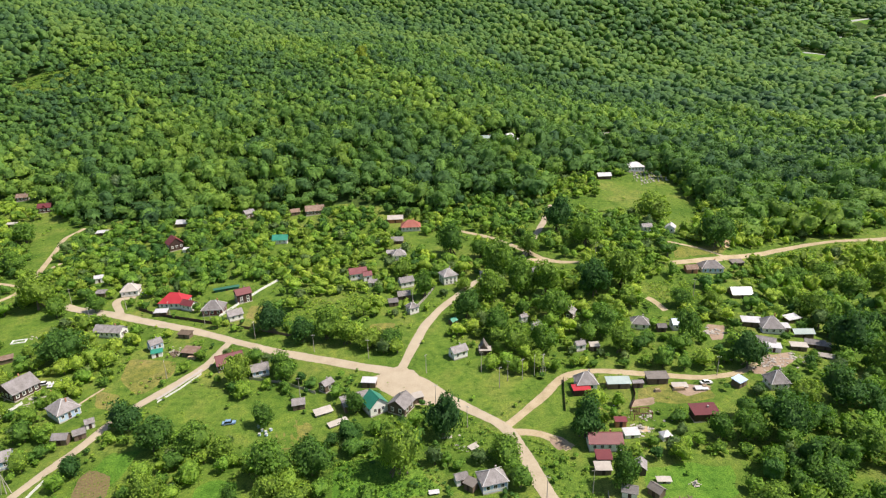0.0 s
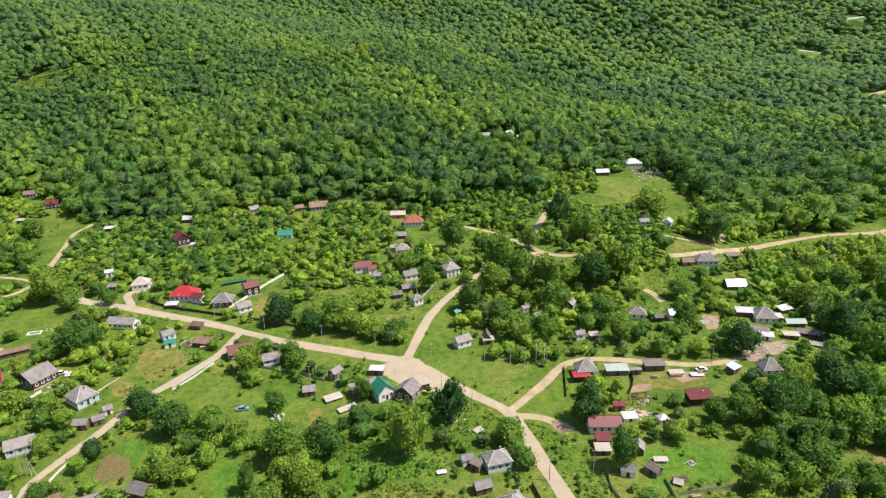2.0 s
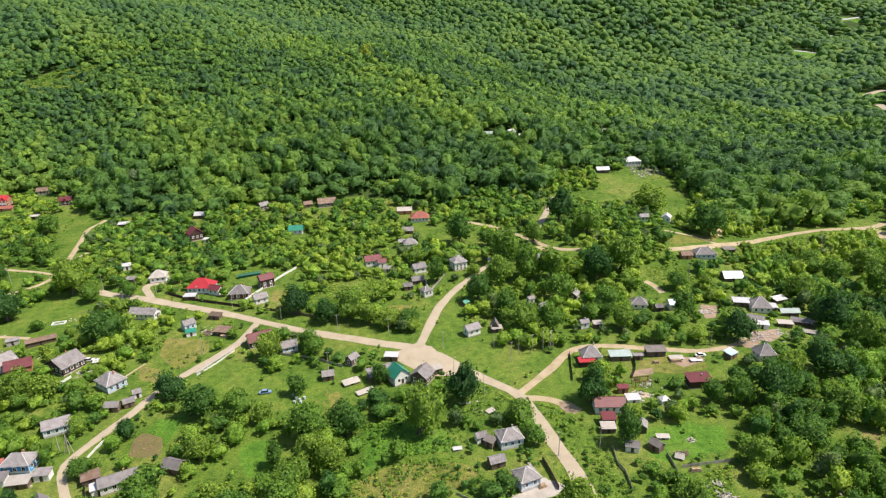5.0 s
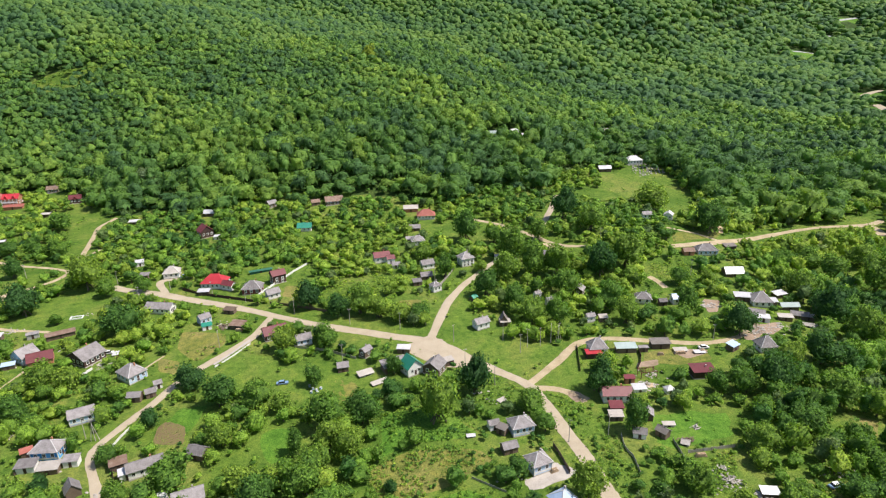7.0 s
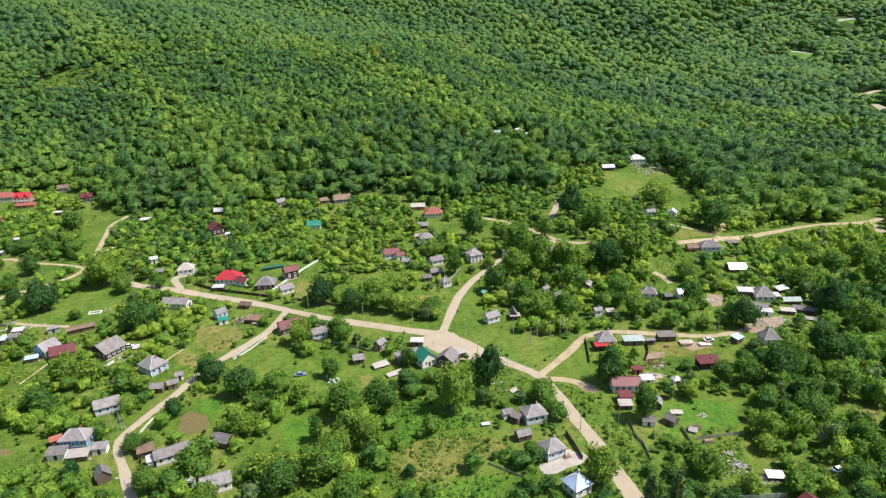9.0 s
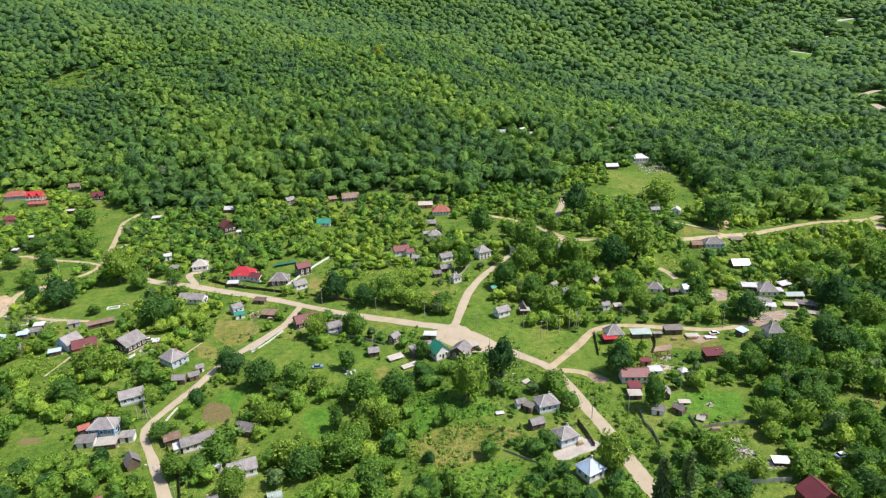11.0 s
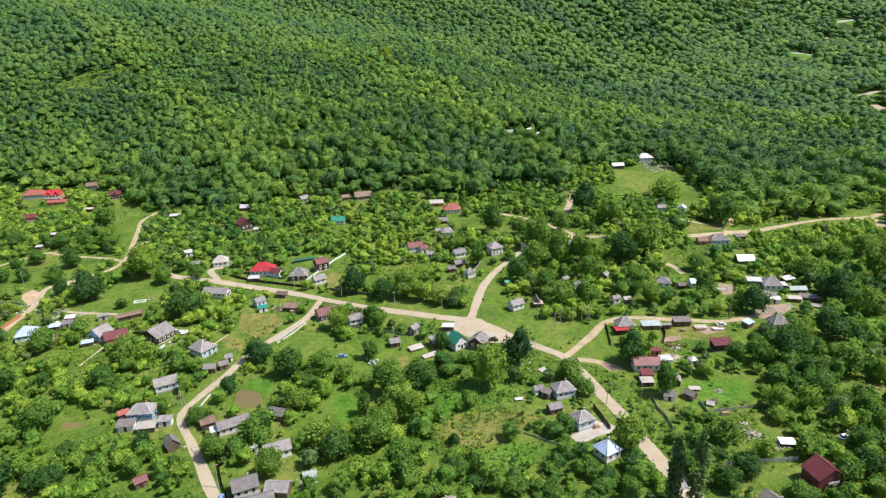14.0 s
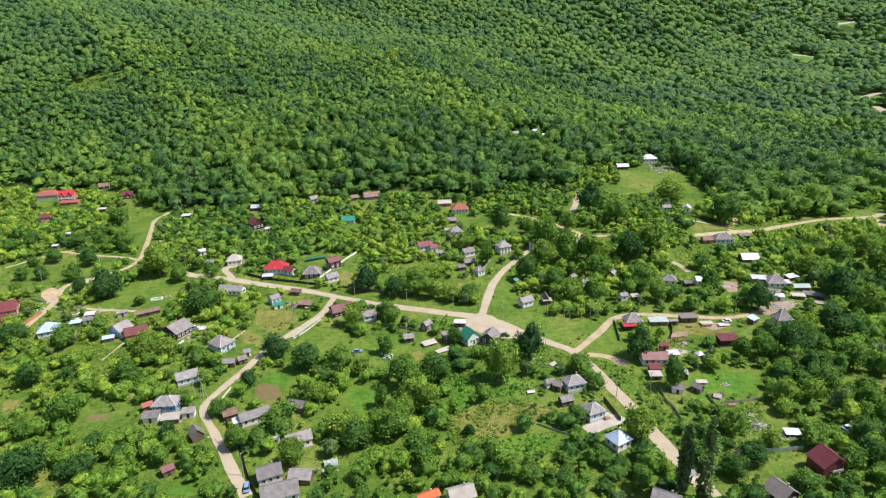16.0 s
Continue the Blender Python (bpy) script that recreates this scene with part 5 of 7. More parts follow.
def stem(h, r, sides=6, lean=0.0):
    """A tapered trunk from below the ground up to h."""
    a = np.arange(sides) / sides * 2 * math.pi
    ring = np.c_[np.cos(a), np.sin(a)]
    V = np.concatenate([np.c_[ring * r * s + [lean * z / h, 0], np.full(sides, z)] for s, z in ((1.35, -0.5), (1.0, 0.4), (0.35, h))])
    i = np.arange(sides)
    j = (i + 1) % sides
    F = np.concatenate([np.concatenate([np.c_[k * sides + i, k * sides + j, (k + 1) * sides + j], np.c_[k * sides + i, (k + 1) * sides + j, (k + 1) * sides + i]]) for k in (0, 1)])
    return V, F


def limbs(rng, h, r, count):
    """A trunk that carries rising limbs."""
    V, F = stem(h, r)
    for k in range(count):
        a = rng.uniform(0, 6.28)
        v, f = stem(h * 0.5, r * 0.5, 5)
        m = np.array((pose(0, 0, h * rng.uniform(0.35, 0.6), 0, 38, 0)).to_3x3())
        v = v @ m.T
        ca, sa = math.cos(a), math.sin(a)
        v = np.c_[v[:, 0] * ca - v[:, 1] * sa, v[:, 0] * sa + v[:, 1] * ca, v[:, 2] + h * 0.42]
        F = np.concatenate([F, f + len(V)])
        V = np.concatenate([V, v])
    return V, F


def scatter(name, x, y, rad, tall, variants, material, rng, label, category, trunk=None, lighter=0.0, spread=0.19, deep=None):
    """Many plants as one object: each is a variant turned, sized and set on the ground; deep: half the height of the crowns."""
    which = rng.integers(0, len(variants), len(x))
    z = height(x, y)
    tint = 0.5 + spread * rng.normal(size=len(x)) + 0.26 * np.sin(x / 61 + 1) * np.sin(y / 47 + x / 90) + 0.14 * np.sin(x / 19 + y / 27)
    tint = np.clip(np.where(rng.random(len(x)) < 0.07, tint - 0.4, tint) + lighter, 0, 1)
    deep = tall * 0.5 if deep is None else deep
    V, F, T, N, base = [], [], [], [], 0
    for k, (v, f, nrm) in enumerate(variants):
        m = np.nonzero(which == k)[0]
        if not len(m):
            continue
        a = rng.uniform(0, 6.28, len(m))
        ca, sa = np.cos(a)[:, None], np.sin(a)[:, None]
        vx = (v[None, :, 0] * ca - v[None, :, 1] * sa) * rad[m, None] + x[m, None]
        vy = (v[None, :, 0] * sa + v[None, :, 1] * ca) * rad[m, None] + y[m, None]
        hh = deep[m, None]
        vz = v[None, :, 2] * hh + (z[m] + tall[m])[:, None] - hh * 0.95
        V.append(np.stack([vx, vy, vz], 2).reshape(-1, 3))
        nn = np.stack([nrm[None, :, 0] * ca - nrm[None, :, 1] * sa, nrm[None, :, 0] * sa + nrm[None, :, 1] * ca, nrm[None, :, 2] * (rad[m, None] / hh)], 2).reshape(-1, 3)
        N.append(nn / np.linalg.norm(nn, axis=1)[:, None])
        F.append((f[None] + (base + len(v) * np.arange(len(m)))[:, None, None]).reshape(-1, 3))
        T.append(np.repeat(tint[m], len(v)))
        base += len(v) * len(m)
    ob = new(name, from_arrays(name, np.concatenate(V), np.concatenate(F), material, True, np.concatenate(T), np.concatenate(N)))
    tagged(ob, label, category, kind="stuff")
    if trunk:
        v, f = stem(1.0, 1.0, 3)
        vx = v[None, :, 0] * (rad * 0.06)[:, None] + x[:, None]
        vy = v[None, :, 1] * (rad * 0.06)[:, None] + y[:, None]
        vz = np.maximum(v[None, :, 2], -0.4) * (tall * 0.6)[:, None] + z[:, None]
        me = from_arrays(trunk, np.stack([vx, vy, vz], 2).reshape(-1, 3), (f[None] + (len(v) * np.arange(len(x)))[:, None, None]).reshape(-1, 3), BARK)
        t = new(trunk, me)
        t.parent = ob
        tagged(t, kind="stuff")
    return ob


TREES = []
KINDS = []
_r = np.random.default_rng(5)
for _k in range(8):
    cv, cf, cn = crown(_r, 2, 19, 0.72, 1150, 0.072, 1.0, 0.84, 0.93, 0.6, -0.8)
    tv, tf = limbs(_r, 1.0, 0.055, 3)
    KINDS.append((from_arrays("crown", cv, cf, LEAVES, True, None, cn), from_arrays("trunk", tv, tf, BARK)))
ODD = {}


def tree(x, y, r, h, label="broad green deciduous garden tree", leaves=None):
    """A single tree: trunk with limbs and a leafy crown."""
    i = len(TREES) % len(KINDS)
    z = ground(x, y)
    ob = new("tree")
    ob.matrix_basis = pose(x, y, z)
    me = KINDS[i][0]
    if leaves:
        if leaves.name not in ODD:
            ODD[leaves.name] = me.copy()
            ODD[leaves.name].materials[0] = leaves
        me = ODD[leaves.name]
    shared("crown", me, ob, pose(0, 0, h * 0.52, 0, 0, (37 * len(TREES)) % 360) @ Matrix.Diagonal((r, r, h * 0.50, 1)))
    shared("trunk", KINDS[i][1], ob, Matrix.Diagonal((h * 0.45, h * 0.45, h * 0.6, 1)))
    TREES.append((x, y, r))
    return tagged(ob, label, "tree", "single trees of the village")


def poplar(x, y, r, h):
    """A columnar poplar: leaf sprays on steep side shoots, with ragged edges."""
    rng = np.random.default_rng(int(h * 10))
    shoots, each = 46, 42
    st, sa = rng.uniform(0.05, 0.97, shoots), rng.uniform(0, 6.28, shoots)
    sw = np.interp(st, [0, 0.12, 0.4, 0.8, 1], [0.55, 0.95, 1.0, 0.6, 0.12]) * rng.uniform(0.45, 1.1, shoots)
    k = np.repeat(np.arange(shoots), each)
    n = len(k)
    p = np.c_[np.cos(sa[k]) * sw[k] * r, np.sin(sa[k]) * sw[k] * r, st[k] * h] + rng.normal(size=(n, 3)) * [0.38, 0.38, 1.25]
    p[:, 2] = np.clip(p[:, 2], 0.8, h * 1.02)
    e = rng.normal(size=(n, 3)) * 0.27
    g = rng.normal(size=(n, 3)) * 0.30 + [0, 0, 0.2]
    v = np.stack([p - e, p - g, p + e, p + g], 1).reshape(-1, 3)
    k = 4 * np.arange(n)[:, None]
    ob = new("poplar")
    ob.matrix_basis = pose(x, y, ground(x, y))
    c = new("crown", from_arrays("crown", v, np.concatenate([k + [0, 1, 2], k + [0, 2, 3]]), POPLAR))
    c.parent = ob
    tv, tf = stem(h * 0.9, 0.35)
    t = new("trunk", from_arrays("trunk", tv, tf, BARK))
    t.parent = ob
    TREES.append((x, y, r))
    return tagged(ob, "tall narrow dark green poplar beside the road", "poplar", "pair of poplars")

tree(-187.4, 47.9, 7.6, 16.0, "heavy dark green broadleaf tree", DUSK)
tree(-206.2, 56.6, 4.2, 8.3)
tree(-250.1, 81.6, 4.2, 7.6)
tree(-238.8, 79.9, 4.2, 7.6)
tree(-167.4, 36.5, 3.4, 5.3)
tree(-131.3, 22.7, 8.5, 15.4)
tree(-172.0, 76.9, 8.9, 18.7)
tree(-157.8, 65.8, 5.0, 10.5)
tree(-140.7, 68.9, 4.1, 8.6)
tree(-52.1, 37.2, 5.8, 13.9, "heavy dark green broadleaf tree", DUSK)
tree(-38.0, 27.7, 5.4, 11.3)
tree(-27.9, 29.7, 6.6, 13.8)
tree(-19.5, 23.7, 5.6, 11.0)
tree(-9.8, 19.2, 5.3, 9.6)
tree(-0.8, 18.9, 5.0, 8.4)
tree(-57.4, -0.9, 4.9, 12.4)
tree(-40.7, -0.3, 5.2, 10.2)
tree(-87.6, -26.0, 5.4, 9.8, "heavy dark green broadleaf tree", DUSK)
tree(-73.7, -37.0, 6.3, 11.5)
tree(-60.8, -40.6, 5.6, 11.0)
tree(-42.3, -28.4, 4.0, 8.4)
tree(2.5, -55.7, 6.0, 19.0)
tree(16.4, -39.8, 5.3, 14.7, "heavy dark green broadleaf tree", DUSK)
tree(-12.4, -24.5, 3.2, 8.5)
tree(60.2, -45.2, 5.4, 13.0)
tree(64.5, -67.9, 4.2, 12.8)
tree(41.5, -94.6, 5.3, 11.9)
tree(130.0, -11.6, 6.0, 13.3, "heavy dark green broadleaf tree", DUSK)
tree(116.5, 9.5, 5.5, 13.2)
tree(171.4, 98.5, 9.2, 20.6)
tree(152.1, 138.0, 11.0, 16.5)
tree(139.4, 34.9, 4.2, 7.7)
tree(93.5, 135.0, 8.0, 19.0)
tree(52.1, 82.8, 7.7, 19.4)
tree(29.9, 115.1, 7.6, 19.1)
tree(14.1, 63.4, 4.5, 13.7)
tree(-77.8, -77.0, 7.4, 10.4)
tree(-70.6, -94.3, 4.1, 10.3)
tree(-153.0, -95.3, 7.2, 13.1)
tree(-136.1, -93.5, 4.4, 9.2)
tree(-13.0, -86.4, 2.3, 4.1)
tree(-43.0, -66.5, 2.9, 9.0)
tree(-51.6, -42.9, 3.8, 7.4)
tree(-33.8, -55.7, 6.3, 13.3)
tree(-32.5, -66.0, 5.2, 11.5)
tree(-36.0, -74.5, 4.6, 9.5)
tree(-27.0, -70.0, 4.8, 10.5)
tree(-22.9, -53.7, 6.0, 12.6)
tree(-50.0, -88.0, 5.4, 10.0)
tree(-38.2, -84.5, 6.5, 10.9)
tree(-55.4, -83.3, 5.6, 9.4)
tree(-31.0, -97.2, 5.3, 9.6)
tree(-9.0, -108.3, 3.7, 5.7)
tree(2.9, -109.5, 3.7, 5.2)
tree(12.4, -112.9, 3.7, 4.6)
tree(33.7, -52.8, 5.2, 8.1)
tree(-211.0, 125.9, 6.5, 11.8)
tree(-235.3, 178.5, 7.3, 13.2)
tree(81.9, -120.8, 4.4, 4.9)
tree(33.4, -116.6, 3.3, 7.4)
tree(100.7, -50.1, 4.5, 9.4)
tree(109.7, -51.0, 4.9, 11.1)
tree(121.3, -51.5, 6.7, 15.0)
tree(135.7, -36.4, 4.8, 10.7)
tree(148.4, -36.4, 7.1, 12.0)
tree(137.0, -62.6, 6.0, 11.8)
tree(117.7, -75.7, 5.5, 9.2)
tree(98.7, -80.6, 5.0, 9.0)
tree(127.3, -84.4, 4.9, 9.6)
tree(112.6, -104.0, 4.5, 8.8)
tree(107.0, -113.8, 4.3, 8.4)
tree(-245.3, 108.0, 5.1, 9.4)
tree(-219.6, 75.6, 4.7, 9.3)
tree(-255.1, 102.9, 3.4, 6.2)
tree(-220.9, 98.7, 5.7, 11.2)
tree(-282.0, 128.4, 5.4, 9.8)
tree(-229.4, 133.4, 6.6, 12.0)
tree(-244.7, 135.5, 5.5, 10.0)
tree(-275.5, 139.8, 5.5, 10.1)
tree(-243.4, 63.1, 3.4, 6.1)
tree(72.3, -95.0, 4.2, 8.3)
tree(71.8, -109.7, 4.3, 7.2)
tree(81.3, -103.4, 3.6, 6.5)
tree(99.0, -116.2, 4.7, 8.5)
tree(63.4, -115.2, 3.8, 7.0)
tree(-91.9, -17.7, 2.4, 6.8)
tree(-155.5, -63.4, 6.0, 10.9)
tree(-208.2, -0.5, 6.3, 11.4)
tree(-184.6, -3.4, 5.7, 10.4)
tree(-144.6, -18.1, 6.0, 10.9)
tree(-134.6, -19.6, 5.2, 9.5)
tree(-143.0, -40.0, 5.5, 10.0)
tree(-182.1, -35.4, 5.6, 10.1)
tree(-101.4, -64.2, 3.4, 6.7)
tree(-90.8, -83.6, 4.1, 8.0)
tree(-95.2, -46.9, 3.3, 6.9)
tree(-67.4, -60.6, 4.1, 9.3)
tree(31.4, 39.7, 6.0, 13.3)
tree(43.9, 54.1, 7.1, 16.0)
tree(58.1, 59.6, 7.9, 17.6)
tree(70.2, 56.5, 7.8, 17.5)
tree(69.4, 33.5, 6.8, 15.1)
tree(42.7, 23.6, 5.7, 12.8)
tree(47.8, 10.1, 6.0, 12.6)
tree(58.4, 7.9, 5.4, 11.4)
tree(105.6, 55.8, 8.5, 19.0)
tree(91.0, 51.4, 7.7, 17.3)
tree(84.3, 16.8, 6.2, 13.0)
tree(87.5, 3.2, 5.4, 11.3)
tree(102.1, 103.3, 7.8, 17.4)
tree(125.8, 36.4, 4.5, 8.8)
tree(193.9, 62.8, 6.6, 10.1)
tree(206.8, 61.1, 7.2, 11.1)
tree(211.1, 47.2, 7.9, 13.3)
tree(181.0, 27.5, 7.4, 13.5)
tree(233.4, 57.5, 7.5, 11.5)
tree(219.3, 27.4, 9.0, 20.1)
tree(177.0, -0.4, 8.1, 17.1, "heavy dark green broadleaf tree", DUSK)
tree(179.0, -20.2, 6.9, 15.4)
tree(33.2, 69.6, 3.6, 6.5)
tree(52.1, 81.5, 5.7, 11.2)
tree(45.5, 108.6, 5.2, 10.3)
tree(70.8, 103.0, 6.1, 12.8)
tree(4.2, 89.2, 5.8, 10.6)
tree(-38.0, 478.0, 9.0, 21.0, "yellow-green tree standing out of the wood", GOLD)
tree(-203.4, 245.7, 6.0, 15.0, "pale silvery tree at the edge of the wood", GREY_LEAF)
tree(-195.0, 590.0, 7.5, 14.0, "round dark tree high on the hill")
poplar(43.6, -122.0, 1.8, 25.5)
poplar(49.2, -123.6, 1.9, 28.0)

# ---- poles, fences, cars and small things ----
POLE = []


def utility_pole(x, y, h=8.5, yaw=0.0, braced=False):
    """A weathered pole with a cross-arm and insulators; braced: with a leaning strut on each side."""
    if not POLE:
        v, f = stem(1.0, 1.0, 8)
        POLE.append(from_arrays("shaft", v * [0.125, 0.125, 1], f, CONCRETE, True))
        a = boxes((-0.75, 0.75, -0.06, 0.06, -0.06, 0.06))
        me = bpy.data.meshes.new("cross_arm")
        a.to_mesh(me)
        a.free()
        me.materials.append(PALE_WOOD)
        POLE.append(me)
        b = boxes((-0.05, 0.05, -0.05, 0.05, 0.06, 0.22))
        me = bpy.data.meshes.new("insulator")
        b.to_mesh(me)
        b.free()
        me.materials.append(FRAME)
        POLE.append(me)
    ob = new("utility_pole")
    ob.matrix_basis = pose(x, y, ground(x, y), 0, 0, yaw)
    shared("shaft", POLE[0], ob, Matrix.Diagonal((1, 1, h, 1)))
    arm = shared("cross_arm", POLE[1], ob, pose(0, 0, h - 0.5))
    for u in (-0.65, 0.0, 0.65):
        shared("insulator", POLE[2], arm, pose(u, 0, 0))
    if braced:
        for tilt in (-11, 11):
            u = math.tan(radians(tilt)) * h * 0.82
            shared("strut", POLE[0], ob, pose(-u, 0, 0, 0, tilt, 0) @ Matrix.Diagonal((0.75, 0.75, h * 0.85, 1)))
    TREES.append((x, y, 0.4))
    return tagged(ob, "weathered grey utility pole with a cross-arm", "utility pole", "utility poles of the village")


def fence(pts, h, material, label, gap=0.0):
    """A fence along points: posts and panels of upright slats, following the ground."""
    p = np.array(pts, float)
    d = np.r_[0, np.cumsum(np.hypot(*np.diff(p, axis=0).T))]
    n = max(1, int(round(d[-1] / 2.5)))
    s = np.linspace(0, d[-1], n + 1)
    q = np.c_[np.interp(s, d, p[:, 0]), np.interp(s, d, p[:, 1])]
    ob = new("fence")
    ob.matrix_basis = pose(q[0, 0], q[0, 1], ground(*q[0]))
    z0 = ground(*q[0])
    post = bpy.data.meshes.new("post")
    b = boxes((-0.07, 0.07, -0.07, 0.07, -0.4, h + 0.1))
    b.to_mesh(post)
    b.free()
    post.materials.append(material)
    u = np.repeat(np.arange(11) / 10, 2)[1:-1]
    n2 = len(u)
    off = 0.018 * (np.arange(n2) // 2 % 2)
    top = h * (1 + 0.035 * np.sin(7.0 * (np.arange(n2) // 2)) - gap * 0.35 * (np.arange(n2) // 2 % 2))
    v = np.concatenate([np.c_[u + 0.002 * (np.arange(n2) % 2), yy + off, zz] for yy, zz in ((-0.02, np.full(n2, 0.05)), (-0.02, top), (0.02, top), (0.02, np.full(n2, 0.05)))])
    i = np.arange(n2 - 1)
    f = np.concatenate([np.c_[r * n2 + i, r * n2 + i + 1, s_ * n2 + i + 1, s_ * n2 + i] for r, s_ in ((0, 1), (1, 2), (2, 3), (3, 0))])
    panel = from_arrays("panel", v, f, material)
    for i in range(n + 1):
        shared("post", post, ob, pose(q[i, 0] - q[0, 0], q[i, 1] - q[0, 1], ground(*q[i]) - z0))
        if i < n:
            v = q[i + 1] - q[i]
            m = pose(q[i, 0] - q[0, 0], q[i, 1] - q[0, 1], ground(*(q[i] + v / 2)) - z0, 0, 0, math.degrees(math.atan2(v[1], v[0])))
            shared("panel", panel, ob, m @ Matrix.Diagonal((np.hypot(*v), 1, 1, 1)))
    ROADS.append((q, 0.6))
    return tagged(ob, label, "fence")


def car(x, y, yaw, label, long=4.2):
    """A small parked car: body, glazed cabin, wheels with rims."""
    ob = new("car")
    ob.matrix_basis = pose(x, y, ground(x, y) + 0.04, 0, 0, yaw)
    bm = boxes((-long / 2, long / 2, -0.82, 0.82, 0.28, 0.86))
    bmesh.ops.bevel(bm, geom=bm.edges[:], offset=0.12, segments=2, affect="EDGES")
    part("body", bm, PAINT, ob)
    bm = bmesh.new()
    v = box(bm, -long * 0.34, long * 0.24, -0.74, 0.74, 0.8, 1.42)
    for q in v[4:]:
        q.co.x *= 0.72
        q.co.y *= 0.86
    part("cabin", bm, GLASS, ob, "dark glazed cabin")
    part("car_roof", boxes((-long * 0.245, long * 0.17, -0.62, 0.62, 1.422, 1.47)), PAINT, ob)
    for sx in (-0.3, 0.3):
        for sy in (-0.76, 0.76):
            bm = bmesh.new()
            bmesh.ops.create_cone(bm, cap_ends=True, segments=14, radius1=0.31, radius2=0.31, depth=0.2, matrix=pose(sx * long, sy, 0.31, 90, 0, 0))
            w = part("wheel", bm, RUBBER, ob)
            bm = bmesh.new()
            bmesh.ops.create_cone(bm, cap_ends=True, segments=10, radius1=0.18, radius2=0.18, depth=0.22, matrix=pose(sx * long, sy, 0.31, 90, 0, 0))
            part("rim", bm, WHITE_METAL, w)
    TREES.append((x, y, 2.4))
    return tagged(ob, label, "car")


def greenhouse(x, y, yaw, w, d):
    """A small tunnel greenhouse: a curved pale skin over hoops."""
    ob = new("greenhouse")
    ob.matrix_basis = pose(x, y, ground(x, y), 0, 0, yaw)
    bm = bmesh.new()
    a = [radians(t) for t in range(0, 181, 15)]
    for r0, r1 in ((d / 2, d / 2 - 0.05),):
        ring = [[bm.verts.new((sx * w / 2, math.cos(t) * r, math.sin(t) * r * 1.05 - 0.05)) for t in a] for r in (r0, r1) for sx in (-1, 1)]
        for i in range(len(a) - 1):
            bm.faces.new([ring[0][i], ring[1][i], ring[1][i + 1], ring[0][i + 1]])
            bm.faces.new([ring[2][i + 1], ring[3][i + 1], ring[3][i], ring[2][i]])
        for k in (0, 1):
            bm.faces.new(ring[k] if k else ring[k][::-1])
    part("cover", bm, GREY_GREEN, ob)
    for k in range(4):
        bm = bmesh.new()
        u = -w / 2 + w * k / 3
        for i in range(len(a) - 1):
            c, e = a[i], a[i + 1]
            box(bm, u - 0.04, u + 0.04, min(math.cos(c), math.cos(e)) * d / 2, max(math.cos(c), math.cos(e)) * d / 2, min(math.sin(c), math.sin(e)) * d / 2 * 1.05, max(math.sin(c), math.sin(e)) * d / 2 * 1.05 + 0.02)
        part("hoop", bm, FRAME, ob)
    TREES.append((x, y, w / 2))
    return tagged(ob, "small pale tunnel greenhouse in a garden", "greenhouse")


STELE = []


def gravestone(x, y, yaw, s):
    """A grave: a low kerbed slab and an upright stone."""
    if not STELE:
        for name, dims, mat in (("slab", ((-0.5, 0.5, -1.0, 1.0, -0.2, 0.18), (-0.4, 0.4, -0.9, 0.9, 0.18, 0.26)), CONCRETE), ("headstone", ((-0.4, 0.4, 0.82, 1.0, 0.2, 1.2), (-0.28, 0.28, 0.84, 0.98, 1.2, 1.36)), STONE)):
            b = boxes(*dims)
            me = bpy.data.meshes.new(name)
            b.to_mesh(me)
            b.free()
            me.materials.append(mat)
            STELE.append(me)
    ob = new("grave")
    ob.matrix_basis = pose(x, y, ground(x, y), 0, 0, yaw)
    for me in STELE:
        shared(me.name.split(".")[0], me, ob, Matrix.Scale(s, 4))
    return tagged(ob, "pale stone grave with an upright headstone", "grave", "graves on the hillside")


def beehive(x, y, yaw):
    ob = new("beehive")
    ob.matrix_basis = pose(x, y, ground(x, y), 0, 0, yaw)
    part("hive_body", boxes((-0.35, 0.35, -0.35, 0.35, 0.15, 0.85)), BLUEWASH, ob)
    part("lid", boxes((-0.4, 0.4, -0.4, 0.4, 0.855, 0.97)), WHITE_METAL, ob)
    part("stand", boxes((-0.3, 0.3, -0.3, -0.2, -0.1, 0.15), (-0.3, 0.3, 0.2, 0.3, -0.1, 0.15)), WOOD, ob)
    return tagged(ob, "pale blue wooden beehive on the lawn", "beehive", "beehives on the lawn")


def stones(x, y, spread, n, size, label, material=None, category="rubble"):
    """A litter of stones or rubble on the ground."""
    rng = np.random.default_rng(int(abs(x * 11 + y * 3)))
    px, py = rng.normal(x, spread, n), rng.normal(y, spread * 0.6, n)
    v, f = BALLS[1]
    v = v[:12] if len(v) < 13 else v
    V, F = [], []
    for i in range(n):
        s = size * rng.uniform(0.4, 1.3)
        q = v * (rng.uniform(0.7, 1.2, (len(v), 1)) * s) * [1.2, 1, 0.6]
        F.append(f + len(v) * i)
        V.append(q + [px[i], py[i], ground(px[i], py[i]) + 0.1 * s])
    ob = new("rubble", from_arrays("rubble", np.concatenate(V), np.concatenate(F), material or CONCRETE))
    return tagged(ob, label, category, kind="stuff")


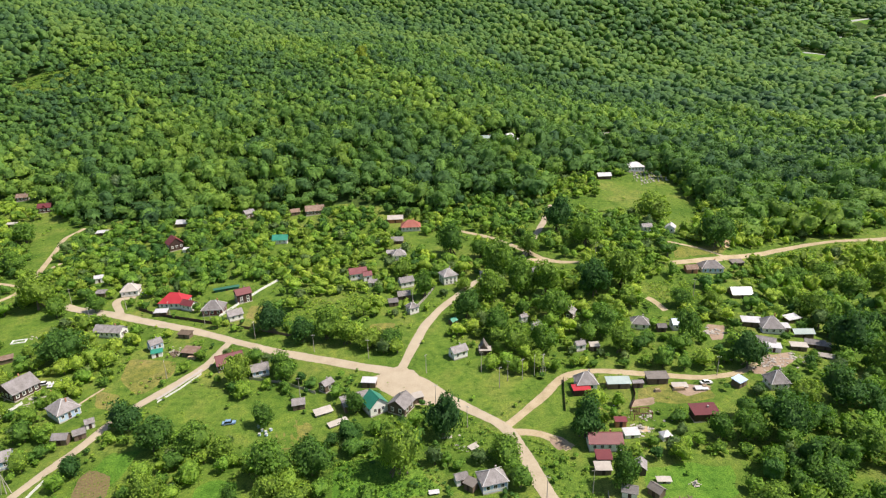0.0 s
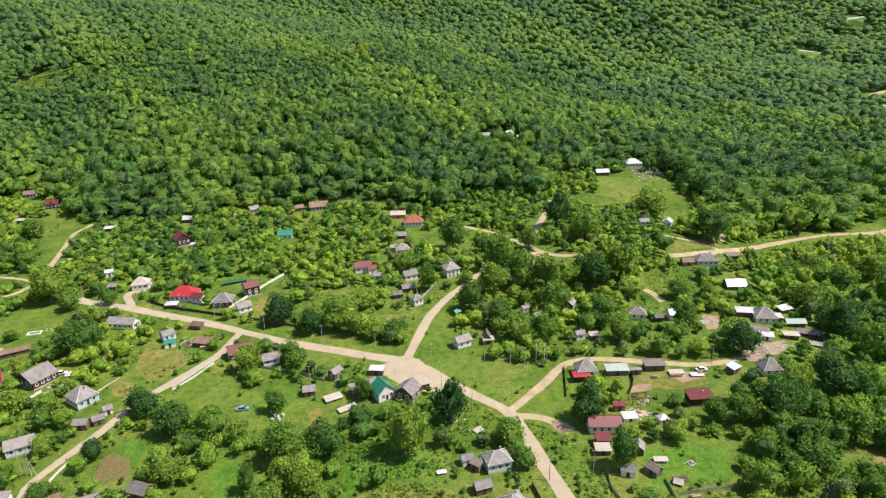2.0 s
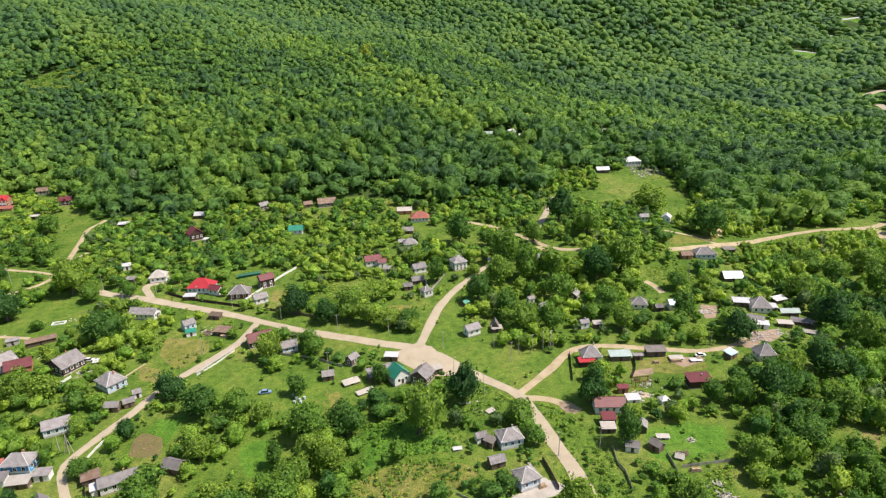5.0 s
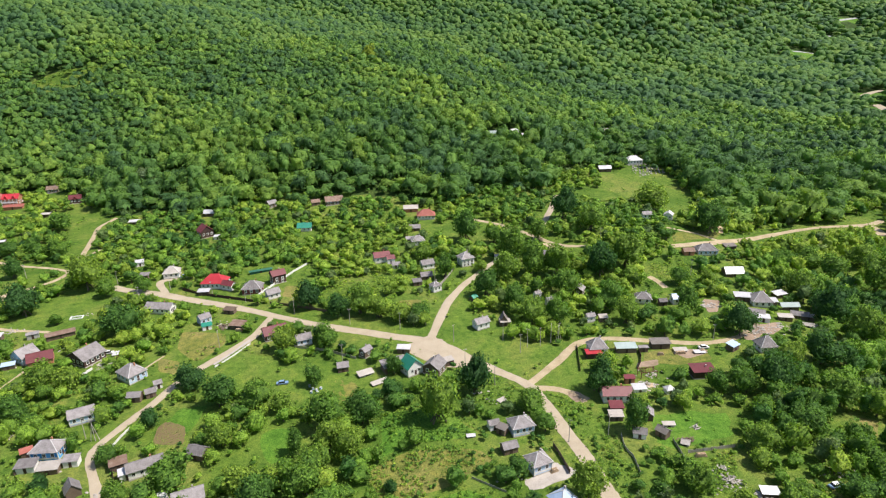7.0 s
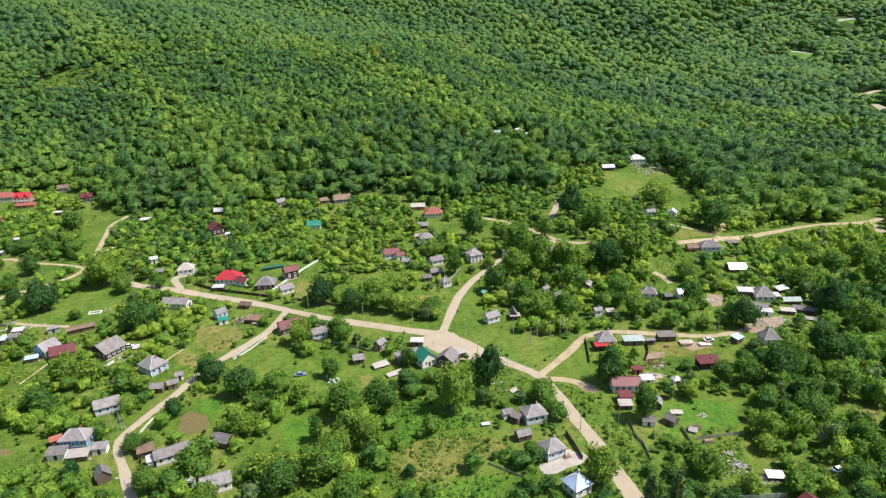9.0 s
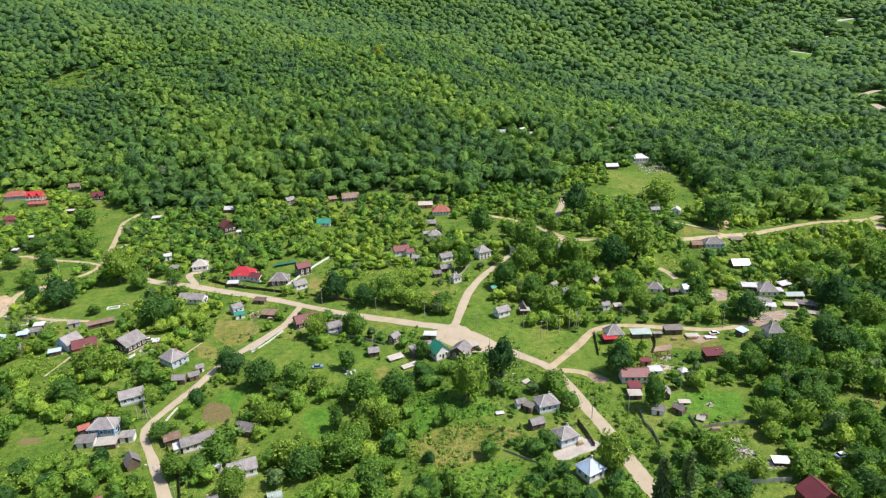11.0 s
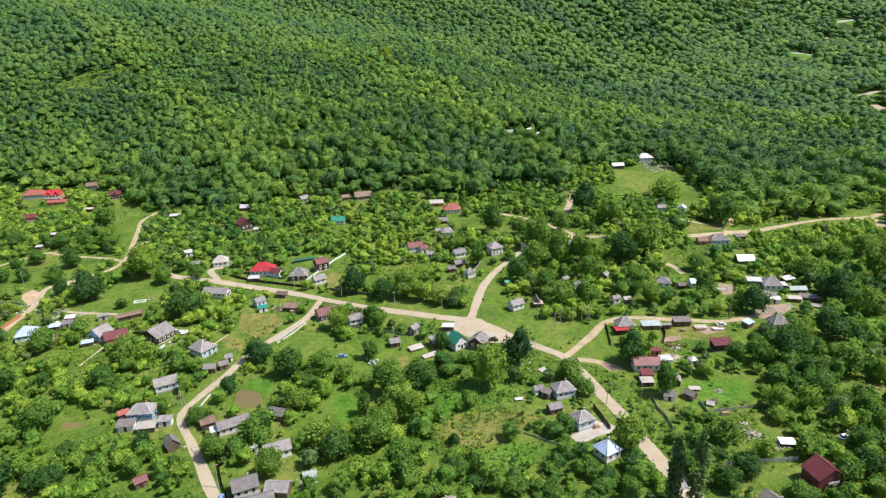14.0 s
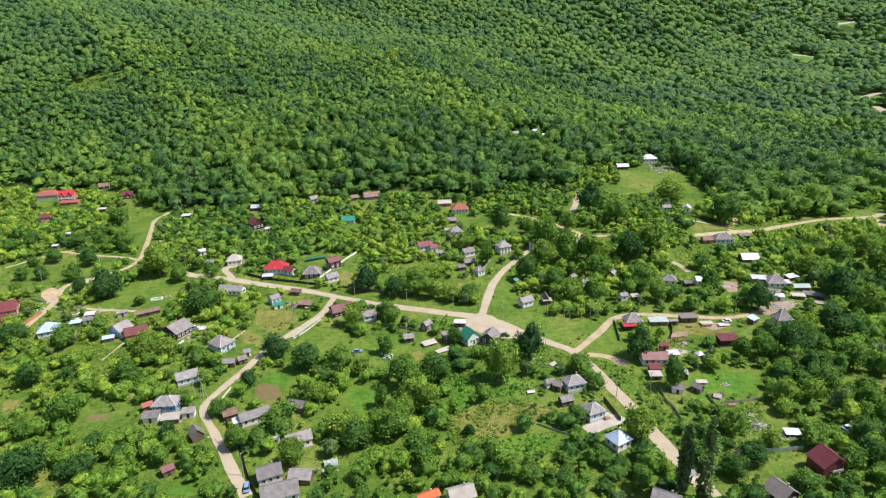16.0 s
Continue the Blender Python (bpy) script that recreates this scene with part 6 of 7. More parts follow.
def scrap(x, y, spread, n, label, material):
    """Old boards and sheets thrown on a heap at all angles."""
    rng = np.random.default_rng(int(abs(x * 7 + y * 5)))
    bm = bmesh.new()
    for i in range(n):
        px, py = rng.normal(x, spread), rng.normal(y, spread * 0.7)
        top = max(0.0, 1.1 - math.hypot(px - x, py - y) / spread * 0.6)
        one = boxes((-rng.uniform(0.3, 1.1), rng.uniform(0.3, 1.1), -rng.uniform(0.07, 0.28), rng.uniform(0.07, 0.28), -0.03, 0.03))
        one.transform(pose(px, py, ground(px, py) + 0.12 + top * rng.uniform(0.2, 1.0), rng.normal(0, 16), rng.normal(0, 16), rng.uniform(0, 180)))
        me = bpy.data.meshes.new("board")
        one.to_mesh(me)
        one.free()
        bm.from_mesh(me)
        bpy.data.meshes.remove(me)
    me = bpy.data.meshes.new("scrap_heap")
    bm.to_mesh(me)
    bm.free()
    me.materials.append(material)
    TREES.append((x, y, spread))
    return tagged(new("scrap_heap", me), label, "scrap", kind="stuff")


def pergola(x, y, yaw, w, d, h):
    """An open garden shelter: posts, two beams and spaced rafters."""
    ob = new("pergola")
    ob.matrix_basis = pose(x, y, ground(x, y), 0, 0, yaw)
    for i in (-1, 0, 1):
        for j in (-1, 1):
            part("post", boxes((i * w / 2 - 0.08, i * w / 2 + 0.08, j * d / 2 - 0.08, j * d / 2 + 0.08, -0.3, h)), MAROON, ob)
    for j in (-1, 1):
        part("beam", boxes((-w / 2 - 0.3, w / 2 + 0.3, j * d / 2 - 0.07, j * d / 2 + 0.07, h, h + 0.16)), MAROON, ob)
    k = int(w / 0.7)
    for i in range(k + 1):
        u = -w / 2 + w * i / k
        part("rafter", boxes((u - 0.06, u + 0.06, -d / 2 - 0.3, d / 2 + 0.3, h + 0.16, h + 0.3)), MAROON, ob)
    TREES.append((x, y, w / 2))
    return tagged(ob, "open dark red timber pergola beside a paved terrace", "pergola")


def footing(x, y, yaw, w, d):
    """A low white wall ring of an unfinished building."""
    ob = new("foundation")
    ob.matrix_basis = pose(x, y, ground(x, y), 0, 0, yaw)
    for a in ((-w / 2, w / 2, -d / 2, -d / 2 + 0.45), (-w / 2, w / 2, d / 2 - 0.45, d / 2), (-w / 2, -w / 2 + 0.45, -d / 2 + 0.45, d / 2 - 0.45), (w / 2 - 0.45, w / 2, -d / 2 + 0.45, d / 2 - 0.45)):
        part("wall", boxes(a + (-0.3, 0.5)), FRAME, ob)
    return tagged(ob, "low white block foundation in the meadow", "foundation")


def woodpile(x, y, yaw, w):
    """A stack of logs."""
    ob = new("woodpile")
    ob.matrix_basis = pose(x, y, ground(x, y), 0, 0, yaw)
    b = bmesh.new()
    bmesh.ops.create_cone(b, cap_ends=True, segments=7, radius1=0.16, radius2=0.15, depth=1.0, matrix=pose(0, 0, 0, 90, 0, 0))
    me = bpy.data.meshes.new("log")
    b.to_mesh(me)
    b.free()
    me.materials.append(SAND)
    for r in range(4):
        for i in range(int(w / 0.34) - r):
            shared("log", me, ob, pose(-w / 2 + 0.17 + 0.34 * i + 0.17 * r, 0.05 * math.sin(i * 3 + r), 0.15 + 0.29 * r, 0, 0, 2 * math.sin(i * 5 + r)))
    TREES.append((x, y, w / 2))
    return tagged(ob, "stack of pale cut logs in a yard", "woodpile")


utility_pole(12.2, -2.2, 8.0, 50)
utility_pole(46.9, -10.3, 8.6, 44)
utility_pole(41.5, -10.6, 8.6, 144)
utility_pole(51.7, -8.3, 8.8, 72)
utility_pole(54.7, -8.8, 8.2, 48)
utility_pole(37.9, -14.5, 8.6, 14)
utility_pole(32.7, -3.6, 8.6, 164)
utility_pole(-103.3, 58.8, 8.3, 57)
utility_pole(-82.6, 50.6, 8.1, 169)
utility_pole(-127.7, 70.0, 8.6, 34)
utility_pole(-137.5, 55.7, 8.8, 2)
utility_pole(-234.7, 72.9, 8.2, 88)
utility_pole(-213.5, 96.1, 8.6, 154)
utility_pole(-58.8, 32.6, 8.6, 64)
utility_pole(-32.3, 19.2, 8.0, 0)
utility_pole(-10.0, 11.1, 8.4, 166)
utility_pole(-32.9, -12.7, 8.0, 0)
utility_pole(14.8, -23.3, 8.5, 15)
utility_pole(24.3, -36.2, 8.5, 125)
utility_pole(55.8, -68.8, 8.0, 10)
utility_pole(134.5, 43.7, 8.9, 141)
utility_pole(102.1, 86.3, 8.9, 171)
utility_pole(-85.6, 5.0, 8.0, 100)
utility_pole(-114.2, -51.1, 8.5, 165)
utility_pole(-85.2, -98.0, 8.7, 23)
utility_pole(42.6, -70.6, 8.7, 143)
utility_pole(-84.9, 49.5, 8.5, 65)
utility_pole(-158.6, 80.9, 8.0, 150)
utility_pole(8.0, 58.6, 8.5, 5)
utility_pole(116.6, -15.8, 8.0, 160)
utility_pole(-110.5, -52.5, 8.5, 10, True)
utility_pole(55.0, -7.7, 8.5, 20, True)
fence([(59.7, -69.7), (58.6, -76.3), (59.9, -79.9), (59.3, -87.2)], 1.1, PALE_WOOD, "pale grey board fence along the verge", 0.00)
fence([(37.3, -72.0), (38.4, -77.9), (39.2, -84.5)], 1.6, WOOD, "brown board fence in front of the house", 0.00)
fence([(67.8, -105.8), (73.8, -105.6), (80.3, -105.5), (90.3, -105.8)], 1.6, WHITE_METAL, "pale metal sheet fence of a yard", 0.00)
fence([(-90.4, -81.1), (-84.8, -96.3), (-81.5, -103.3), (-78.9, -107.8)], 1.6, DARK_WOOD, "dark board fence along the lane", 0.00)
fence([(-98.8, -67.4), (-94.8, -75.3), (-92.1, -78.7)], 1.6, DARK_WOOD, "dark board fence beside the lane", 0.00)
fence([(-121.1, 68.3), (-109.7, 61.3), (-93.1, 54.0), (-78.6, 47.7)], 1.5, DARK_WOOD, "dark board fence along the road", 0.00)
fence([(-72.4, 45.2), (-55.6, 38.5), (-43.7, 32.8)], 1.4, WOOD, "weathered board fence behind the verge", 0.00)
fence([(-208.6, 35.6), (-196.3, 32.8), (-194.6, 36.4)], 1.5, PALE_WOOD, "pale fence round a sandy yard", 0.00)
fence([(-135.6, -15.7), (-134.3, -11.0), (-132.4, -6.2)], 1.2, FRAME, "white picket fence in a garden", 0.40)
fence([(-215.8, 19.7), (-215.4, 26.7), (-214.5, 33.3)], 1.7, BRICK, "orange board fence of a yard", 0.00)
fence([(-205.4, 29.8), (-196.0, 28.6), (-193.6, 35.1), (-199.8, 38.4)], 0.7, FRAME, "low white wall round a vegetable garden", 0.00)
fence([(-234.8, 50.7), (-228.3, 50.3), (-219.9, 46.2)], 1.0, PALE_WOOD, "pale plank fence of the building plot", 0.00)
fence([(74.7, -74.0), (74.7, -78.2), (74.6, -81.6)], 1.2, PALE_WOOD, "grey rail fence across the grass", 0.50)
fence([(76.9, -79.9), (84.5, -79.3), (92.1, -78.7)], 1.2, PALE_WOOD, "grey rail fence across the grass", 0.50)
fence([(-103.2, -56.4), (-102.6, -52.0), (-101.6, -47.5)], 1.0, FRAME, "low white wall along the lane", 0.00)
fence([(61.4, -12.7), (59.0, -24.1), (57.6, -31.0)], 1.2, DARK_WOOD, "dark fence beside the yard", 0.00)
fence([(84.2, -20.3), (82.9, -26.4), (79.4, -32.0)], 1.6, DARK_WOOD, "short dark board fence", 0.00)
fence([(8.6, 51.1), (13.9, 62.0), (19.0, 74.4)], 1.4, PALE_WOOD, "grey board fence along the lane", 0.00)
fence([(-53.7, 1.0), (-40.5, -3.4), (-27.8, -11.3)], 1.2, PALE_WOOD, "grey fence at the edge of the lawn", 0.30)
fence([(-83.1, -11.2), (-77.9, -3.4), (-73.1, 6.2)], 0.8, FRAME, "low white fence along the lane", 0.20)
fence([(-80.1, 55.5), (-73.2, 70.3), (-67.2, 83.4), (-61.1, 94.0)], 1.3, FRAME, "long white fence between two plots", 0.00)
fence([(-125.7, -62.7), (-125.8, -66.7), (-128.0, -67.1)], 1.2, WOOD, "board fence of a farmyard", 0.00)
fence([(10.4, -83.2), (16.2, -87.5), (20.2, -90.4)], 0.8, PALE_WOOD, "low weathered fence below the yard", 0.50)
car(-82.9, -103.9, 100, "white van parked beside the lane", 4.8)
car(-54.2, -26.1, 5, "pale blue car parked on the lawn", 4.4)
car(-131.2, 5.8, 10, "pale car parked beside a house", 4.2)
car(-125.6, 85.7, 20, "small car parked by the drive", 4.0)
car(110.4, -20.5, 0, "pale car parked by the track", 4.2)
car(111.0, -97.8, 10, "pale car among bushes", 4.2)
greenhouse(-58.5, -95.6, 15, 4.2, 3.0)
beehive(-43.7, -29.2, 0)
beehive(-42.2, -31.2, 17)
beehive(-40.8, -32.3, 34)
beehive(-39.4, -31.2, 51)
beehive(-40.3, -33.8, 68)
beehive(-42.6, -33.4, 85)
for i in range(40):
    u, v = (i % 8 + 0.5) / 8, (i // 8 + 0.5) / 5
    gx_ = (1 - v) * ((1 - u) * 175.2 + u * 193.2) + v * ((1 - u) * 173.4 + u * 199.5) + 0.8 * math.sin(i * 7.3)
    gy_ = (1 - v) * ((1 - u) * 249.2 + u * 250.1) + v * ((1 - u) * 216.8 + u * 227.9) + 0.8 * math.sin(i * 3.7)
    gravestone(gx_, gy_, 8 * math.sin(i * 5), 1.15 + 0.4 * math.sin(i * 2.3))
stones(83.2, -89.0, 2.0, 12, 0.35, "pale stones littering the grass")
stones(84.2, -94.0, 2.2, 22, 0.40, "heap of pale rubble in rough grass")
stones(78.4, -94.0, 2.0, 14, 0.40, "pale stones in rough grass")
stones(-58.3, -99.0, 1.6, 20, 0.50, "pale rubble beside the greenhouse")
stones(-163.7, 0.6, 2.5, 20, 0.40, "scattered pale litter in a garden")
stones(-131.3, -6.4, 2.5, 26, 0.35, "scattered white stones in a yard")
stones(77.7, -43.7, 2.2, 30, 0.50, "pale builder rubble on a terrace")
stones(21.0, -45.3, 2.5, 18, 0.40, "pale stones beside the road")
stones(22.5, -83.3, 2.0, 24, 0.40, "white stones at the edge of the yard")
stones(-141.8, -47.3, 2.5, 20, 0.40, "pale litter among bushes")
stones(129.9, 14.6, 2.2, 40, 0.60, "heap of sandy rubble")
stones(17.4, -40.5, 1.5, 8, 0.50, "pale flat stones on the verge")
stones(88.6, -98.0, 2.0, 26, 0.60, "white rubble of a ruin")
stones(-185.2, 32.6, 2.5, 20, 0.50, "reddish rubble beside the path")
stones(-157.5, 45.2, 1.6, 8, 0.45, "white blocks lying in the meadow")
stones(-216.9, 46.6, 4.0, 30, 0.50, "pale rubble in a sandy yard")
stones(-218.2, 38.2, 3.0, 18, 0.60, "pale builder waste in a sandy yard")
stones(114.6, -92.8, 3.0, 14, 0.50, "pale stones among scrub")
stones(139.0, -9.7, 5.0, 40, 0.60, "broken boards and rubble in a farmyard")
stones(153.3, -6.9, 4.0, 30, 0.60, "pale rubble in a farmyard")
stones(83.4, -36.4, 2.5, 24, 0.50, "pale rubble beside a terrace")
stones(68.6, -30.6, 3.0, 16, 0.40, "pale litter in a yard")
stones(-88.7, 25.5, 3.0, 30, 0.50, "brown rubble beside the road")
stones(-132.5, -2.6, 3.0, 30, 0.40, "white litter in a yard")
stones(-96.6, -78.2, 2.0, 16, 0.50, "litter beside the lane")
stones(-119.0, -64.8, 2.5, 20, 0.40, "junk in a farmyard")
stones(-189.3, 22.9, 2.6, 26, 0.9, "pile of pale scrap sheets and boards", WHITE_METAL, "scrap")
stones(-193.7, 21.2, 2.4, 18, 0.8, "grey scrap and boards behind the sheds", PALE_WOOD, "scrap")
scrap(78.9, -74.5, 1.1, 44, "heap of weathered boards and branches on the grass", WOOD)
scrap(84.8, -68.4, 0.6, 12, "small heap of grey boards on the grass", PALE_WOOD)
scrap(83.8, -92.3, 1.6, 30, "pale broken boards and slabs in the grass", PALE_WOOD)
scrap(83.8, -87.6, 0.9, 10, "small heap of pale boards in the grass", PALE_WOOD)
scrap(-119.0, -65.5, 1.6, 30, "grey boards and junk in a farmyard", PALE_WOOD)
scrap(-88.2, 24.0, 2.2, 50, "brown boards and beams of a fallen shed", WOOD)
scrap(139.0, -9.0, 2.6, 50, "broken boards in a farmyard", PALE_WOOD)
scrap(-126.8, 6.0, 1.5, 16, "pale sheets and boards beside the timber house", FRAME)
scrap(-125.5, 1.7, 0.5, 7, "rusty orange sheets beside the timber house", BRICK)
scrap(-150.0, 12.5, 1.6, 24, "grey boards along the yard path", PALE_WOOD)
scrap(78.0, -42.6, 1.3, 18, "pale boards on a terrace", PALE_WOOD)
pergola(81.0, -36.9, 3, 6.0, 3.2, 2.4)
footing(-161.5, 42.5, 12, 5.6, 3.2)
woodpile(35.1, -83.0, 20, 3.0)
woodpile(-80.3, 20.9, -30, 3.5)
woodpile(80.2, -81.6, 0, 4.0)
woodpile(-167.9, 7.7, 10, 3.0)
woodpile(-80.9, 19.1, -10, 4.0)
woodpile(99.6, -23.3, 0, 5.0)
woodpile(108.9, -22.9, 5, 3.0)
woodpile(-97.1, -66.2, 20, 3.0)
woodpile(91.9, -23.4, 0, 3.0)

# ---- woods and gardens ----
EYE = (-12.0, -235.0)
VILLAGE = [(-368, 264), (-295, 255), (-246, 235), (-207, 196), (-144, 198), (-108, 212), (-73, 211), (-37, 199), (1, 188), (30, 183), (51, 206), (89, 215), (132, 234), (175, 258), (203, 253), (204, 200), (200, 130), (253, 132), (317, 151), (420, 170), (420, -420), (-520, -420), (-520, 250)]


def taken(x, y, pad, sparse=True, front_gap=5.5):
    """True where a plant of that radius would stand on a road, in a house or on open ground."""
    bad = np.zeros(len(x), bool)
    for c, w in ROADS:
        for k in range(0, len(c) - 1, 2):
            near = (x - c[k, 0]) ** 2 + (y - c[k, 1]) ** 2 < (w + pad) ** 2
            bad |= near
    for hx, hy, yaw, w, d in HOUSES:
        a = radians(-yaw)
        u = (x - hx) * math.cos(a) - (y - hy) * math.sin(a)
        v = (x - hx) * math.sin(a) + (y - hy) * math.cos(a)
        front = (np.abs(u) < w / 2 + pad + 0.3) & (np.abs(v) < d / 2 + pad + 0.3)
        clear = front_gap * (1.3 if hy > 235 and front_gap > 10 else 1.0) + (9 if hy > 150 and front_gap < 10 else 0)
        view = (np.abs(x - hx - (y - hy) * (hx + 15) / (hy + 245)) < w / 2 + (2.5 if hy > 235 else 0)) & (y < hy) & (y > hy - d / 2 - clear - pad)
        bad |= front | view
    for tx, ty, r in TREES:
        bad |= (x - tx) ** 2 + (y - ty) ** 2 < (r * 0.8 + pad * 0.6) ** 2
    if sparse:
        for p, s in CLEARINGS:
            ctr = p.mean(0)
            bad |= inside(x, y, ctr + (p - ctr) * 0.98) & (SEED.random(len(x)) > s)
    return bad


def shades(x, y, tall, rad):
    """True where a plant this tall would stand between the usual viewpoint and a road or a house close behind it."""
    bad = np.zeros(len(x), bool)
    dx, dy = x - EYE[0], y - EYE[1]
    dist = np.hypot(dx, dy)
    run = tall * dist / 124.0
    line = np.concatenate([c[::4] for c, w in ROADS])
    wide = np.concatenate([np.full(len(c[::4]), w) for c, w in ROADS])
    lawn = []
    for p, s in CLEARINGS:
        lo, hi = p.min(0), p.max(0)
        if s <= 0.06 and lo[1] < 60:
            qx, qy = (a.ravel() for a in np.meshgrid(np.arange(lo[0] + 1, hi[0], 4.5), np.arange(lo[1] + 1, hi[1], 4.5)))
            k = inside(qx, qy, p)
            lawn += list(zip(qx[k], qy[k]))
    line = np.vstack([line, np.array(lawn)])
    wide = np.r_[wide, np.full(len(lawn), 1.2)]
    for k in (0.25, 0.5, 0.75, 0.95):
        px, py = x + dx / dist * run * k, y + dy / dist * run * k
        reach_ = rad * (1.0 if k < 0.8 else 0.6)
        for (rx, ry), w in zip(line, wide):
            bad |= (px - rx) ** 2 + (py - ry) ** 2 < (w * 0.6 + reach_ * 0.8) ** 2
        for hx, hy, yaw, w, d in HOUSES:
            bad |= (px - hx) ** 2 + (py - hy) ** 2 < (0.40 * w + reach_ * 0.5) ** 2
    return bad


def spaced(x, y, rad, cell, closeness):
    """Keeps those plants, in order, that are not too near an earlier one."""
    grid, keep = {}, []
    for i in range(len(x)):
        gx_, gy_ = int(x[i] // cell), int(y[i] // cell)
        ok = True
        for a in (-1, 0, 1):
            for b in (-1, 0, 1):
                for j in grid.get((gx_ + a, gy_ + b), ()):
                    if (x[i] - x[j]) ** 2 + (y[i] - y[j]) ** 2 < (closeness * (rad[i] + rad[j])) ** 2:
                        ok = False
        if ok:
            grid.setdefault((gx_, gy_), []).append(i)
            keep.append(i)
    return np.array(keep)


SEED = np.random.default_rng(11)
# garden trees and bushes of the village
n = 30000
x, y = SEED.uniform(-400, 330, n), SEED.uniform(-175, 262, n)
size = SEED.random(n)
dense = 0.5 + 0.5 * np.sin(x / 33 + 0.7) * np.sin(y / 29 + x / 70)
rad = np.where(size > 0.80, SEED.uniform(2.8, 4.2, n), np.where(size > 0.35, SEED.uniform(1.6, 2.8, n), SEED.uniform(0.8, 1.5, n)))
east = (x > 175) | ((x > 105) & (y < -30))
south = (y < -42) & (x < 30)
rad = np.where(east & (size > 0.45), SEED.uniform(2.2, 4.4, n), rad)
rad = np.where(south & (size > 0.45), SEED.uniform(1.7, 4.0, n), rad)
north = y > 105 + 14 * np.sin(x / 40)
rad = np.where(north & (size > 0.5), SEED.uniform(1.9, 3.9, n), rad)
rad = np.where((y > 15) & (y < 190) & (rad > 1.5), rad * 1.08, rad)
gap = (dense < 0.10) & (y > 40) & (x > -150)
order = np.argsort(-rad + SEED.uniform(0, 1.6, n))
x, y, rad, gap, east = x[order], y[order], rad[order], gap[order], east[order]
ok = inside(x, y, VILLAGE) & ~(gap & (rad > 1.0)) & ~taken(x, y, rad * 0.75)
x, y, rad, east = x[ok], y[ok], rad[ok], east[ok]
open_ground = np.zeros(len(x), bool)
for p, s in CLEARINGS:
    open_ground |= inside(x, y, p)
rad = np.where(open_ground & (rad > 1.6), SEED.uniform(0.7, 1.4, len(x)), rad)
high = shades(x, y, rad * 1.25 * np.where(east, 1.25, 1.0), rad * 0.9)
rad = np.where(high, SEED.uniform(0.6, 1.7, len(x)), rad)
ok = ~(high & shades(x, y, rad * 1.6, rad))
x, y, rad, east = x[ok], y[ok], rad[ok], east[ok]
order = np.argsort(-rad + SEED.uniform(0, 1.6, len(x)))
x, y, rad, east = x[order], y[order], rad[order], east[order]
k = spaced(x, y, rad, 10.0, 0.45)
k = k[(rad[k] > 1.9) | (SEED.random(len(k)) < 0.75)]
x, y, rad, east = x[k], y[k], rad[k], east[k]
tall = rad * SEED.uniform(1.45, 1.95, len(x)) * np.where(east, 1.25, 1.0)
rng = np.random.default_rng(21)
big = rad > 2.0
GARDEN_KINDS = [crown(rng, 2, 12, 0.70, 90, 0.12, 1.0, 0.82, 0.92, 0.5, -0.65) for i in range(12)]
LEAFY_KINDS = [crown(rng, 2, 14, 0.72, 190, 0.105, 1.0, 0.82, 0.92, 0.55, -0.7) for i in range(10)]
GRAND_KINDS = [crown(rng, 2, 17, 0.74, 270, 0.092, 1.0, 0.84, 0.92, 0.55, -0.7) for i in range(9)]
BUSH_KINDS = [crown(rng, 2, 7, 0.62, 32, 0.18, 1.0, 0.80, 0.90, 0.5, 0.0) for i in range(8)]
pale = big & (rng.random(len(x)) < 0.06)
big &= ~pale
grand = (rad > 2.9) & (y < 20) & ~pale
near = big & (y < 20) & ~grand
far_ = big & (y >= 20)
scatter("garden_trees", x[near], y[near], rad[near], tall[near], LEAFY_KINDS, GARDEN, rng, "many leafy fruit and garden trees between the houses", "garden trees", "trunks", np.where(x[near] > 105, -0.10, 0.04))
scatter("shade_trees", x[grand], y[grand], rad[grand], tall[grand], GRAND_KINDS, GARDEN, rng, "broad leafy shade trees in the gardens and on the slope", "shade trees", "trunks", np.where(x[grand] > 105, -0.13, 0.02))
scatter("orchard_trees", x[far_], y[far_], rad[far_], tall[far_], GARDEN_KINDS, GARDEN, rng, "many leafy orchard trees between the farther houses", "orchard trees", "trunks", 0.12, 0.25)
low = ~big & ~pale
scatter("willows", x[pale], y[pale], rad[pale], tall[pale], LEAFY_KINDS, SILVER, rng, "silvery grey-green willows and olives among the gardens", "willows", "trunks")
scatter("bushes", x[low], y[low], rad[low], tall[low], BUSH_KINDS, GARDEN, rng, "many rounded green bushes and saplings in the gardens", "bushes")

# tall weeds and tufts
n = 11000
x, y = SEED.uniform(-330, 260, n), SEED.uniform(-165, 235, n)
ok = inside(x, y, VILLAGE) & ~taken(x, y, 0.5, False)
for p, s in CLEARINGS:
    ok &= ~(inside(x, y, p) & (SEED.random(n) > max(0.05, 5 * s)))
x, y = x[ok], y[ok]
rad = 0.25 + 0.85 * SEED.random(len(x)) ** 1.6
TUFT_KINDS = []
for i in range(6):
    v, f, nn = crown(rng, 1, 4, 0.6, 10, 0.32, 1.0, 0.9, 0.85, 0.3, 0.1)
    TUFT_KINDS.append((v, np.concatenate([f[:-10][::3], f[-10:]]), nn))
scatter("weeds", x, y, rad, rad * SEED.uniform(0.8, 1.6, len(x)), TUFT_KINDS, GARDEN, rng, "tall weeds and rough grass tufts over the plots", "weeds")

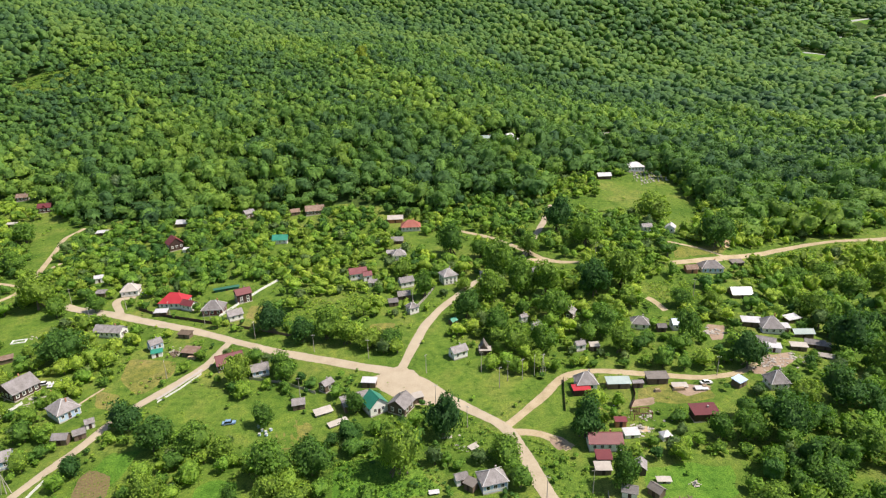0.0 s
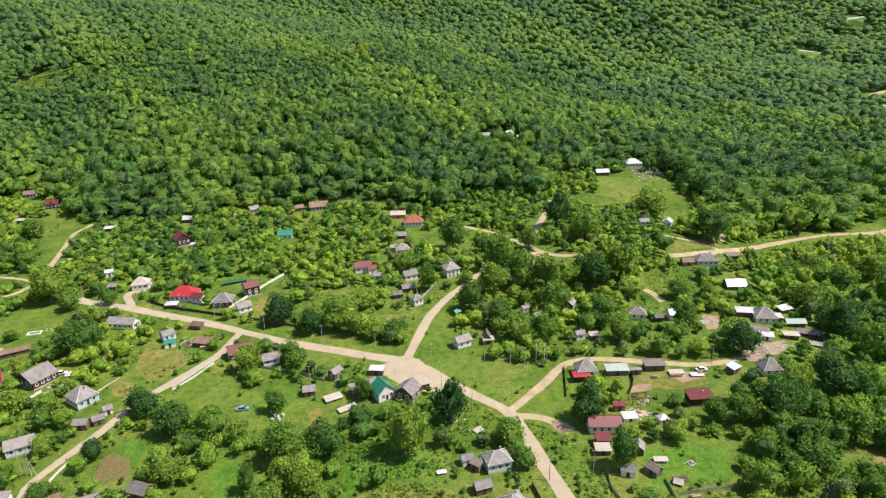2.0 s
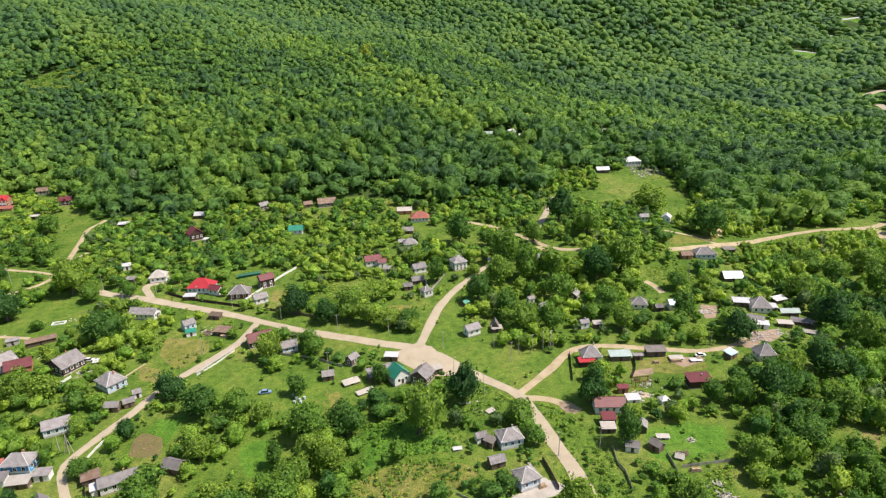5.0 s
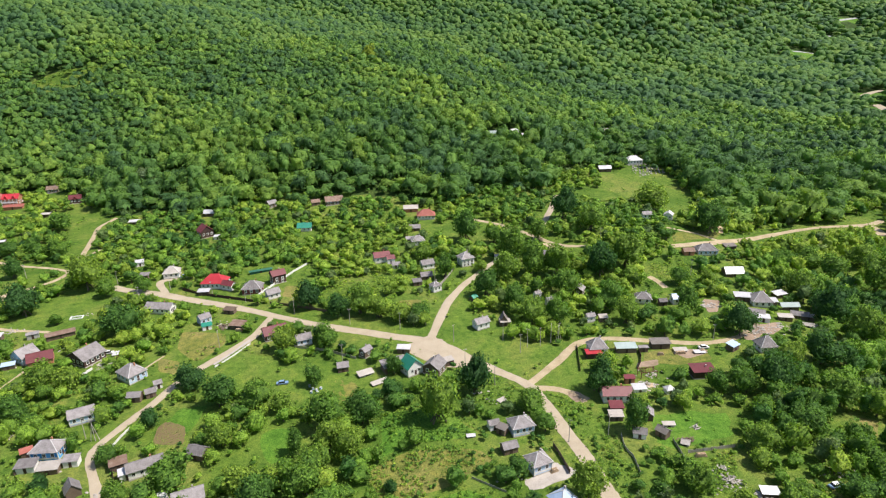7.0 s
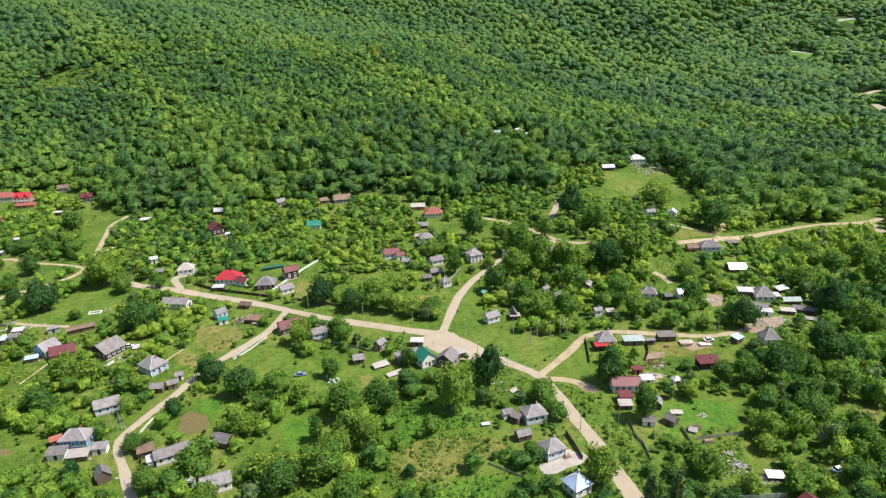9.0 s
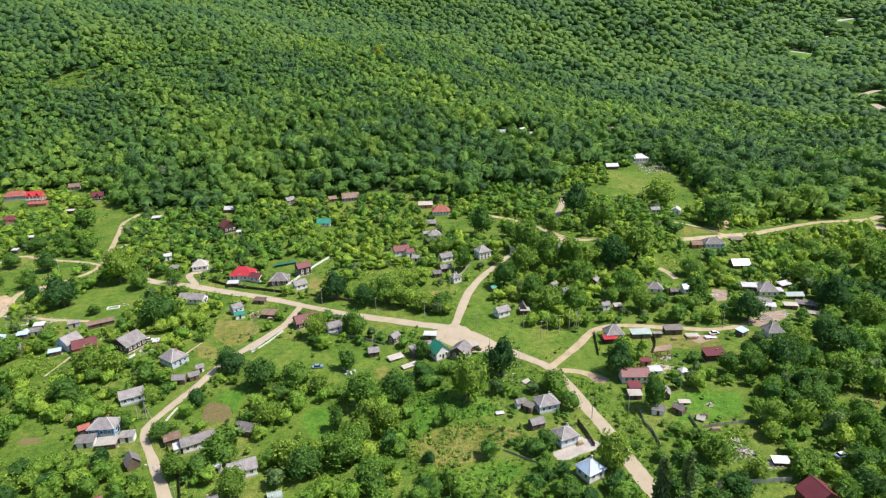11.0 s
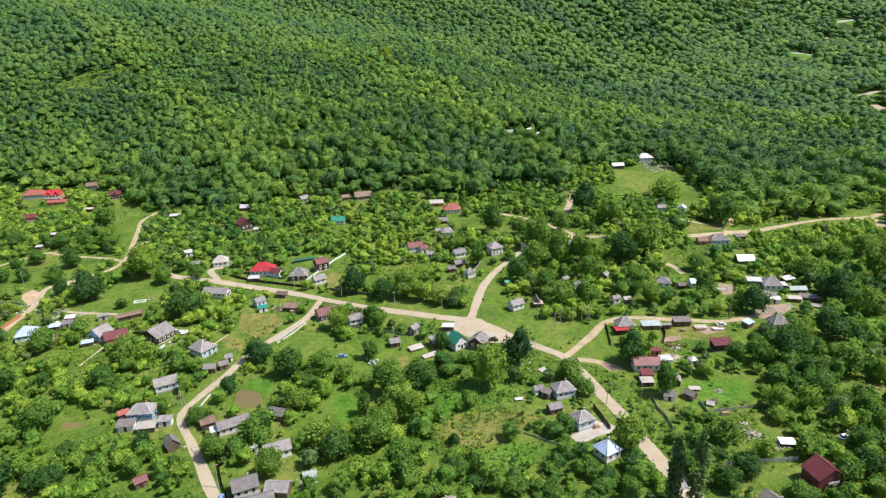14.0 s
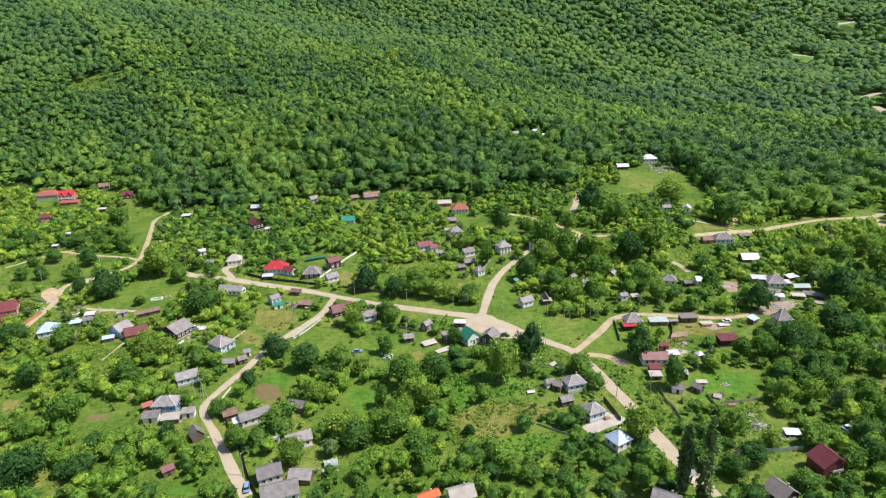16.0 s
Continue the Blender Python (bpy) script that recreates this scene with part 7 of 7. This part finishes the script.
# rank herbs on the rough plots and verges
hx_, hy_ = [], []
for p, s in CLEARINGS:
    if s >= 0.25:
        lo, hi = p.min(0), p.max(0)
        m = int(0.85 * (hi[0] - lo[0]) * (hi[1] - lo[1]))
        qx, qy = SEED.uniform(lo[0], hi[0], m), SEED.uniform(lo[1], hi[1], m)
        k = inside(qx, qy, p) & (np.sin(qx / 5 + 1) * np.sin(qy / 6) + SEED.normal(0, 0.5, m) > -0.25)
        hx_.append(qx[k])
        hy_.append(qy[k])
hx_, hy_ = np.concatenate(hx_), np.concatenate(hy_)
ok = ~taken(hx_, hy_, 0.4, False)
hx_, hy_ = hx_[ok], hy_[ok]
hr_ = SEED.uniform(0.3, 0.9, len(hx_))
scatter("herbs", hx_, hy_, hr_, hr_ * SEED.uniform(0.9, 1.7, len(hx_)), TUFT_KINDS, GARDEN, rng, "rank green herbs and nettles on rough verges", "herbs", None, 0.22)

# crop rows in the ploughed bed
row_u, row_v = np.meshgrid(np.arange(-16, 16, 0.6), np.arange(-16, 16, 1.35))
row_u, row_v = row_u.ravel() + SEED.normal(0, 0.15, row_u.size), row_v.ravel() + SEED.normal(0, 0.1, row_v.size)
row_x, row_y = -85.3 + 0.87 * row_u - 0.5 * row_v, -53.9 + 0.5 * row_u + 0.87 * row_v
ok = inside(row_x, row_y, [(-94.1, -46.1), (-90.5, -42.0), (-84.1, -44.8), (-80.2, -49.8), (-79.2, -58.5), (-85.4, -59.7), (-92.0, -57.1)])
row_x, row_y = row_x[ok], row_y[ok]
scatter("crop_rows", row_x, row_y, SEED.uniform(0.2, 0.36, len(row_x)), SEED.uniform(0.2, 0.45, len(row_x)), TUFT_KINDS, GARDEN, rng, "rows of young green plants in a brown bed", "crop rows")

# the wood on the hill
YOUNG_WOOD = [(-392, 444), (-392, 462), (-366, 478), (-322, 484), (-312, 466), (-328, 440), (-356, 432)]
RIVER_BENDS = [(33.43, 28.0, 1655.0, 1755.0), (36.0, 30.0, 2381.0, 2531.0), (34.88, 13.0, 2115.0, 2265.0), (38.35, 16.0, 998.0, 1053.0), (39.18, 10.0, 908.0, 963.0)]


# open meadow in front of the river bends: direction, half width, from and to
OPENINGS = []
for deg, half, a, b in RIVER_BENDS:
    OPENINGS.append((math.sin(radians(deg)), math.cos(radians(deg)), (half, a, b)))


def ring(n, near, far, a0, a1, rng):
    az = np.radians(rng.uniform(a0, a1, n))
    dist = np.sqrt(rng.uniform(near ** 2, far ** 2, n))
    return EYE[0] + dist * np.sin(az), EYE[1] + dist * np.cos(az)


def forest(name, n, near, far, a0, a1, r0, r1, closeness, variants, label, trunk=None, seed=31, leaves=None, shown=True):
    """A closed wood in a sector seen from the usual viewpoint; shown: on the slopes that face the village, or on those behind."""
    rng = np.random.default_rng(seed)
    x, y = ring(n, near, far, a0, a1, rng)
    dist = np.hypot(x - EYE[0], y - EYE[1])
    ok = ((height(x, y) + 10 - 123) / dist < 0.068) == shown
    x, y, dist = x[ok], y[ok], dist[ok]
    n = len(x)
    rad = (r0 + (r1 - r0) * rng.random(n) ** 1.7) * np.interp(dist, [420, 520, 660, 900, 1200, 1800, 2800], [1.08, 1.0, 0.84, 0.84, 1.0, 1.3, 1.8]) * (1 + 0.30 / (1 + np.exp(-(x - 150) / 60)))
    order = np.argsort(-rad + rng.uniform(0, 0.6 * (r1 - r0), n))
    x, y, rad = x[order], y[order], rad[order]
    wob = 7 * np.sin(x / 13 + 0.6) + 9 * np.sin(x / 31 + y / 17)
    ok = ~inside(x, y + wob + rng.normal(0, 5, n), VILLAGE) & (y > -300)
    x, y, rad = x[ok], y[ok], rad[ok]
    ok = ~taken(x, y, 0.5 + 0.62 * rad, False, 15.0)
    x, y, rad = x[ok], y[ok], rad[ok]
    k = spaced(x, y, rad, 2 * rad.max(), closeness)
    x, y, rad = x[k], y[k], rad[k]
    tall = (5.0 + rad * rng.uniform(0.9, 1.9, len(x))) * (1 + 0.16 * np.sin(x / 23) * np.sin(y / 29 + 1))
    border = inside(x, y - 22, VILLAGE)
    tall = np.where(border, tall * rng.uniform(0.6, 0.9, len(x)), tall)
    young = inside(x, y, YOUNG_WOOD)
    thin = young & (rng.random(len(x)) < 0.45)
    x, y, rad, tall, border, young = x[~thin], y[~thin], rad[~thin], tall[~thin], border[~thin], young[~thin]
    young &= np.sin((x - 0.9 * y) / 4.5) + 0.5 * rng.normal(size=len(x)) > -0.5
    tall = np.where(young, 2.5 + 2.0 * rng.random(len(x)), tall)
    rad = np.where(young, rad * 0.42, rad)
    keep = np.ones(len(x), bool)
    for rx, ry, w in OPENINGS:
        u, v = (x - EYE[0]) * ry - (y - EYE[1]) * rx, (x - EYE[0]) * rx + (y - EYE[1]) * ry
        keep &= ~((np.abs(u) < w[0] + rad * 0.5) & (v > w[1]) & (v < w[2] + rad))
        tall = np.where((np.abs(u) < w[0]) & (v > w[1] - 60) & (v <= w[1]), tall * 0.6, tall)
    x, y, rad, tall, border, young = x[keep], y[keep], rad[keep], tall[keep], border[keep], young[keep]
    deep = np.minimum(tall * 0.5, rad * rng.uniform(1.0, 1.4, len(x)))
    deep = np.where(border, tall * 0.5, deep)
    # tint by place; past y 620 eastward leaves are lightened to offset shaded gaps
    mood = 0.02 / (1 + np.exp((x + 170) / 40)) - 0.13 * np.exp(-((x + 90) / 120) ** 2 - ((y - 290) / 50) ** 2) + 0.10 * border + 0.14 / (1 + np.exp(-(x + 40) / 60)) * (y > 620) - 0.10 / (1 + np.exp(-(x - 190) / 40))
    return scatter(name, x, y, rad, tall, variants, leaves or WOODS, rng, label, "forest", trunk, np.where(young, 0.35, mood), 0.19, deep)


# bushes and saplings along the edge of the wood
rng = np.random.default_rng(43)
n = 9000
x, y = rng.uniform(-430, 420, n), rng.uniform(120, 300, n)
wob = 7 * np.sin(x / 13 + 0.6) + 9 * np.sin(x / 31 + y / 17)
ok = ~inside(x, y + wob, [(a, b - 6) for a, b in VILLAGE]) & inside(x, y - 26, VILLAGE) & ~taken(x, y, 1.0, False, 15.0)
x, y = x[ok], y[ok]
rad = 1.3 + 2.2 * rng.random(len(x)) ** 1.5
k = spaced(x, y, rad, 8.0, 0.5)
x, y, rad = x[k], y[k], rad[k]
scatter("thicket", x, y, rad, rad * rng.uniform(1.3, 2.2, len(x)), BUSH_KINDS, WOODS, rng, "leafy bushes and saplings along the edge of the wood", "bushes", None, 0.1)

rng = np.random.default_rng(41)
NEAR_KINDS = [crown(rng, 2, 15, 0.72, 130, 0.105, 1.0, 0.88, 0.92, 0.55, -0.25) for i in range(12)]
EDGE_KINDS = [crown(rng, 2, 11, 0.72, 26, 0.15, 1.0, 0.90, 0.90, 0.5, -0.1) for i in range(12)]
FAR_KINDS = [crown(rng, 2, 9, 0.72, 2, 0.19, 1.0, 0.97, 0.88, 0.4, -0.3) for i in range(12)]
forest("woodland", 26000, 330, 575, -42, 46, 3.0, 7.4, 0.56, NEAR_KINDS, "dense broadleaf wood at the foot of the hill", None, 31)
forest("upper_woodland", 60000, 570, 830, -42, 46, 3.2, 6.6, 0.57, EDGE_KINDS, "dense broadleaf wood on the hillside", None, 34)
forest("far_woodland", 120000, 825, 1450, -42, 46, 4.4, 7.4, 0.59, FAR_KINDS, "dense broadleaf wood higher on the hill", None, 32, HAZED_WOODS)
forest("distant_woodland", 60000, 1440, 3400, 8, 46, 5.4, 8.0, 0.60, FAR_KINDS, "distant wooded ridges across the valley", None, 33, HAZED_WOODS)
forest("ridge_woodland", 2600, 900, 3400, -42, 46, 10.0, 14.0, 0.62, FAR_KINDS, "broadleaf wood on the far side of the ridges", None, 35, HAZED_WOODS, False)
